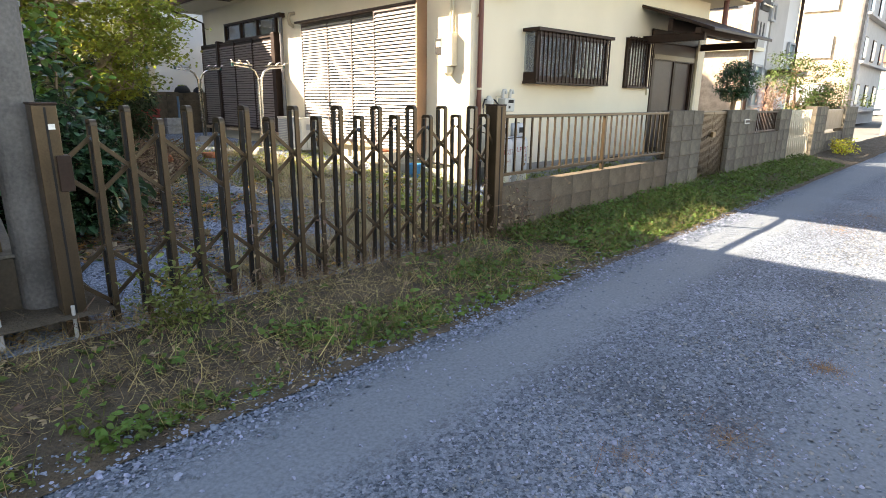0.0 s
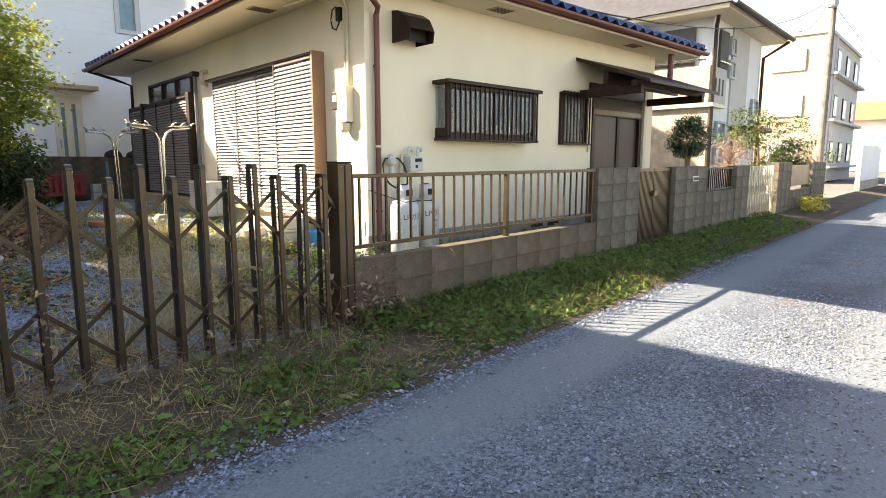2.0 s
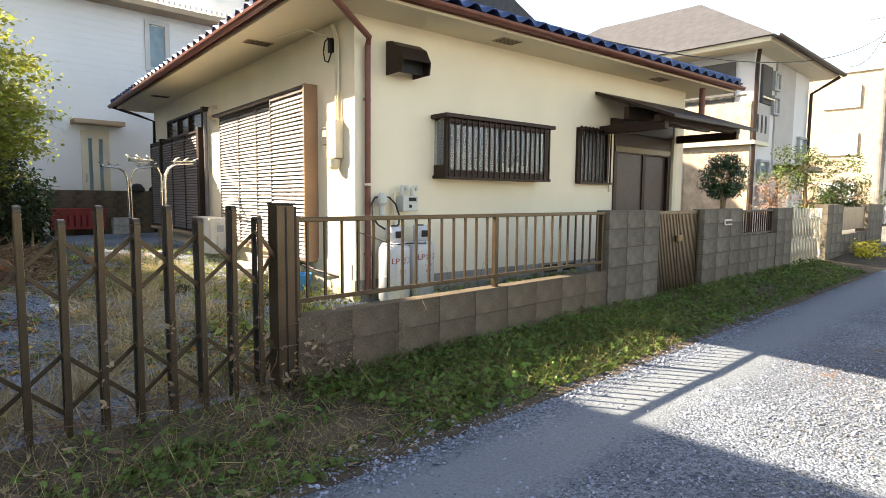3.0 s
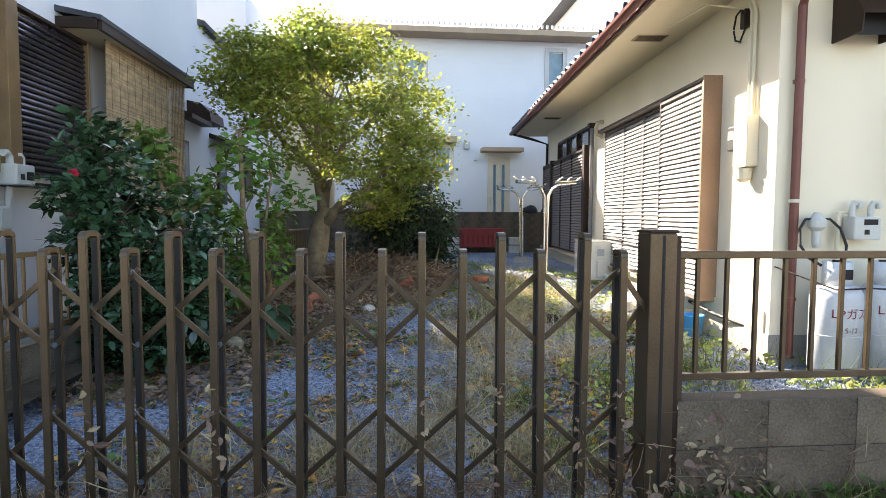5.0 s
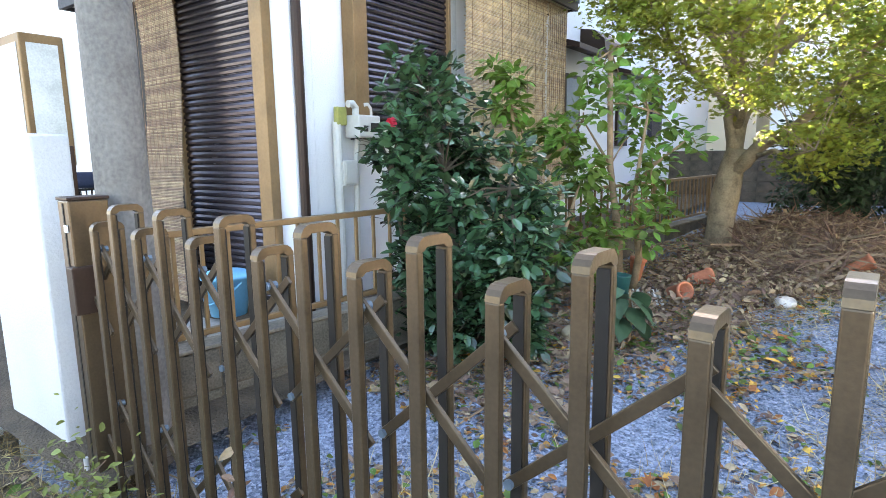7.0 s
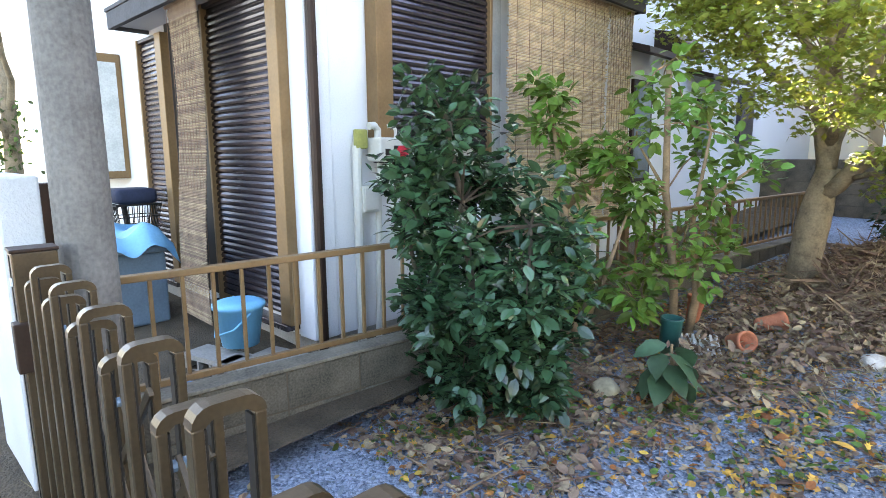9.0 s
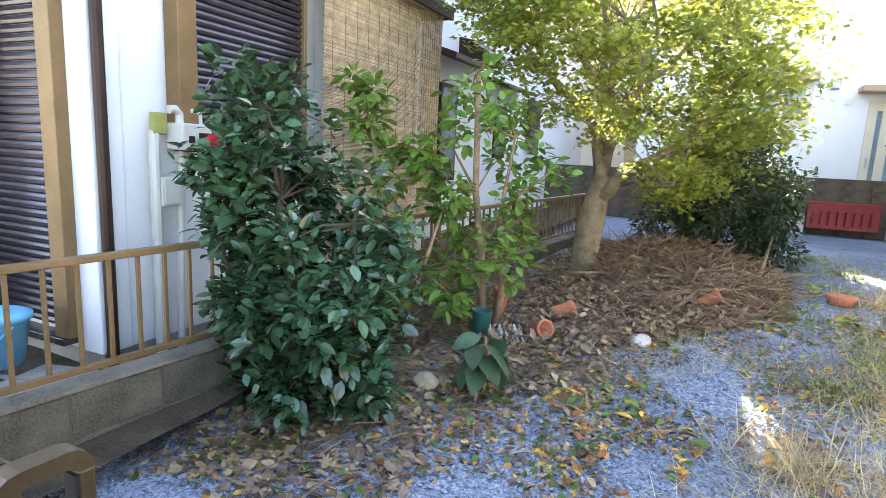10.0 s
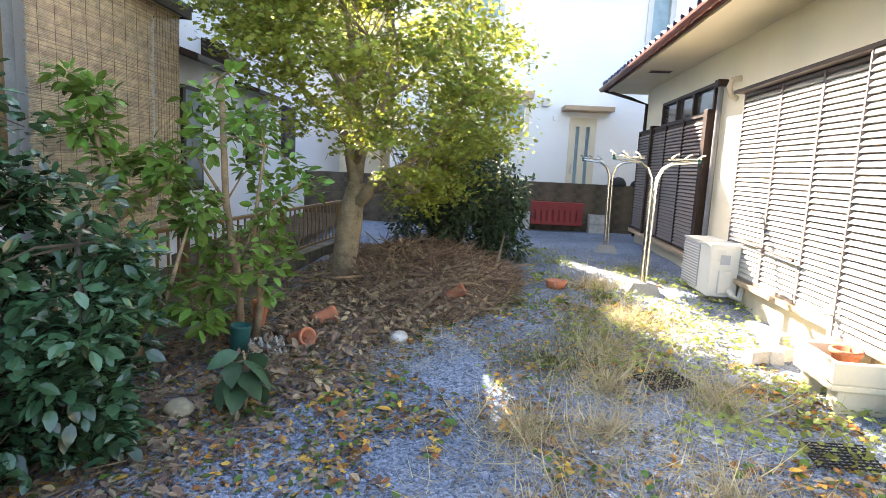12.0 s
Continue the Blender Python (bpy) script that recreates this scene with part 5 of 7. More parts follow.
def ivy():
    x, y = rnd.uniform(4.9, 7.3), rnd.uniform(6.3, 10.8)
    wall = 6.74 + (y - 6.25) * 0.0787
    if x > wall - 0.08:
        return None
    d = noise.noise((x * 1.2, y * 1.2, 12)) + 0.35 - abs(y - 8.4) * 0.14 - max(0, 6.2 - x) * 0.35
    return (x, y, rnd.uniform(0, 0.05)) if d > 0 else None


M_IVY = mat("ground_ivy_leaf", (0.28, 0.32, 0.08), 0.5, var=0.4, scale=2, bump=0, island=0.4, trans=0.3)
strewn("ground_ivy", [OVALW, STAR], 2300, ivy, 0.040, M_IVY, "yellow-green ground cover along the bungalow", "ground cover", 0.03, 0.4)


def front_garden():
    x, y = rnd.uniform(5.05, 12.8), rnd.uniform(4.4, 6.2)
    if y > 6.15 - (x - 6.74) * 0.0787 or noise.noise((x * 2, y * 2, 4)) < -0.25:
        return None
    return x, y, rnd.uniform(0, 0.06)


strewn("front_weeds", [OVALW, STAR], 4200, front_garden, 0.045, M_IVY, "sunlit green weeds behind the railing", "weeds", 0.03, 0.5)
strewn("front_grass", BLADES, 1500, front_garden, 0.16, M_GREENG, "grass tufts behind the railing", "grass", 0.0, 0.3)


def tuft_field(centres, spread):
    def f():
        cx, cy, s = centres[rnd.randrange(len(centres))]
        a, r = rnd.uniform(0, 6.283), abs(rnd.gauss(0, 0.5)) * spread * s
        return cx + math.cos(a) * r, cy + math.sin(a) * r
    return f


tufts = [(4.25, 5.35, 1), (4.6, 6.0, 1), (4.9, 6.9, 1.2), (5.3, 6.3, 1.1), (4.45, 6.8, 0.9), (5.2, 8.1, 1.3), (4.0, 4.9, 0.8), (5.7, 7.3, 1), (3.6, 4.75, 0.9), (4.5, 4.7, 1.1), (2.9, 4.7, 1.0), (5.05, 7.5, 1.0), (5.6, 8.9, 1.2), (5.6, 10.2, 1.0)]
strewn("dry_tufts", BLADES, 9000, tuft_field(tufts, 0.5), 0.14, M_STRAWP, "bleached dry grass tufts in the yard", "grass", 0.0, 0.7)
greens = [(4.75, 7.85, 1), (5.05, 8.4, 1.3), (5.6, 9.8, 1.4), (4.7, 9.4, 1.2), (5.4, 11.6, 1.5), (6.5, 6.6, 1.2), (6.0, 6.0, 1.0), (4.6, 5.4, 1.0), (4.75, 4.7, 0.8), (6.3, 11.2, 1.0), (5.2, 12.5, 1.4)]
strewn("green_tufts", BLADES, 3000, tuft_field(greens, 0.5), 0.11, M_GREENG, "green grass tufts in the yard", "grass", 0.0, 0.5)
strewn("clover_patches", [OVALW], 1500, tuft_field(greens, 0.6), 0.036, M_IVY, "pale green clover patches in the yard", "weeds", 0.03, 0.4)


def verge_green():
    x, y = rnd.uniform(0.6, 16.0), rnd.uniform(3.38, 4.24)
    if x > 9 and rnd.random() < 0.4:
        return None
    wall = max(0.0, min(1.0, (x - 3.6) / 1.6))
    if x < 4.95 and y > 3.88 + 0.12 * noise.noise((x * 3, y, 2)) and rnd.random() < 0.85:
        return None
    d = noise.noise((x * 1.1, y * 2.0, 8)) + 0.5 * noise.noise((x * 4, y * 4, 3)) + wall * 0.6 * (0.35 + (y - 3.4)) - 0.12
    return (x, y, rnd.uniform(0.0, 0.02 + 0.10 * wall * (y - 3.38))) if d > rnd.uniform(-0.45, 0.3) else None


def verge_dry():
    x, y = rnd.uniform(0.4, 9.0), rnd.uniform(3.36, 4.55)
    w = max(0.0, min(1.0, (x - 3.8) / 1.4))
    if rnd.random() < w * 0.35 or noise.noise((x * 1.6, y * 1.6, 15)) < -0.5:
        return None
    return x, y


def yard_straw():
    x, y = rnd.uniform(3.4, 6.3), rnd.uniform(4.6, 9.5)
    return (x, y) if noise.noise((x * 0.8, y * 0.8, 41)) + 0.4 * noise.noise((x * 3, y * 3, 9)) > 0.02 else None


strewn("yard_straw", BLADES, 5500, yard_straw, 0.10, M_STRAWP, "flattened straw lying on the gravel", "grass", 0.006, 1.2)
strewn("verge_weeds", [OVALW, STAR, OVAL], 21000, verge_green, 0.036, M_WEED, "green weeds growing thickly along the foot of the wall", "weeds", 0.012, 0.5)
strewn("verge_grass", BLADES, 9000, verge_green, 0.085, M_GREENG, "green grass on the verge", "grass", 0.0, 0.5)
strewn("verge_straw", BLADES, 22000, verge_dry, 0.08, M_DRYG, "dry straw lying on the verge", "grass", 0.004, 1.1)
strewn("verge_litter", [OVAL, STAR], 1500, verge_dry, 0.04, M_LITTER, "dead leaves on the verge", "leaf litter", 0.008, 0.3)


def gate_foot():
    x = rnd.uniform(1.7, 5.6)
    return x, rnd.gauss(4.33, 0.07), rnd.uniform(0, 0.05)


strewn("gate_vines", [stick, bent], 700, gate_foot, 0.16, M_TWIG, "dry vine stems tangled at the foot of the gate", "vines", 0.03, 0.8)
gw = [(2.05, 4.18, 1), (2.3, 4.2, 1), (2.15, 4.2, 1)]
strewn("gate_weed", [OVAL], 1100, lambda: (2.15 + rnd.gauss(0, 0.11), 4.17 + rnd.gauss(0, 0.06), abs(rnd.gauss(0, 0.16))), 0.026, M_GREENG, "bushy pale green weed at the foot of the gate", "weeds", 0.02, 0.6)
strewn("post_creeper", [OVAL], 260, lambda: (5.0 + rnd.gauss(0.12, 0.14), 4.2 + rnd.gauss(-0.02, 0.04), abs(rnd.gauss(0, 0.22))), 0.034, M_LITTER, "withered creeper beside the gate post", "vines", 0.02, 0.8)
strewn("wall_creeper", [stick, bent], 90, lambda: (5.3 + rnd.gauss(0, 0.3), 4.18 + rnd.gauss(0, 0.03), abs(rnd.gauss(0, 0.18))), 0.17, M_TWIG, "dry stems leaning on the block wall", "vines", 0.02, 0.9)
for gx in (3.19, 3.985, 4.30, 4.62, 4.78, 2.71):
    g0 = gx
    strewn("picket_vine", [OVAL, bent], 70, lambda: (g0 + rnd.gauss(0, 0.012), GY - 0.052 * (g0 - 3.35) + rnd.uniform(-0.02, 0.03), rnd.uniform(0.05, 0.55)), 0.035, M_LITTER, "withered vine twined round a gate upright", "vines", 0.0, 0.9)


def pebble(seed):
    r = random.Random(seed)
    v = np.array([(1, 0, 0), (-1, 0, 0), (0, 1, 0), (0, -1, 0), (0, 0, 1), (0, 0, -1), (0.6, 0.6, 0.5), (-0.6, 0.55, 0.5), (-0.55, -0.6, 0.5), (0.6, -0.55, 0.5)], dtype=float)
    v *= np.array([[r.uniform(0.75, 1.25)] for _ in v])
    v[:, 2] *= 0.65
    f = [(0, 6, 9), (6, 2, 7), (7, 1, 8), (8, 3, 9), (4, 6, 7), (4, 7, 8), (4, 8, 9), (4, 9, 6), (0, 2, 6), (2, 1, 7), (1, 3, 8), (3, 0, 9)]
    return v * 0.5, f


PEB = [pebble(k) for k in range(8)]
M_STONE = mat("gravel_stone", (0.19, 0.225, 0.28), 0.85, var=0.3, scale=20, bump=0, island=0.5)
M_STONEP = mat("pale_pebble", (0.20, 0.21, 0.21), 0.85, var=0.3, scale=20, bump=0, island=0.35)


def yard_any():
    x, y = rnd.uniform(1.7, 6.9), rnd.uniform(4.3, 12.5)
    if y > 8.5 and rnd.random() < 0.5:
        return None
    return (x, y) if x > yard_left(y) + 0.12 else None


strewn("yard_gravel", PEB, 17000, yard_any, 0.017, M_STONE, "crushed blue-grey stone scattered over the yard", "gravel", 0.003, 0.5)


def lane_any():
    x, y = rnd.uniform(0.6, 9.0), rnd.uniform(0.0, 3.5)
    if abs(y - 2.85) < 0.26 and rnd.random() < 0.85:
        return None
    if abs(y - 1.05) < 0.3 and rnd.random() < 0.8:
        return None
    return x, y


strewn("lane_gravel", PEB, 20000, lane_any, 0.0125, M_STONE, "loose blue-grey gravel on the lane", "gravel", 0.002, 0.5)


def lane_mid():
    x, y = rnd.uniform(1.8, 8.5), rnd.gauss(1.75, 0.5)
    return (x, y) if noise.noise((x * 1.5, y * 1.5, 6)) > -0.1 and y < 2.5 else None


strewn("lane_pebbles", PEB, 4200, lane_mid, 0.012, M_STONEP, "rounded pale pebbles along the crown of the lane", "gravel", 0.003, 0.5)
strewn("lane_edge_gravel", PEB, 6500, lambda: (rnd.uniform(0.6, 11), rnd.gauss(3.34, 0.10)), 0.015, M_STONE, "loose stones along the edge of the lane", "gravel", 0.004, 0.5)
M_RUSTG = mat("rusty_moss", (0.27, 0.15, 0.07), 0.9, var=0.4, scale=5, bump=0, island=0.4)
strewn("lane_moss", BLADES, 3200, tuft_field([(3.3, 1.75, 0.8), (2.9, 2.0, 0.7), (4.3, 1.6, 0.5), (8.3, 2.2, 1.6), (9.5, 2.1, 2.2), (11, 2.0, 2.0)], 0.35), 0.03, M_RUSTG, "rusty dry tufts in the gravel of the lane", "grass", 0.0, 0.8)
# ---- things in the yard ----
M_STEEL = mat("stainless_steel", (0.62, 0.60, 0.55), 0.25, 1.0, var=0.15, scale=8, bump=0.02)
M_ACW = mat("air_conditioner_white", (0.58, 0.575, 0.53), 0.5, var=0.07, scale=3, bump=0.03)
M_GREYP = mat("grey_plastic", (0.33, 0.35, 0.37), 0.6, var=0.15, scale=5, bump=0.03)
M_TERRA = mat("terracotta", (0.42, 0.15, 0.08), 0.85, var=0.3, scale=9, fine=60, bump=0.2)
M_CYL = mat("grey_painted_steel", (0.50, 0.52, 0.53), 0.45, var=0.12, scale=4, bump=0.05)
M_RED = mat("red_paint", (0.30, 0.045, 0.04), 0.6, var=0.2, bump=0)
M_BLUE = mat("blue_plastic", (0.05, 0.30, 0.62), 0.4, var=0.12, bump=0.02)
M_SKYB = mat("light_blue_plastic", (0.16, 0.48, 0.72), 0.4, var=0.12, bump=0.02)
M_RUBBER = mat("black_rubber", (0.02, 0.02, 0.02), 0.6, var=0.2, bump=0.05)
M_WSTONE = mat("pale_stone", (0.44, 0.42, 0.38), 0.8, var=0.3, scale=12, fine=90, bump=0.3)
M_GREENP = mat("dark_green_plastic", (0.02, 0.09, 0.08), 0.4, var=0.15, bump=0.02)
M_REED = mat("reed_blind", (0.52, 0.40, 0.26), 0.85, var=0.4, scale=14, fine=120, bump=0.3, island=0.25)
M_CASTP = mat("pale_meter_paint", (0.50, 0.50, 0.46), 0.5, var=0.1, bump=0.05)

# laundry poles
lp = thing("laundry_pole", "stainless steel laundry pole with curved arms in a concrete foot", "laundry pole", group="laundry poles")
bm = bmesh.new()
for x0, x1, y0, y1, z0, z1, k in ((-0.19, 0.19, -0.15, 0.15, -0.03, 0.10, 0.62),):
    vs = box(bm, x0, x1, y0, y1, z0, z1)
    for v in vs:
        if v.co.z > 0:
            v.co.x *= k
            v.co.y *= k
part("foot", bm, M_CONC, lp, "concrete foot")
for s in (-1, 1):
    part("tube", tb([(s * 0.022, 0, 0.05), (s * 0.022, 0, 1.10), (s * 0.03, 0, 1.22), (s * 0.08, 0, 1.33), (s * 0.17, 0, 1.39), (s * 0.42, 0, 1.42)], 0.019, 10), M_STEEL, lp)
    part("hook_bar", tb([(s * 0.12, -0.0, 1.43), (s * 0.46, 0, 1.455)], 0.012, 8), M_STEEL, lp)
    for k in range(3):
        x = s * (0.16 + 0.13 * k)
        part("hook", tb([(x, 0, 1.44), (x + s * 0.03, -0.03, 1.475), (x + s * 0.06, -0.05, 1.49)], 0.010, 6), M_STEEL, lp)
    part("end_cap", tb([(s * 0.42, 0, 1.42), (s * 0.45, 0, 1.422)], 0.021, 8), M_GREENP, lp)
lp.matrix_basis = pose(6.10, 10.15, 0.38, 0, 0.5, -6)
copy_thing(lp, pose(6.42, 13.0, 0.42, 0, -1.0, -12))

# air conditioner
ac = thing("air_conditioner", "cream outdoor air conditioner unit beside the shutters", "air conditioner", pose(6.67, 9.86, 0.36, 0, 0, 86.5))
part("body", bx(0.0, 0.82, -0.30, 0.0, 0.06, 0.60, 0.012), M_ACW, ac)
part("top_lid", bx(-0.008, 0.828, -0.308, 0.012, 0.585, 0.612, 0.006), M_ACW, ac)
gr = part("grille", bx(0.30, 0.80, 0.0, 0.008, 0.10, 0.57), M_GREYP, ac, "grey fan grille")
for k in range(15):
    part("grille_rib", bx(0.31, 0.79, 0.008, 0.016, 0.115 + k * 0.03, 0.123 + k * 0.03), M_ACW, gr)
part("side_vent", bx(-0.006, -0.0005, -0.20, -0.10, 0.40, 0.50), M_GREYP, ac)
part("valve_cover", bx(-0.04, -0.0, -0.22, -0.09, 0.10, 0.34, 0.012), M_ACW, ac)
part("label_plate", bx(-0.0035, -0.0008, -0.15, -0.07, 0.43, 0.55), M_CASTP, ac)
for x in (0.08, 0.70):
    part("foot", bx(x, x + 0.06, -0.33, 0.03, 0.0, 0.06, 0.006), M_CONC, ac)
part("hose", tb([(-0.03, -0.20, 0.14), (-0.10, -0.22, 0.10), (-0.11, -0.28, 0.06), (-0.05, -0.33, 0.2)], 0.03, 8), M_CASTP, ac)

# sink with tap
sink = thing("garden_sink", "cast stone garden sink with a pot in it", "sink", pose(6.33, 7.30, 0.24, 0, 0, -6))
b = pierced(0, 0, 0, 0, 0, 0, []) if False else bmesh.new()
box(b, 0.0, 0.62, 0.0, 0.50, 0.16, 0.20, None, 0.008)
part("basin_floor", b, M_CREAMTRIM, sink)
for q in ((0.0, 0.62, 0.0, 0.045), (0.0, 0.62, 0.455, 0.50)):
    part("basin_side", bx(*q, 0.20, 0.34, 0.01), M_CREAMTRIM, sink)
for q in ((0.0, 0.045, 0.046, 0.454), (0.575, 0.62, 0.046, 0.454)):
    part("basin_side", bx(*q, 0.20, 0.34, 0.01), M_CREAMTRIM, sink)
part("pedestal", bx(0.05, 0.57, 0.02, 0.14, 0.0, 0.16, 0.01), M_CREAMTRIM, sink)
part("pedestal", bx(0.05, 0.57, 0.36, 0.48, 0.0, 0.16, 0.01), M_CREAMTRIM, sink)
pot = thing("flower_pot", "terracotta flower pot in the sink", "flower pot", pose(6.56, 7.55, 0.445))
part("pot_body", lathe([(0.06, 0.0), (0.085, 0.12), (0.095, 0.125), (0.095, 0.15), (0.075, 0.15), (0.05, 0.02)], 18), M_TERRA, pot, smooth=True)
tap = thing("garden_tap", "brass tap on a speckled stone post", "tap", pose(6.78, 7.95, 0.28))
part("post", bx(-0.06, 0.06, -0.06, 0.06, 0, 0.52, 0.008), mat("speckled_stone", (0.38, 0.38, 0.36), 0.8, var=0.6, scale=40, fine=160, bump=0.5), tap)
part("spout", tb([(-0.06, 0, 0.44), (-0.14, 0, 0.44), (-0.17, 0, 0.41)], 0.012, 8), M_STEEL, tap)
part("tap_handle", tb([(-0.11, -0.03, 0.48), (-0.11, 0.03, 0.48)], 0.008, 6), M_STEEL, tap)
for k, (x, y, w, d, rz) in enumerate(((6.55, 8.35, 0.5, 0.10, 70), (6.72, 8.75, 0.45, 0.10, 100), (6.45, 8.2, 0.4, 0.09, 20))):
    st = thing("edging_stone", "pale stone edging block on the ground", "edging stone", pose(x, y, gz(x, y), 0, 0, rz), group="edging stones")
    part("slab", bx(-w / 2, w / 2, -d / 2, d / 2, -0.02, 0.09, 0.012), M_WSTONE, st)
ball = thing("blue_bucket", "small blue plastic bucket beside the bungalow", "bucket", pose(6.62, 7.02, 0.24, 0, 0, 0))
part("pail", lathe([(0.08, 0.0), (0.105, 0.18), (0.112, 0.19), (0.10, 0.19), (0.075, 0.01)], 18), M_BLUE, ball, smooth=True)
hose = part("garden_pipe", tb([(6.75, 6.45, 0.44), (6.70, 6.8, 0.47), (6.72, 7.3, 0.52), (6.85, 7.75, 0.60)], 0.016, 6), M_RUBBER)
tagged(hose, "dark pipe running along the foot of the wall", "pipe")

# pots, stones and bits on the bed
for x, y, rz, ry in ((2.60, 8.06, 30, 8), (2.96, 8.25, 40, 80), (2.93, 7.82, -40, 72), (3.98, 9.12, 10, 60)):
    p = thing("clay_pot", "old terracotta pot lying among dead leaves", "flower pot", pose(x, y, gz(x, y) + 0.10, 0, ry, rz), group="clay pots")
    part("pot_body", lathe([(0.035, 0.0), (0.045, 0.02), (0.058, 0.16), (0.066, 0.165), (0.066, 0.19), (0.052, 0.19), (0.035, 0.03)], 16), M_TERRA, p, smooth=True)
p = thing("clay_saucer", "terracotta pot base on the gravel", "flower pot", pose(5.16, 10.15, gz(5, 10.15)))
part("pot_body", lathe([(0.10, 0.0), (0.12, 0.08), (0.10, 0.085), (0.06, 0.08)], 16), M_TERRA, p, smooth=True)
gp = thing("green_pot", "dark green plastic pot beside the bed", "flower pot", pose(2.62, 7.62, gz(2.6, 7.6), 0, 4, 0))
part("pot_body", lathe([(0.055, 0.0), (0.07, 0.24), (0.075, 0.25), (0.06, 0.25), (0.05, 0.02)], 16), M_GREENP, gp, smooth=True)
wp = thing("planter_tray", "white slotted plastic tray among dead leaves", "tray", pose(2.74, 7.74, gz(2.7, 7.7) + 0.03, 25, 0, 30))
part("tray_base", bx(-0.15, 0.15, -0.09, 0.09, 0, 0.01), M_ACW, wp)
for k in range(9):
    part("tray_rib", bx(-0.15 + k * 0.0355, -0.135 + k * 0.0355, -0.09, 0.09, 0.01, 0.05), M_ACW, wp)


def boulder(x, y, s, material, label):
    bm = bmesh.new()
    bmesh.ops.create_icosphere(bm, subdivisions=3, radius=1)
    for v in bm.verts:
        v.co *= 1 + 0.18 * noise.noise(v.co * 1.6 + Vector((x, y, 0)))
        v.co.z *= 0.72
        v.co *= s
    o = part("stone", bm, material, smooth=True)
    o.matrix_basis = pose(x, y, gz(x, y) + s * 0.45, 0, 0, rnd.uniform(0, 360))
    tagged(o, label, "stone")


boulder(3.64, 8.15, 0.075, M_WSTONE, "round pale stone on the gravel")
boulder(2.60, 6.84, 0.075, mat("tan_stone", (0.36, 0.30, 0.19), 0.8, var=0.3, scale=8), "rounded tan stone at the foot of the shrub")
boulder(5.92, 7.62, 0.065, M_CONC, "dark stone on the sunlit gravel")
boulder(5.74, 10.42, 0.06, M_CONC, "grey stone near the laundry pole")
for x, y, rz in ((5.46, 7.62, 20), (6.05, 6.75, -10)):
    m_ = thing("mesh_mat", "black plastic mesh mat lying on the gravel", "mat", pose(x, y, gz(x, y) + 0.02, 3, -4, rz), group="mesh mats")
    bm = bmesh.new()
    for k in range(11):
        box(bm, -0.15 + k * 0.03, -0.143 + k * 0.03, -0.12, 0.12, 0, 0.008)
    for k in range(9):
        box(bm, -0.15, 0.157, -0.12 + k * 0.03, -0.113 + k * 0.03, 0.008, 0.014)
    part("mesh", bm, M_RUBBER, m_)
br = part("fallen_branch", tb([(4.27, 8.95, 0.34), (4.35, 9.3, 0.42), (4.5, 10.2, 0.55), (4.65, 11.3, 0.72), (4.8, 12.4, 0.95)], [0.02, 0.022, 0.018, 0.013, 0.006], 8), M_BARK)
tagged(br, "grey dead branch leaning on the brush heap", "branch")
bar = part("drying_bar", tb([HM @ Vector(q) for q in ((-0.12, 3.88, 1.06), (-0.12, 2.55, 0.99))], 0.012, 8), M_BROWN)
tagged(bar, "thin dark bar fixed across the shutters", "bar")

# gas cylinders, regulator and meter on the front wall
def cylinder(u, v, h, r, label, marks):
    t = thing("gas_cylinder", label, "gas cylinder", HM @ pose(u, v, gz(7, 6.0) - 0.01), group="gas cylinders")
    part("bottle", lathe([(r * 0.86, 0.0), (r * 0.9, 0.03), (r * 0.9, 0.05), (r, 0.06), (r, h - 0.10), (r * 0.97, h - 0.06), (r * 0.80, h - 0.015), (r * 0.4, h)], 28), M_CYL, t, smooth=True)
    part("seam", lathe([(r + 0.001, h * 0.46), (r + 0.003, h * 0.46 + 0.004), (r + 0.001, h * 0.46 + 0.008)], 28), M_CYL, t)
    part("neck_guard", lathe([(r * 0.56, h - 0.01), (r * 0.56, h + 0.16), (r * 0.54, h + 0.16), (r * 0.54, h - 0.01)], 20), M_CYL, t, smooth=True)
    part("guard_slot", bx(-0.045, 0.045, -r * 0.565, -r * 0.55, h + 0.04, h + 0.11, 0.004), M_BLACK, t)
    part("valve", lathe([(0.02, h), (0.02, h + 0.12), (0.035, h + 0.13), (0.035, h + 0.17)], 10), M_BROWN, t)
    for txt, z, s in marks:
        c = bpy.data.curves.new("lettering", "FONT")
        c.body, c.size, c.align_x = txt, s, "CENTER"
        c.extrude = 0.001
        o = new("lettering", c)
        me = bpy.data.meshes.new_from_object(o.evaluated_get(bpy.context.evaluated_depsgraph_get()))
        bpy.data.objects.remove(o)
        for vtx in me.vertices:
            a = vtx.co.x / (r + 0.002)
            vtx.co = ((r + 0.002) * math.sin(a), -(r + 0.002) * math.cos(a), z + vtx.co.y)
        me.materials.append(M_RED)
        w = new("lettering", me)
        w.parent = t
    return t


cylinder(0.31, -0.27, 0.66, 0.165, "grey gas cylinder with red lettering on the wall side", [("LPガス", 0.44, 0.085), ("5-12", 0.34, 0.05)])
cylinder(0.67, -0.24, 0.66, 0.150, "grey gas cylinder with red letters standing on grass", [("LPガス", 0.46, 0.085), ("L-180", 0.39, 0.04), ("6-8", 0.33, 0.05)])
ch = part("chain", tb([HM @ Vector(q) for q in ((0.02, -0.01, 0.95), (0.2, -0.42, 0.83), (0.45, -0.42, 0.84), (0.62, -0.40, 0.83), (0.85, -0.05, 0.88))], 0.006, 6), M_BROWN)
tagged(ch, "thin chain holding the gas cylinders to the wall", "chain")
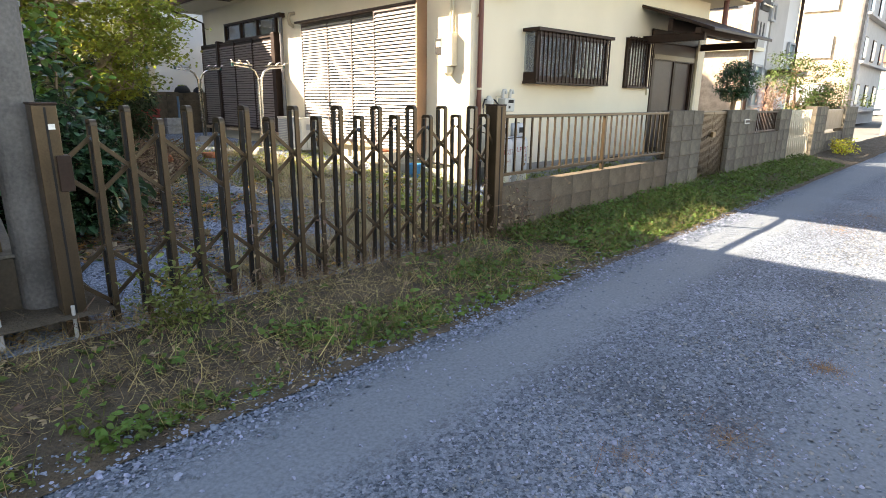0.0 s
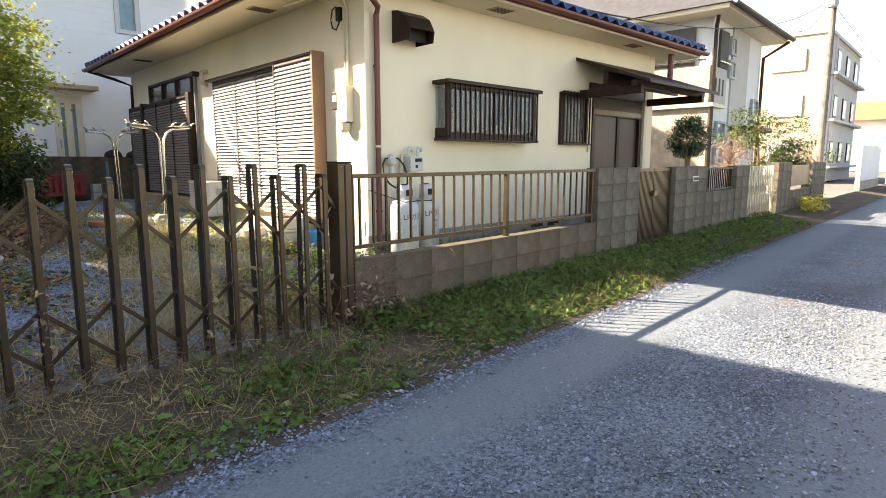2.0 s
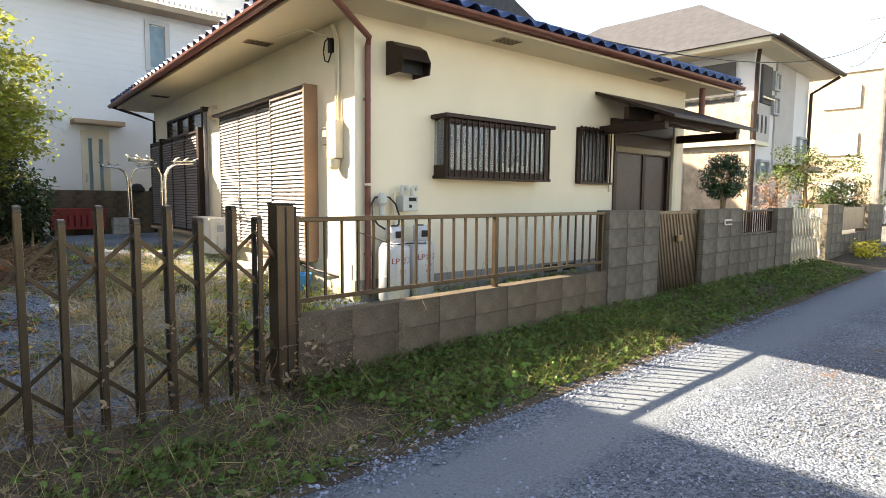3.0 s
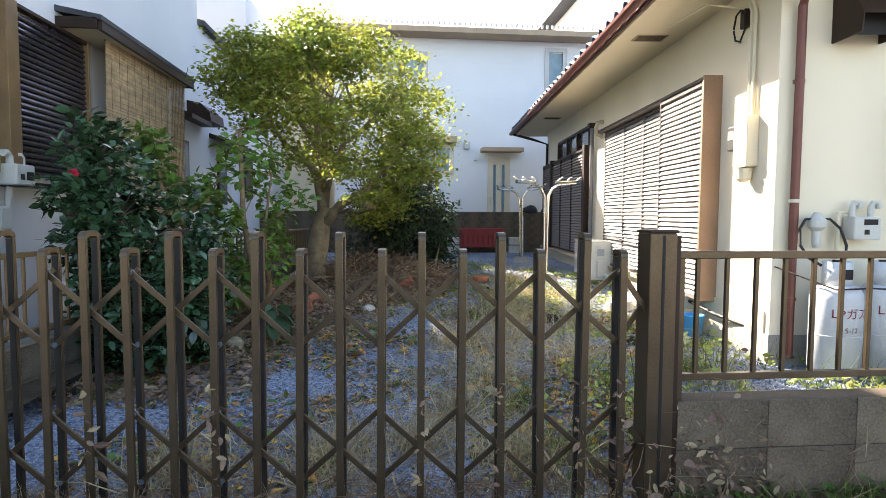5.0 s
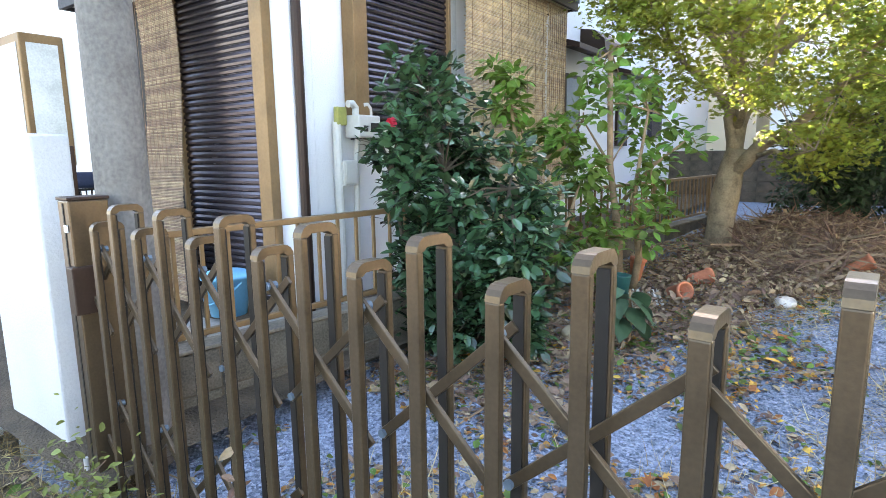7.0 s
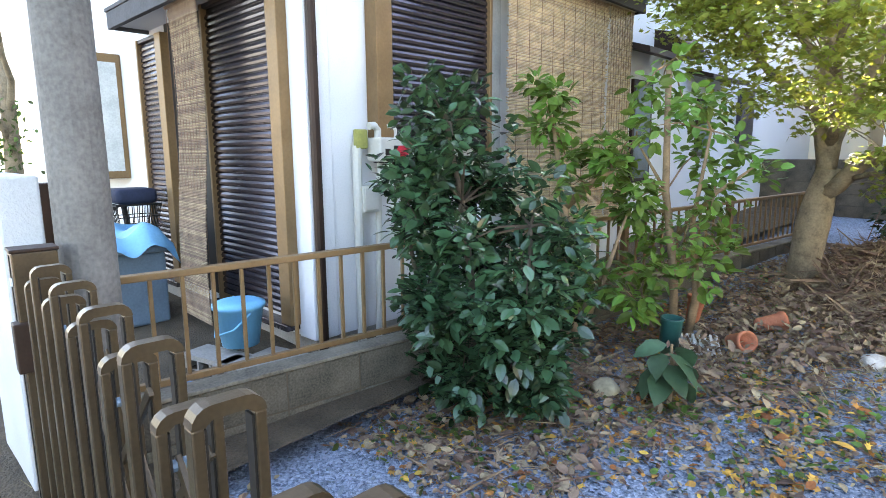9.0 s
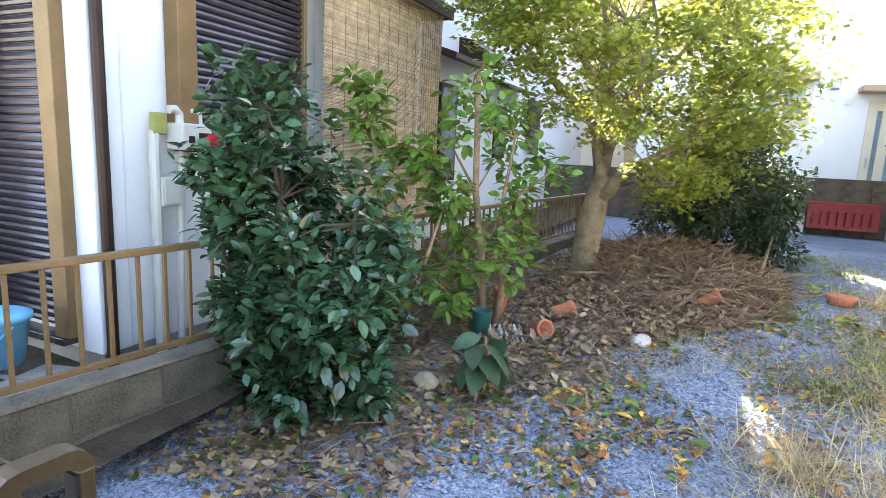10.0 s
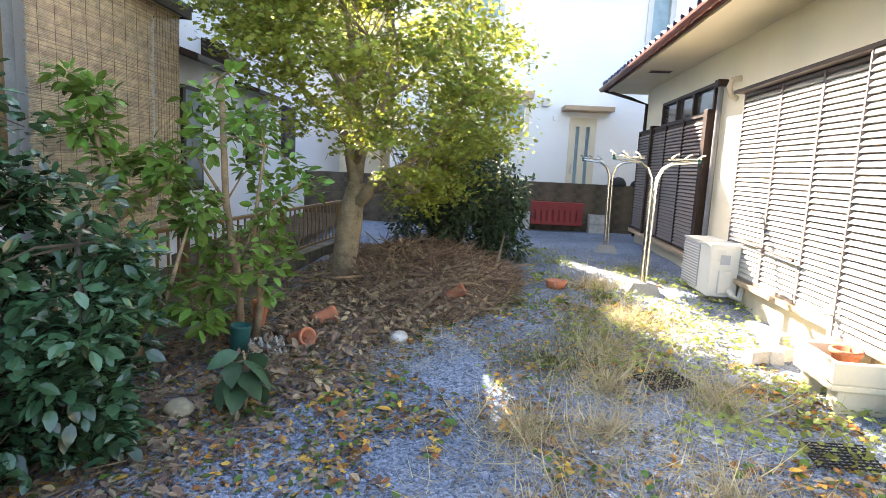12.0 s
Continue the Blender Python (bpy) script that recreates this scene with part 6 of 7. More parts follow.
gm = thing("gas_meter", "pale grey gas meter with pipes on the front wall", "gas meter", HM)
part("meter_case", bx(0.50, 0.70, -0.16, -0.03, 1.16, 1.33, 0.012), M_CASTP, gm)
part("meter_window", bx(0.57, 0.67, -0.164, -0.160, 1.27, 1.31), M_BLACK, gm)
part("meter_tag", bx(0.575, 0.61, -0.164, -0.160, 1.20, 1.235), M_BLACK, gm)
for u in (0.52, 0.66):
    part("meter_elbow", tb([(u, -0.10, 1.33), (u, -0.10, 1.40), (u + 0.015, -0.10, 1.43), (u + 0.05, -0.10, 1.43), (u + 0.06, -0.10, 1.39)], 0.022, 10), M_CASTP, gm)
part("supply_pipe", tb([(0.52, -0.08, 1.36), (0.45, -0.06, 1.36), (0.45, -0.05, 0.35)], 0.016, 8), M_CREAMTRIM, gm)
rg = part("regulator", lathe([(0.02, 1.10), (0.03, 1.13), (0.03, 1.22), (0.06, 1.25), (0.065, 1.30), (0.04, 1.33), (0.02, 1.36)], 14), M_CASTP, gm, at=pose(0.27, -0.09, 0))
for s in (-1, 1):
    part("rubber_hose", tb([(0.27, -0.09, 1.31), (0.27 + s * 0.09, -0.1, 1.31), (0.27 + s * 0.15, -0.13, 1.24), (0.27 + s * 0.17, -0.17, 1.12), (0.27 + s * 0.13, -0.22, 1.03), (0.27 + s * 0.06, -0.25, 0.98)], 0.010, 8), M_RUBBER, gm)

# gas meter, pipes and blinds on the white house
lm = thing("wall_gas_meter", "white gas meter on the wall of the white house", "gas meter")
part("meter_case", on_left(bx(6.36, 6.57, 0.03, 0.17, 1.52, 1.67, 0.012)), M_CASTP, lm)
part("meter_window", on_left(bx(6.47, 6.55, 0.17, 0.174, 1.56, 1.62)), M_BLACK, lm)
part("meter_window", on_left(bx(6.40, 6.44, 0.17, 0.174, 1.56, 1.60)), M_BLACK, lm)
for v in (6.40, 6.53):
    part("meter_elbow", tb([(LX + 0.10, v, 1.67), (LX + 0.10, v, 1.72), (LX + 0.10, v - 0.03, 1.745), (LX + 0.10, v - 0.07, 1.74)], 0.024, 10), M_CASTP, lm)
part("valve_lever", on_left(bx(6.24, 6.33, 0.05, 0.09, 1.60, 1.72, 0.01)), mat("olive_plastic", (0.28, 0.28, 0.08), 0.5, bump=0), lm, "olive valve cover")
part("riser", tb([(LX + 0.06, 6.26, 1.62), (LX + 0.06, 6.26, 0.30)], 0.030, 10), M_CASTP, lm)
part("riser", tb([(LX + 0.06, 6.45, 1.52), (LX + 0.06, 6.43, 1.38), (LX + 0.06, 6.40, 0.32)], 0.020, 10), M_CASTP, lm)
part("junction_box", on_left(bx(6.27, 6.40, 0.02, 0.10, 1.20, 1.37, 0.008)), M_CASTP, lm)
part("box_lid", on_left(bx(6.285, 6.385, 0.10, 0.106, 1.215, 1.355, 0.003)), M_CASTP, lm)


# darker copy of the reed colour, with the shade at the door painted in
M_REEDD = mat("shaded_reed", (0.27, 0.195, 0.13), 0.9, var=0.4, scale=14, fine=120, bump=0.3, island=0.3)


def reed_blind(name, label, p0, p1, z0, z1, wob, reed=M_REED):
    """A hanging blind of thin horizontal reeds between the plan points p0 and p1."""
    t = thing(name, label, "blind")
    v, f, n = [], [], 0
    d = Vector((p1[0] - p0[0], p1[1] - p0[1]))
    nrm = Vector((d.y, -d.x)).normalized()
    k = int((z1 - z0) / 0.0105)
    for i in range(k):
        z = z0 + (z1 - z0) * i / k
        s = wob * math.sin(z * 2.3)
        e0, e1 = rnd.uniform(-0.015, 0.015), rnd.uniform(-0.015, 0.015)
        a = (p0[0] + d.x * e0 + nrm.x * s, p0[1] + d.y * e0 + nrm.y * s)
        c = (p1[0] + d.x * e1 + nrm.x * s, p1[1] + d.y * e1 + nrm.y * s)
        r = 0.0048
        for q in (a, c):
            v += [(q[0] + nrm.x * r, q[1] + nrm.y * r, z), (q[0], q[1], z + r), (q[0] - nrm.x * r, q[1] - nrm.y * r, z), (q[0], q[1], z - r)]
        for j in range(4):
            f.append((n + j, n + (j + 1) % 4, n + 4 + (j + 1) % 4, n + 4 + j))
        n += 8
    o = mesh_ob("reeds", v, f, reed)
    o.parent = t
    for k in range(9):
        q = 0.06 + 0.11 * k
        x, y = p0[0] + d.x * q + nrm.x * 0.006, p0[1] + d.y * q + nrm.y * 0.006
        part("string", tb([(x, y, z0), (x, y, z1)], 0.0016, 4), M_TWIG, t)
    part("top_batten", tb([(p0[0], p0[1], z1), (p1[0], p1[1], z1)], 0.012, 6), reed, t)
    return t


reed_blind("reed_blind", "tan reed blind hanging under the small eave", (1.32, 7.58), (1.34, 9.02), 0.75, 2.88, 0.01)
reed_blind("reed_blind", "thin bleached reed blind hanging at the eave end", (1.35, 9.04), (1.35, 9.48), 0.9, 2.88, 0.01)
reed_blind("reed_blind", "brown reed blind hanging loose before the garden door", (-0.26, 5.72), (0.24, 5.70), 0.40, 2.58, 0.035, M_REEDD)

bk = thing("lidded_bucket", "light blue plastic bucket with lid on blocks", "bucket", pose(0.80, 5.60, 0.30))
part("pail", lathe([(0.11, 0.12), (0.145, 0.36), (0.15, 0.36)], 20), M_SKYB, bk, smooth=True)
part("lid", lathe([(0.158, 0.355), (0.158, 0.38), (0.12, 0.395), (0.02, 0.40)], 20), M_SKYB, bk, smooth=True)
part("pail_handle", tb([(-0.15, 0, 0.34), (-0.12, -0.1, 0.25), (0.0, -0.16, 0.2), (0.12, -0.1, 0.25), (0.15, 0, 0.34)], 0.006, 6), M_SKYB, bk)
for x, y, rz in ((0.78, 5.45, 15), (1.10, 5.50, 20), (1.12, 5.72, 15)):
    t = thing("concrete_block", "loose hollow concrete block on the ground", "concrete block", pose(x, y, 0.27, 0, 0, rz), group="concrete blocks")
    part("block_body", pierced(-0.195, 0.195, 0.0, 0.12, -0.095, 0.095, [(-0.155, -0.06, 0.03, 0.09), (-0.045, 0.045, 0.03, 0.09), (0.06, 0.155, 0.03, 0.09)]), M_CONC, t)
bb = thing("storage_bin", "grey-blue plastic storage bin against the house", "bin", pose(-0.75, 5.45, 0.30))
part("bin_body", bx(-0.3, 0.3, -0.2, 0.2, 0, 0.55, 0.02), mat("slate_plastic", (0.12, 0.17, 0.21), 0.5, bump=0.02), bb)
part("bin_lid", bx(-0.32, 0.32, -0.22, 0.22, 0.55, 0.60, 0.015), mat("slate_plastic_lid", (0.16, 0.21, 0.25), 0.5, bump=0.02), bb)
bm = bmesh.new()
bmesh.ops.create_grid(bm, x_segments=26, y_segments=22, size=0.5)
for v in bm.verts:
    x, y = v.co.x * 0.75, v.co.y * 0.55
    z = 0.10 + 0.10 * noise.noise((x * 6, y * 6, 2)) - max(0, abs(x) - 0.26) * 1.2 - max(0, abs(y) - 0.18) * 1.2
    v.co = (x, y, z)
tp = part("blue_tarp", bm, mat("blue_tarp", (0.17, 0.42, 0.62), 0.35, var=0.15, bump=0.1), smooth=True)
tp.matrix_basis = pose(-0.72, 5.44, 0.92)
tagged(tp, "crumpled blue plastic sheet lying on the bin", "tarp")
bc = thing("bicycle_basket", "black wire bicycle basket with a dark bag", "basket", pose(-1.0, 5.05, 0.3))
for k in range(8):
    x = -0.17 + 0.34 * k / 7
    for y in (-0.13, 0.13):
        part("wire", tb([(x * 0.8, y * 0.8, 0.62), (x, y, 0.90)], 0.004, 4), M_RUBBER, bc)
for z, s in ((0.62, 0.8), (0.76, 0.9), (0.90, 1.0)):
    part("hoop", tb([(-0.17 * s, -0.13 * s, z), (0.17 * s, -0.13 * s, z), (0.17 * s, 0.13 * s, z), (-0.17 * s, 0.13 * s, z), (-0.17 * s, -0.13 * s, z)], 0.006, 4), M_RUBBER, bc)
part("bag", bx(-0.15, 0.15, -0.11, 0.11, 0.66, 1.0, 0.05), mat("navy_cloth", (0.02, 0.022, 0.035), 0.8), bc)
part("front_fork", tb([(0, 0.0, 0.0), (0, 0, 0.64)], 0.014, 6), M_GREYP, bc)
part("wheel", tb([(0.0, 0.30 * math.cos(a), 0.02 + 0.30 * math.sin(a)) for a in [2 * math.pi * k / 20 for k in range(21)]], 0.016, 6), M_RUBBER, bc)
gpst = part("gate_post", bx(1.10, 1.20, 4.56, 4.65, 0.0, 1.46, 0.006), M_BROWN)
tagged(gpst, "brown capped gate post behind the white wall", "post")
ds = thing("doormat_board", "flat blue board lying in front of the garden door", "board", pose(1.05, 5.15, 0.275, 0, 0, 20))
part("board", bx(-0.16, 0.16, -0.22, 0.22, 0, 0.02, 0.004), mat("faded_blue", (0.10, 0.17, 0.28), 0.6), ds)

# things at the end of the yard
rp = thing("red_planter", "long red plastic planter box before the far wall", "planter", pose(5.57, 15.82, 0.55))
part("planter_body", pierced(0.0, 1.04, 0.0, 0.44, -0.1, -0.06, [(0.05 + 0.12 * k, 0.09 + 0.12 * k, 0.06, 0.30) for k in range(8)]), M_RED, rp)
part("planter_back", bx(0.0, 1.04, -0.02, 0.12, 0.0, 0.42), mat("dark_red", (0.25, 0.03, 0.03), 0.6), rp)
part("planter_rim", bx(-0.02, 1.06, -0.12, 0.14, 0.42, 0.46, 0.005), M_RED, rp)
st = thing("block_stack", "pale concrete blocks stacked beside the planter", "concrete block", pose(6.75, 15.8, 0.40))
for k in range(2):
    part("block", bx(0.0, 0.34, -0.1, 0.1, 0.2 * k, 0.2 * k + 0.19, 0.008), M_WSTONE, st)
st = thing("block_stack", "pale concrete blocks stacked beside the planter", "concrete block", pose(5.2, 15.8, 0.40))
for k in range(2):
    part("block", bx(0.0, 0.34, -0.1, 0.1, 0.2 * k, 0.2 * k + 0.19, 0.008), M_WSTONE, st)
for x in (5.12, 7.12):
    q = part("standpipe", tb([(x, 15.85, 0.40), (x, 15.85, 1.3)], 0.03, 8), mat("blue_grey_pipe", (0.12, 0.2, 0.27), 0.5))
    tagged(q, "blue-grey drain pipe at the far wall", "pipe")
for x, w, s in ((7.35, 0.4, 0.18), (7.75, 0.25, 0.14)):
    q = thing("covered_bundle", "black covered bundle on the far wall", "bundle", pose(x, 16.08, 1.405))
    bm = bmesh.new()
    bmesh.ops.create_icosphere(bm, subdivisions=2, radius=1)
    for v in bm.verts:
        v.co = Vector((v.co.x * w / 2, v.co.y * 0.15, max(-0.02, v.co.z * s))) * (1 + 0.15 * noise.noise(v.co * 2))
    part("cover", bm, M_RUBBER, q, smooth=True)

# ---- down the lane ----
M_BRICKT = mat("tan_brick_tile", (0.42, 0.34, 0.25), 0.85, var=0.3, scale=6, fine=40, bump=0.2)
M_BEIGE = mat("beige_panel", (0.55, 0.48, 0.38), 0.8, var=0.1, scale=2)
M_GREYW = mat("grey_panel_wall", (0.42, 0.41, 0.40), 0.8, var=0.1, scale=2)
nb = thing("neighbour_house", "white and grey two-storey house with dark slate roof", "house")
part("wall", bx(19.3, 24.0, 6.6, 15, 0, 5.1), M_WHITE, nb)
part("stair_panel", bx(20.9, 22.5, 6.55, 6.6, 2.3, 5.1), M_GREYW, nb)
part("brick_face", bx(19.24, 19.3, 6.6, 14, 0.0, 2.75), M_BRICKT, nb)
part("ledge", bx(19.1, 20.2, 6.45, 14, 2.75, 2.85), M_CREAMTRIM, nb)
part("balcony_parapet", bx(19.2, 19.3, 6.6, 14, 2.85, 3.85), M_BRICKT, nb)
part("balcony_recess", bx(19.21, 19.29, 7.05, 14, 3.86, 4.9), M_DARKIN, nb)
part("balcony_recess", bx(19.75, 20.45, 6.53, 6.598, 3.86, 4.85), M_DARKIN, nb)
part("balcony_rail", tb([(19.7, 6.48, 4.0), (20.5, 6.48, 4.0)], 0.03, 6), M_STEEL, nb)
part("parapet_panel", bx(19.32, 20.5, 6.56, 6.598, 2.86, 3.85), M_GREYW, nb)
for x in (19.55, 19.85, 20.15):
    part("parapet_slot", bx(x, x + 0.09, 6.545, 6.56, 3.1, 3.55), M_DARKIN, nb)
part("balcony_rail", tb([(19.15, 6.7, 4.0), (19.15, 14, 4.0)], 0.03, 6), M_STEEL, nb)
part("eave", bx(18.5, 24.6, 6.0, 15.5, 5.1, 5.22), M_CREAMTRIM, nb)
bm = bmesh.new()
c = [bm.verts.new(p) for p in ((18.4, 5.9, 5.22), (24.7, 5.9, 5.22), (24.7, 15.6, 5.22), (18.4, 15.6, 5.22), (21.5, 9.0, 7.3), (21.5, 12.5, 7.3))]
for f in ((0, 1, 4), (1, 2, 5, 4), (2, 3, 5), (3, 0, 4, 5), (3, 2, 1, 0)):
    bm.faces.new([c[i] for i in f])
part("roof", bm, M_SLATE, nb, "dark slate hip roof")
part("gutter", gutter([(18.4, 5.85, 5.22), (24.7, 5.85, 5.22)], 0.08), M_BROWN, nb)
part("downpipe", tb([(19.15, 6.45, 5.1), (19.2, 6.5, 4.8), (19.2, 6.5, 0)], 0.05, 6), M_BROWN, nb)
part("downpipe", tb([(24.4, 5.9, 5.1), (23.9, 6.5, 4.6), (23.9, 6.5, 0)], 0.05, 6), M_BROWN, nb)
for x, z in ((20.6, 4.3), (20.6, 3.65), (23.1, 2.75), (23.1, 2.1), (19.8, 1.9), (19.8, 1.2)):
    w = part("window", pierced(x, x + (0.5 if x < 23 and x > 20 else 0.7), z, z + 0.5, 6.50, 6.58, [(x + 0.06, x + (0.44 if x < 23 and x > 20 else 0.64), z + 0.06, z + 0.44)]), M_GREYP, nb)
    part("pane", bx(x + 0.06, x + 0.6 if not 20 < x < 23 else x + 0.44, 6.56, 6.575, z + 0.06, z + 0.44), W_IN, w)
cw = part("window", bx(19.18, 19.24, 8.3, 10.6, 0.5, 2.3), M_SHUT, nb)
part("curtain_pane", bx(19.165, 19.18, 8.4, 10.5, 0.58, 2.22), mat("white_curtain_pane", (0.5, 0.55, 0.55), 0.25, bump=0), cw)
part("porch_hood", bx(21.1, 23.2, 5.9, 6.54, 2.15, 2.3, 0.01), M_BROWN, nb)
part("door", bx(21.4, 22.3, 6.52, 6.595, 0.1, 2.05, 0.01), M_SHUTD, nb)

ap = thing("apartment_block", "three-storey beige tiled apartment block down the lane", "building")
part("wall", bx(45, 57, 8.2, 22, 0, 9.0), M_BRICKT, ap)
part("parapet", bx(44.9, 57.1, 8.1, 22, 9.0, 9.2), M_GREYW, ap)
part("side_panel", bx(45.3, 56.8, 8.12, 8.2, 0.0, 8.6), M_GREYW, ap)
for z in (1.2, 4.1, 6.9):
    for y in (9.4, 13.0, 16.5):
        w = part("window", bx(44.9, 44.995, y, y + 1.9, z, z + 1.3), M_SHUT, ap)
        part("pane", bx(44.88, 44.9, y + 0.1, y + 1.8, z + 0.1, z + 1.2), mat("curtained_pane", (0.55, 0.58, 0.6), 0.2, bump=0), w)
    for x in (47, 50.5, 54):
        w = part("window", bx(x, x + 1.2, 8.06, 8.115, z, z + 1.4), M_BROWN, ap)
        part("pane", bx(x + 0.1, x + 1.1, 8.04, 8.058, z + 0.1, z + 1.3), W_IN, w)
    part("slab_edge", bx(45.2, 57, 7.7, 8.1, z - 0.35, z - 0.2), M_GREYW, ap)
part("drain", tb([(45.4, 7.9, 0), (45.4, 7.9, 8.8)], 0.07, 6), M_GREYP, ap)
fb = thing("far_building", "pale building with red-brown roof at the lane's end", "building")
part("wall", bx(95, 110, 3, 16, 0, 6.5), M_SIDING, fb)
part("roof", prism([(94, 6.5), (111, 6.5), (108, 9), (97, 9)], 2.5, 16.5), M_TERRA, fb)
part("window_band", bx(94.9, 94.99, 4, 15, 3.2, 4.6), mat("green_pane", (0.15, 0.4, 0.28), 0.2, bump=0), fb)
for nm, x0, x1, y0, y1, h, lab, m_ in (("back_house", 10.1, 15.5, 18.2, 24, 8.5, "white sided tall house behind the bungalow", M_SIDING), ("back_house", 15.6, 22.0, 16.2, 22, 8.0, "white rendered house behind the bungalow", M_WHITE), ("back_house", -7.0, 1.9, 19.5, 26, 5.6, "cream house behind the garden", M_STUCCO)):
    t = thing(nm, lab, "house")
    part("wall", bx(x0, x1, y0, y1, 0, h), m_, t)
    part("roof", prism([(x0 - 0.5, h), (x1 + 0.5, h), (x1 + 0.5, h + 0.12), ((x0 + x1) / 2, h + 1.5), (x0 - 0.5, h + 0.12)], y0 - 0.5, y1 + 0.5), M_SLATE, t)
    w = part("window", bx(x0 + 1.0, x0 + 2.4, y0 - 0.06, y0 - 0.001, h - 1.9, h - 0.8), M_BROWN, t)
    part("pane", bx(x0 + 1.1, x0 + 2.3, y0 - 0.075, y0 - 0.061, h - 1.8, h - 0.9), W_IN, w)

fp = thing("street_pole", "tall concrete street pole carrying cables", "pole", pose(36, 6.7, 0))
part("shaft", tb([(0, 0, 0), (0, 0, 11.5)], [0.17, 0.11], 12), M_POLE, fp)
for z in (10.6, 9.6):
    part("cross_arm", bx(-0.06, 0.06, -0.8, 0.8, z, z + 0.1), M_GREYP, fp)
part("transformer", lathe([(0.22, 8.4), (0.25, 8.5), (0.25, 9.1), (0.2, 9.2)], 12), M_GREYP, fp, at=pose(-0.4, 0, 0))


def cable(p0, p1, sag, r=0.012):
    p0, p1 = Vector(p0), Vector(p1)
    o = part("overhead_cable", tb([p0.lerp(p1, k / 14) - Vector((0, 0, sag * 4 * (k / 14) * (1 - k / 14))) for k in range(15)], r, 5), M_RUBBER)
    tagged(o, "thin black overhead cable", "cable", "overhead cables")


cable((36, 6.7, 9.0), (9.3, 5.35, 3.32), 0.8)
cable((36, 6.7, 9.6), (26, 6.0, 5.7), 0.6)
cable((36, 5.95, 10.62), (-10, 5.2, 11.5), 0.6)
cable((36, 7.45, 10.62), (-10, 6.4, 11.5), 0.6)
cable((36, 6.7, 8.6), (70, 5.0, 7.0), 0.6)

# garden plants and walls down the lane
top_l = [(14.0 + 0.27 * math.cos(a) * s, 5.2 + 0.27 * math.sin(a) * s, 1.72 + dz, 0.16) for s, dz in ((0.5, 0.28), (1.0, 0.12), (1.0, -0.1), (0.55, -0.22)) for a in [k * 1.05 for k in range(6)]]
M_LANEG = mat("hedge_leaf", (0.09, 0.13, 0.035), 0.5, var=0.4, bump=0, island=0.5, trans=0.25)
bush("round_tree", "small tree clipped to a dark round crown", [([(14.0, 5.2, 0.1), (14.0, 5.2, 1.1), (13.9, 5.2, 1.45), (13.88, 5.2, 1.75)], [0.04, 0.04, 0.03, 0.01]), ([(14.0, 5.2, 1.1), (14.15, 5.2, 1.5), (14.2, 5.2, 1.75)], [0.035, 0.025, 0.01])], top_l, OVAL, 6000, 0.05, M_CAMEL, M_STEM)
bush("lane_shrub", "loose green shrub with a few pale flowers", [([(19.4, 5.3, 0), (19.4, 5.3, 1.3), (19.2, 5.3, 2.1)], [0.05, 0.04, 0.01]), ([(19.6, 5.3, 0.5), (20.1, 5.3, 1.7)], [0.04, 0.01])], [(19.5 + rnd.gauss(0, 0.55), 5.3 + rnd.gauss(0, 0.4), rnd.uniform(1.0, 2.5), 0.2) for _ in range(44)], OVAL, 5200, 0.065, M_LANEG, M_STEM)
bush("lane_hedge", "dense green hedge bush above the wall", [([(21.4, 5.1, 0), (21.4, 5.1, 1.4)], [0.05, 0.02])], [(21.4 + rnd.gauss(0, 0.6), 5.1 + rnd.gauss(0, 0.3), rnd.uniform(1.0, 1.75), 0.22) for _ in range(30)], OVAL, 4500, 0.065, M_LANEG, M_STEM)
bush("bare_hedge", "pinkish thin-leaved hedge behind the white gate", [([(15.9, 5.0, 0), (15.9, 5.0, 1.2)], [0.04, 0.02])], [(15.8 + rnd.gauss(0, 0.5), 5.0 + rnd.gauss(0, 0.2), rnd.uniform(0.9, 1.65), 0.2) for _ in range(24)], oval(0.25), 1500, 0.06, mat("pinkish_leaf", (0.36, 0.22, 0.16), 0.7, bump=0, island=0.3, trans=0.2), M_STEM)
bush("yellow_flowers", "yellow flowering plant at the foot of the pillar", [([(18.7, 3.9, 0.0), (18.7, 3.9, 0.3)], [0.02, 0.01])], [(18.7 + rnd.gauss(0, 0.4), 3.92 + rnd.gauss(0, 0.12), rnd.uniform(0.12, 0.4), 0.14) for _ in range(14)], OVALW, 900, 0.05, mat("yellow_petal", (0.55, 0.48, 0.05), 0.6, bump=0, island=0.5, trans=0.3), M_STEM)
wg = thing("white_lattice_gate", "weathered pale folding lattice gate by the lane", "gate")
for k in range(12):
    x = 14.65 + 1.95 * k / 11
    part("upright", bx(x - 0.018, x + 0.018, 4.28, 4.31, 0.12, 1.18, 0.004), M_CREAMTRIM, wg)
for z0, z1 in ((0.25, 0.6), (0.65, 1.0)):
    for k in range(11):
        x = 14.65 + 1.95 * k / 11
        part("lattice_bar", tb([(x, 4.30, z0), (x + 0.177, 4.30, z1)], 0.012, 4), M_CREAMTRIM, wg)
        part("lattice_bar", tb([(x, 4.27, z1), (x + 0.177, 4.27, z0)], 0.012, 4), M_CREAMTRIM, wg)
pl3 = wall_thing("wall_lane_pillar", "pale block pillar beside the white gate", 16.75, 18.0, FY0 - 0.02, FY1 + 0.1, -0.05, 1.25)
pl4 = wall_thing("wall_lane_low", "low grey block wall with a bronze panel", 18.0, 20.4, FY0, FY1, -0.05, 0.6)
pan = part("fence_panel", bx(18.05, 20.35, 4.27, 4.31, 0.68, 1.18, 0.01), M_BRONZE)
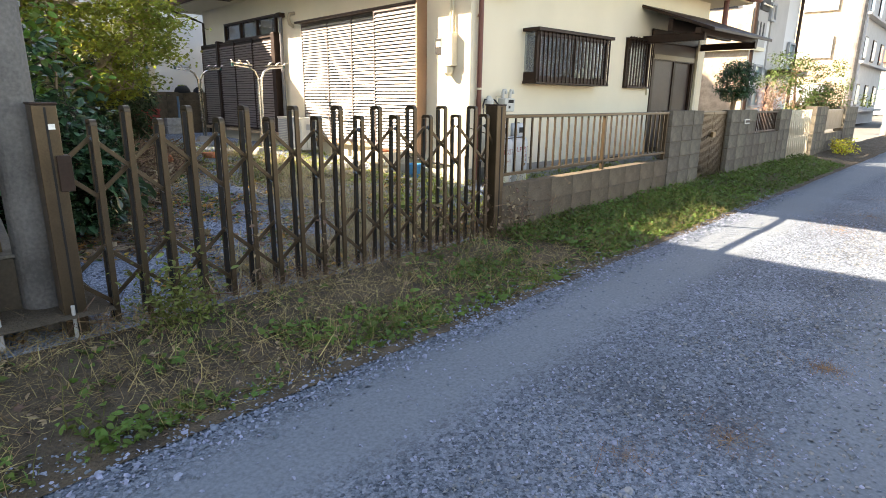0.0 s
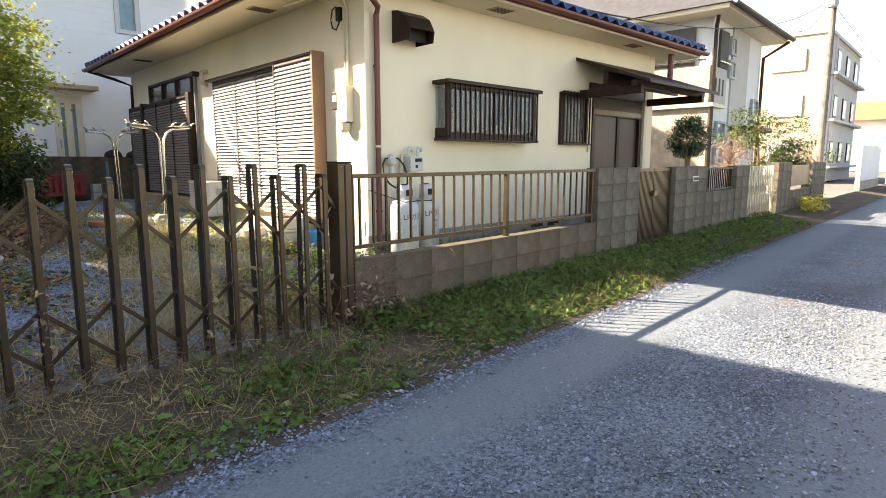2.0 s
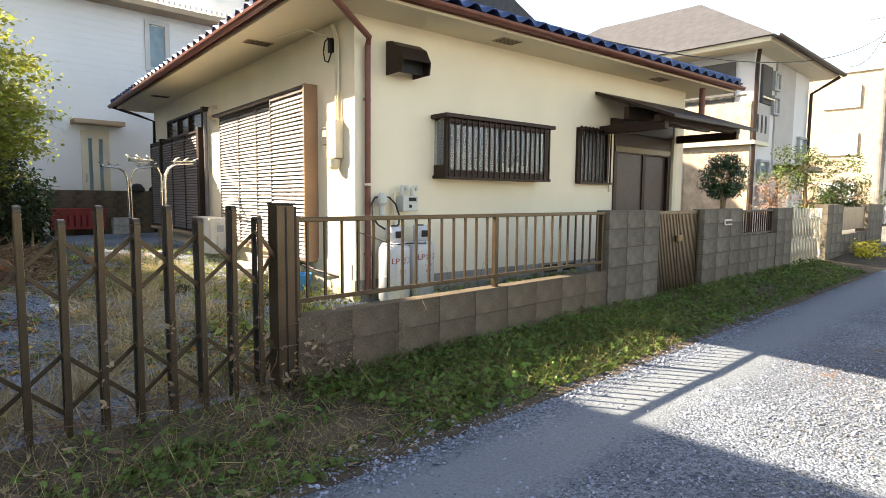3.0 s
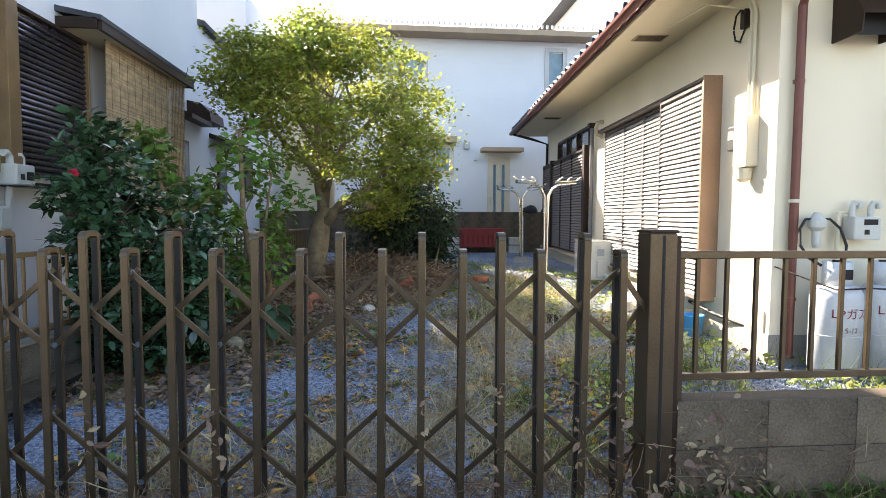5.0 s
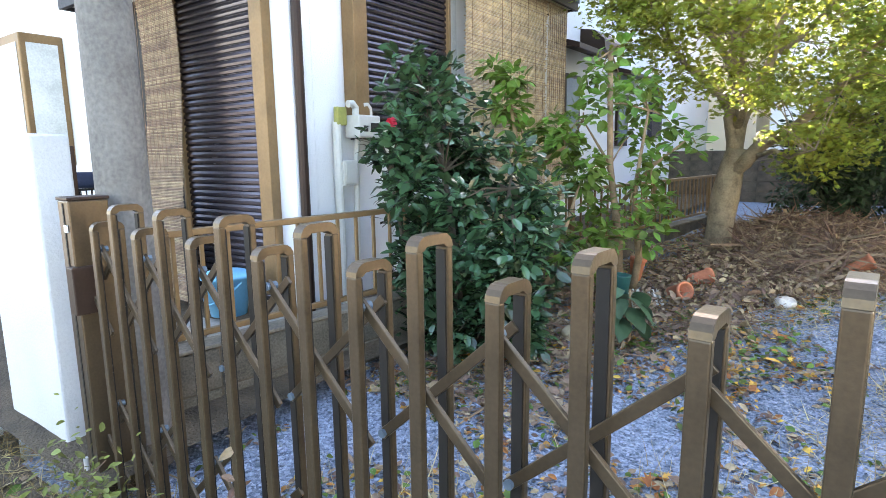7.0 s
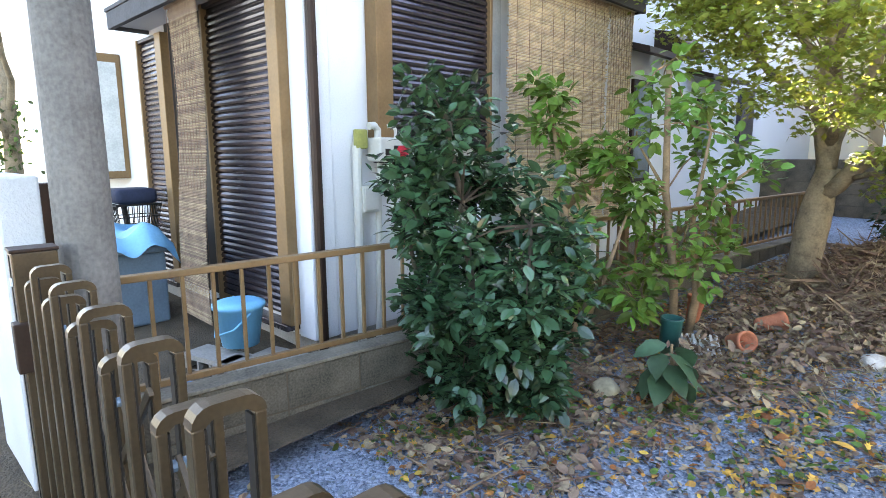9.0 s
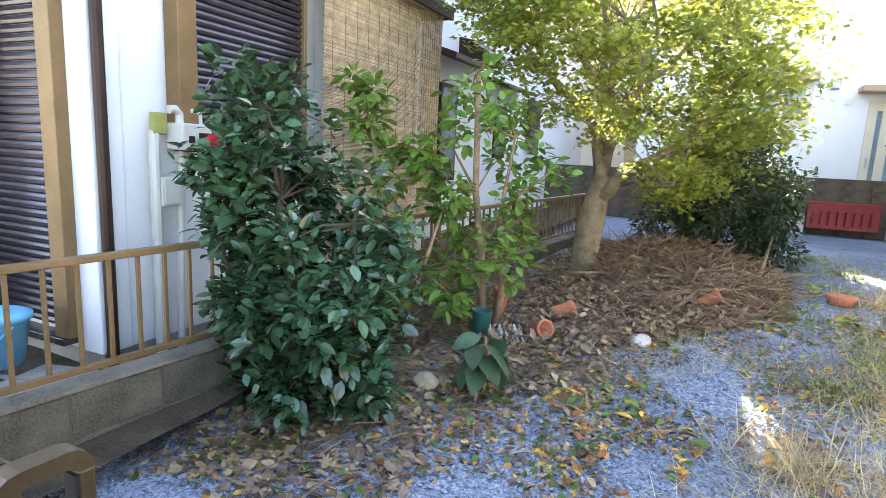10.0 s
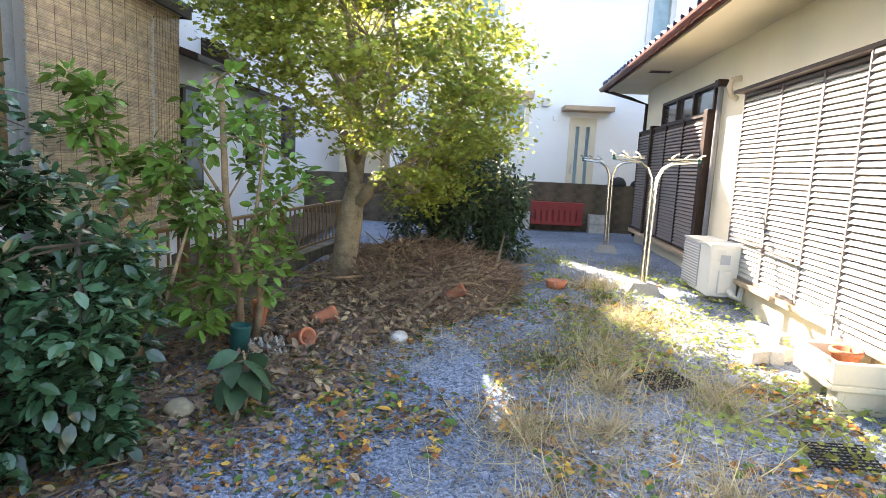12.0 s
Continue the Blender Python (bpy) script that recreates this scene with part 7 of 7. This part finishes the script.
tagged(pan, "bronze mesh panel on the low wall", "fence")
pl5 = wall_thing("wall_lane_end", "grey block pillar at the end of the garden", 20.4, 22.2, FY0 - 0.02, FY1 + 0.1, -0.05, 1.25)
for a, b in ((30.0, 36.0), (41.0, 56)):
    w = mesh_ob("wall_lane_white", [], [], None)
    w.data = bm_data("wall_lane_white", bx(a, b, 4.3, 4.45, 0.5, 1.9, 0.01), M_WHITE)
    tagged(w, "white rendered lane wall on grey blocks", "wall", kind="structure")
    w = mesh_ob("wall_lane_base", [], [], None)
    w.data = bm_data("wall_lane_base", bx(a, b, 4.28, 4.47, -0.05, 0.5), M_CONC)
    tagged(w, "grey concrete base of the lane wall", "wall", kind="structure")
south = mesh_ob("wall_south", [], [], None)
south.data = bm_data("wall_south", bx(-6, 60, -1.9, -1.75, -0.1, 1.3), M_CONC)
tagged(south, "plain concrete wall on the other side of the lane", "wall", kind="structure")

# ramp beside the white wall
ramp = thing("kerb_ramp", "pale grey plastic kerb ramp beside the white wall", "ramp", pose(0.45, 4.42, 0.10))
part("ramp_body", prism([(-0.30, 0.0), (-0.30, 0.02), (0.0, 0.12), (0.12, 0.12), (0.12, 0.0)], -0.30, 0.30), M_ACW, ramp, at=pose(0, 0, 0, 0, 0, 90))
for k in range(7):
    part("tread_rib", bx(-0.29, 0.29, -0.01 - k * 0.035, 0.0 - k * 0.035, 0.115 - k * 0.0117, 0.128 - k * 0.0117, 0.002), M_ACW, ramp)

# bicycle parked beside the garden door
bike = thing("bicycle", "black bicycle with a wire basket parked by the white wall", "bicycle", pose(-1.30, 5.66, 0.31))
ring = [(0.30 * math.cos(k * math.pi / 12), 0, 0.31 + 0.30 * math.sin(k * math.pi / 12)) for k in range(25)]
for wx in (0.12, -0.98):
    ty = part("tyre", tb([(p[0] + wx, p[1], p[2]) for p in ring], 0.018, 8), M_RUBBER, bike)
    part("rim", tb([(p[0] * 0.93 + wx, 0, 0.31 + (p[2] - 0.31) * 0.93) for p in ring], 0.009, 6), M_STEEL, ty)
    for k in range(8):
        a = k * math.pi / 4
        part("spoke", tb([(wx, 0, 0.31), (wx + 0.28 * math.cos(a), 0, 0.31 + 0.28 * math.sin(a))], 0.002, 4), M_STEEL, ty)
for sy in (-0.04, 0.04):
    part("fork", tb([(0.12, sy, 0.31), (0.03, sy, 0.62)], 0.012, 8), M_BLACK, bike)
part("frame_tube", tb([(0.03, 0, 0.60), (-0.05, 0, 0.86)], 0.02, 8), M_BLACK, bike)
part("frame_tube", tb([(0.02, 0, 0.64), (-0.38, 0, 0.30), (-0.52, 0, 0.75)], 0.018, 8), M_BLACK, bike)
part("frame_tube", tb([(-0.38, 0, 0.30), (-0.98, 0, 0.31), (-0.48, 0, 0.62)], 0.012, 8), M_BLACK, bike)
part("handlebar", tb([(-0.18, -0.26, 0.90), (-0.06, -0.16, 0.93), (-0.05, 0, 0.88), (-0.06, 0.16, 0.93), (-0.18, 0.22, 0.90)], 0.012, 8), M_STEEL, bike)
sd = bx(-0.64, -0.40, -0.07, 0.07, 0.76, 0.82, 0.03)
part("saddle", sd, M_RUBBER, bike)
basket = part("basket", tb([(0.02, -0.17, 0.84), (0.34, -0.17, 0.86), (0.34, 0.17, 0.86), (0.02, 0.17, 0.84), (0.02, -0.17, 0.84)], 0.008, 6), M_BLACK, bike, "black wire front basket")
for k in range(9):
    u = k / 8
    for sy in (-1, 1):
        part("wire", tb([(0.02 + 0.32 * u, 0.17 * sy, 0.84 + 0.02 * u), (0.06 + 0.22 * u, 0.13 * sy, 0.60)], 0.004, 4), M_BLACK, basket)
    for x0, x1 in ((0.02, 0.06), (0.34, 0.28)):
        part("wire", tb([(x0, -0.17 + 0.34 * u, 0.85), (x1, -0.13 + 0.26 * u, 0.60)], 0.004, 4), M_BLACK, basket)
for z, g in ((0.60, 0.0), (0.68, 0.33), (0.76, 0.66)):
    part("wire", tb([(0.06 - 0.04 * g, -0.13 - 0.04 * g, z), (0.28 + 0.06 * g, -0.13 - 0.04 * g, z), (0.28 + 0.06 * g, 0.13 + 0.04 * g, z), (0.06 - 0.04 * g, 0.13 + 0.04 * g, z), (0.06 - 0.04 * g, -0.13 - 0.04 * g, z)], 0.004, 4), M_BLACK, basket)
part("basket_floor", bx(0.06, 0.28, -0.13, 0.13, 0.596, 0.604), M_BLACK, basket)
part("basket_cover", bx(0.0, 0.33, -0.16, 0.16, 0.865, 0.99, 0.04), mat("navy_cloth", (0.02, 0.026, 0.05), 0.8, var=0.3, bump=0.2), bike, "navy cloth cover on the basket", smooth=True)

# bare tree beside the white house
bt = thing("bare_tree", "bare garden tree with ivy on its trunk", "tree")
part("trunk", tb([(-3.95, 5.34, 0.28), (-3.97, 5.35, 1.2), (-3.9, 5.36, 2.1), (-3.95, 5.34, 2.9)], [0.11, 0.09, 0.075, 0.05], 10), M_BARK, bt, smooth=True)
for e0, e1, r0 in (((-3.9, 5.36, 2.0), (-3.2, 5.2, 2.9), 0.045), ((-3.95, 5.35, 1.7), (-3.5, 5.1, 2.3), 0.035), ((-3.93, 5.35, 2.5), (-4.6, 5.3, 3.3), 0.04), ((-3.95, 5.34, 2.8), (-3.6, 5.4, 3.8), 0.04), ((-3.2, 5.2, 2.9), (-2.9, 5.25, 3.5), 0.02), ((-3.45, 5.24, 2.6), (-3.0, 5.1, 2.6), 0.018)):
    b = bmesh.new()
    limb(b, e0, e1, r0, r0 * 0.35, 0.09)
    part("limb", b, M_BARK, bt, smooth=True)
its = [(0, placed(-3.94 + rnd.gauss(0, 0.1), 5.3 + rnd.gauss(0, 0.1), rnd.uniform(0.6, 2.2), rnd.uniform(0.04, 0.08), rnd.gauss(-0.6, 0.4), rnd.gauss(0, 0.4), rnd.uniform(0, 6.283))) for _ in range(700)]
iv = scatter("ivy", [OVALW], its, M_LANEG)
iv.parent = bt
# ---- the blocks of the walls ----
block_run(lane_wall, 5.015, 8.54, FY0, FY1, -0.02, 3, M_BLOCK, joint=0.0015)
block_run(tall_wall, 8.54, 9.64, FY0 - 0.01, FY1 + 0.03, -0.0, 6, M_BLOCK2)
block_run(pillar_wall, 10.86, 12.2, FY0 - 0.01, FY1 + 0.03, -0.0, 6, M_BLOCK2)
block_run(low_wall_2, 12.2, 13.75, FY0, FY1, -0.01, 4, M_BLOCK2)
block_run(pillar_2, 13.75, 14.55, FY0 - 0.01, FY1 + 0.03, -0.0, 6, M_BLOCK2)
block_run(pl3, 16.75, 18.0, FY0 - 0.02, FY1 + 0.1, 0.05, 6, M_BLOCK2)
block_run(pl4, 18.0, 20.4, FY0, FY1, 0.0, 3, M_BLOCK2)
block_run(pl5, 20.4, 22.2, FY0 - 0.02, FY1 + 0.1, 0.05, 6, M_BLOCK2)
block_run(far_wall, 0.0, 13.0, 16.0, 16.15, 0.21, 6, M_BLOCK)
n0 = len(bpy.data.objects)
block_run(ret, 0.0, LLEN, 0.0, 0.118, 0.125, 2, mat("stained_block", (0.115, 0.102, 0.076), 0.92, var=0.7, scale=3, fine=90, bump=0.5, dist=0.006, per=0.12))
part("coping", bx(-0.01, LLEN + 0.01, -0.008, 0.126, 0.528, 0.545, 0.004), mat("coping_stone", (0.18, 0.16, 0.125), 0.92, var=0.5, scale=4, fine=80, bump=0.4, dist=0.005), ret)
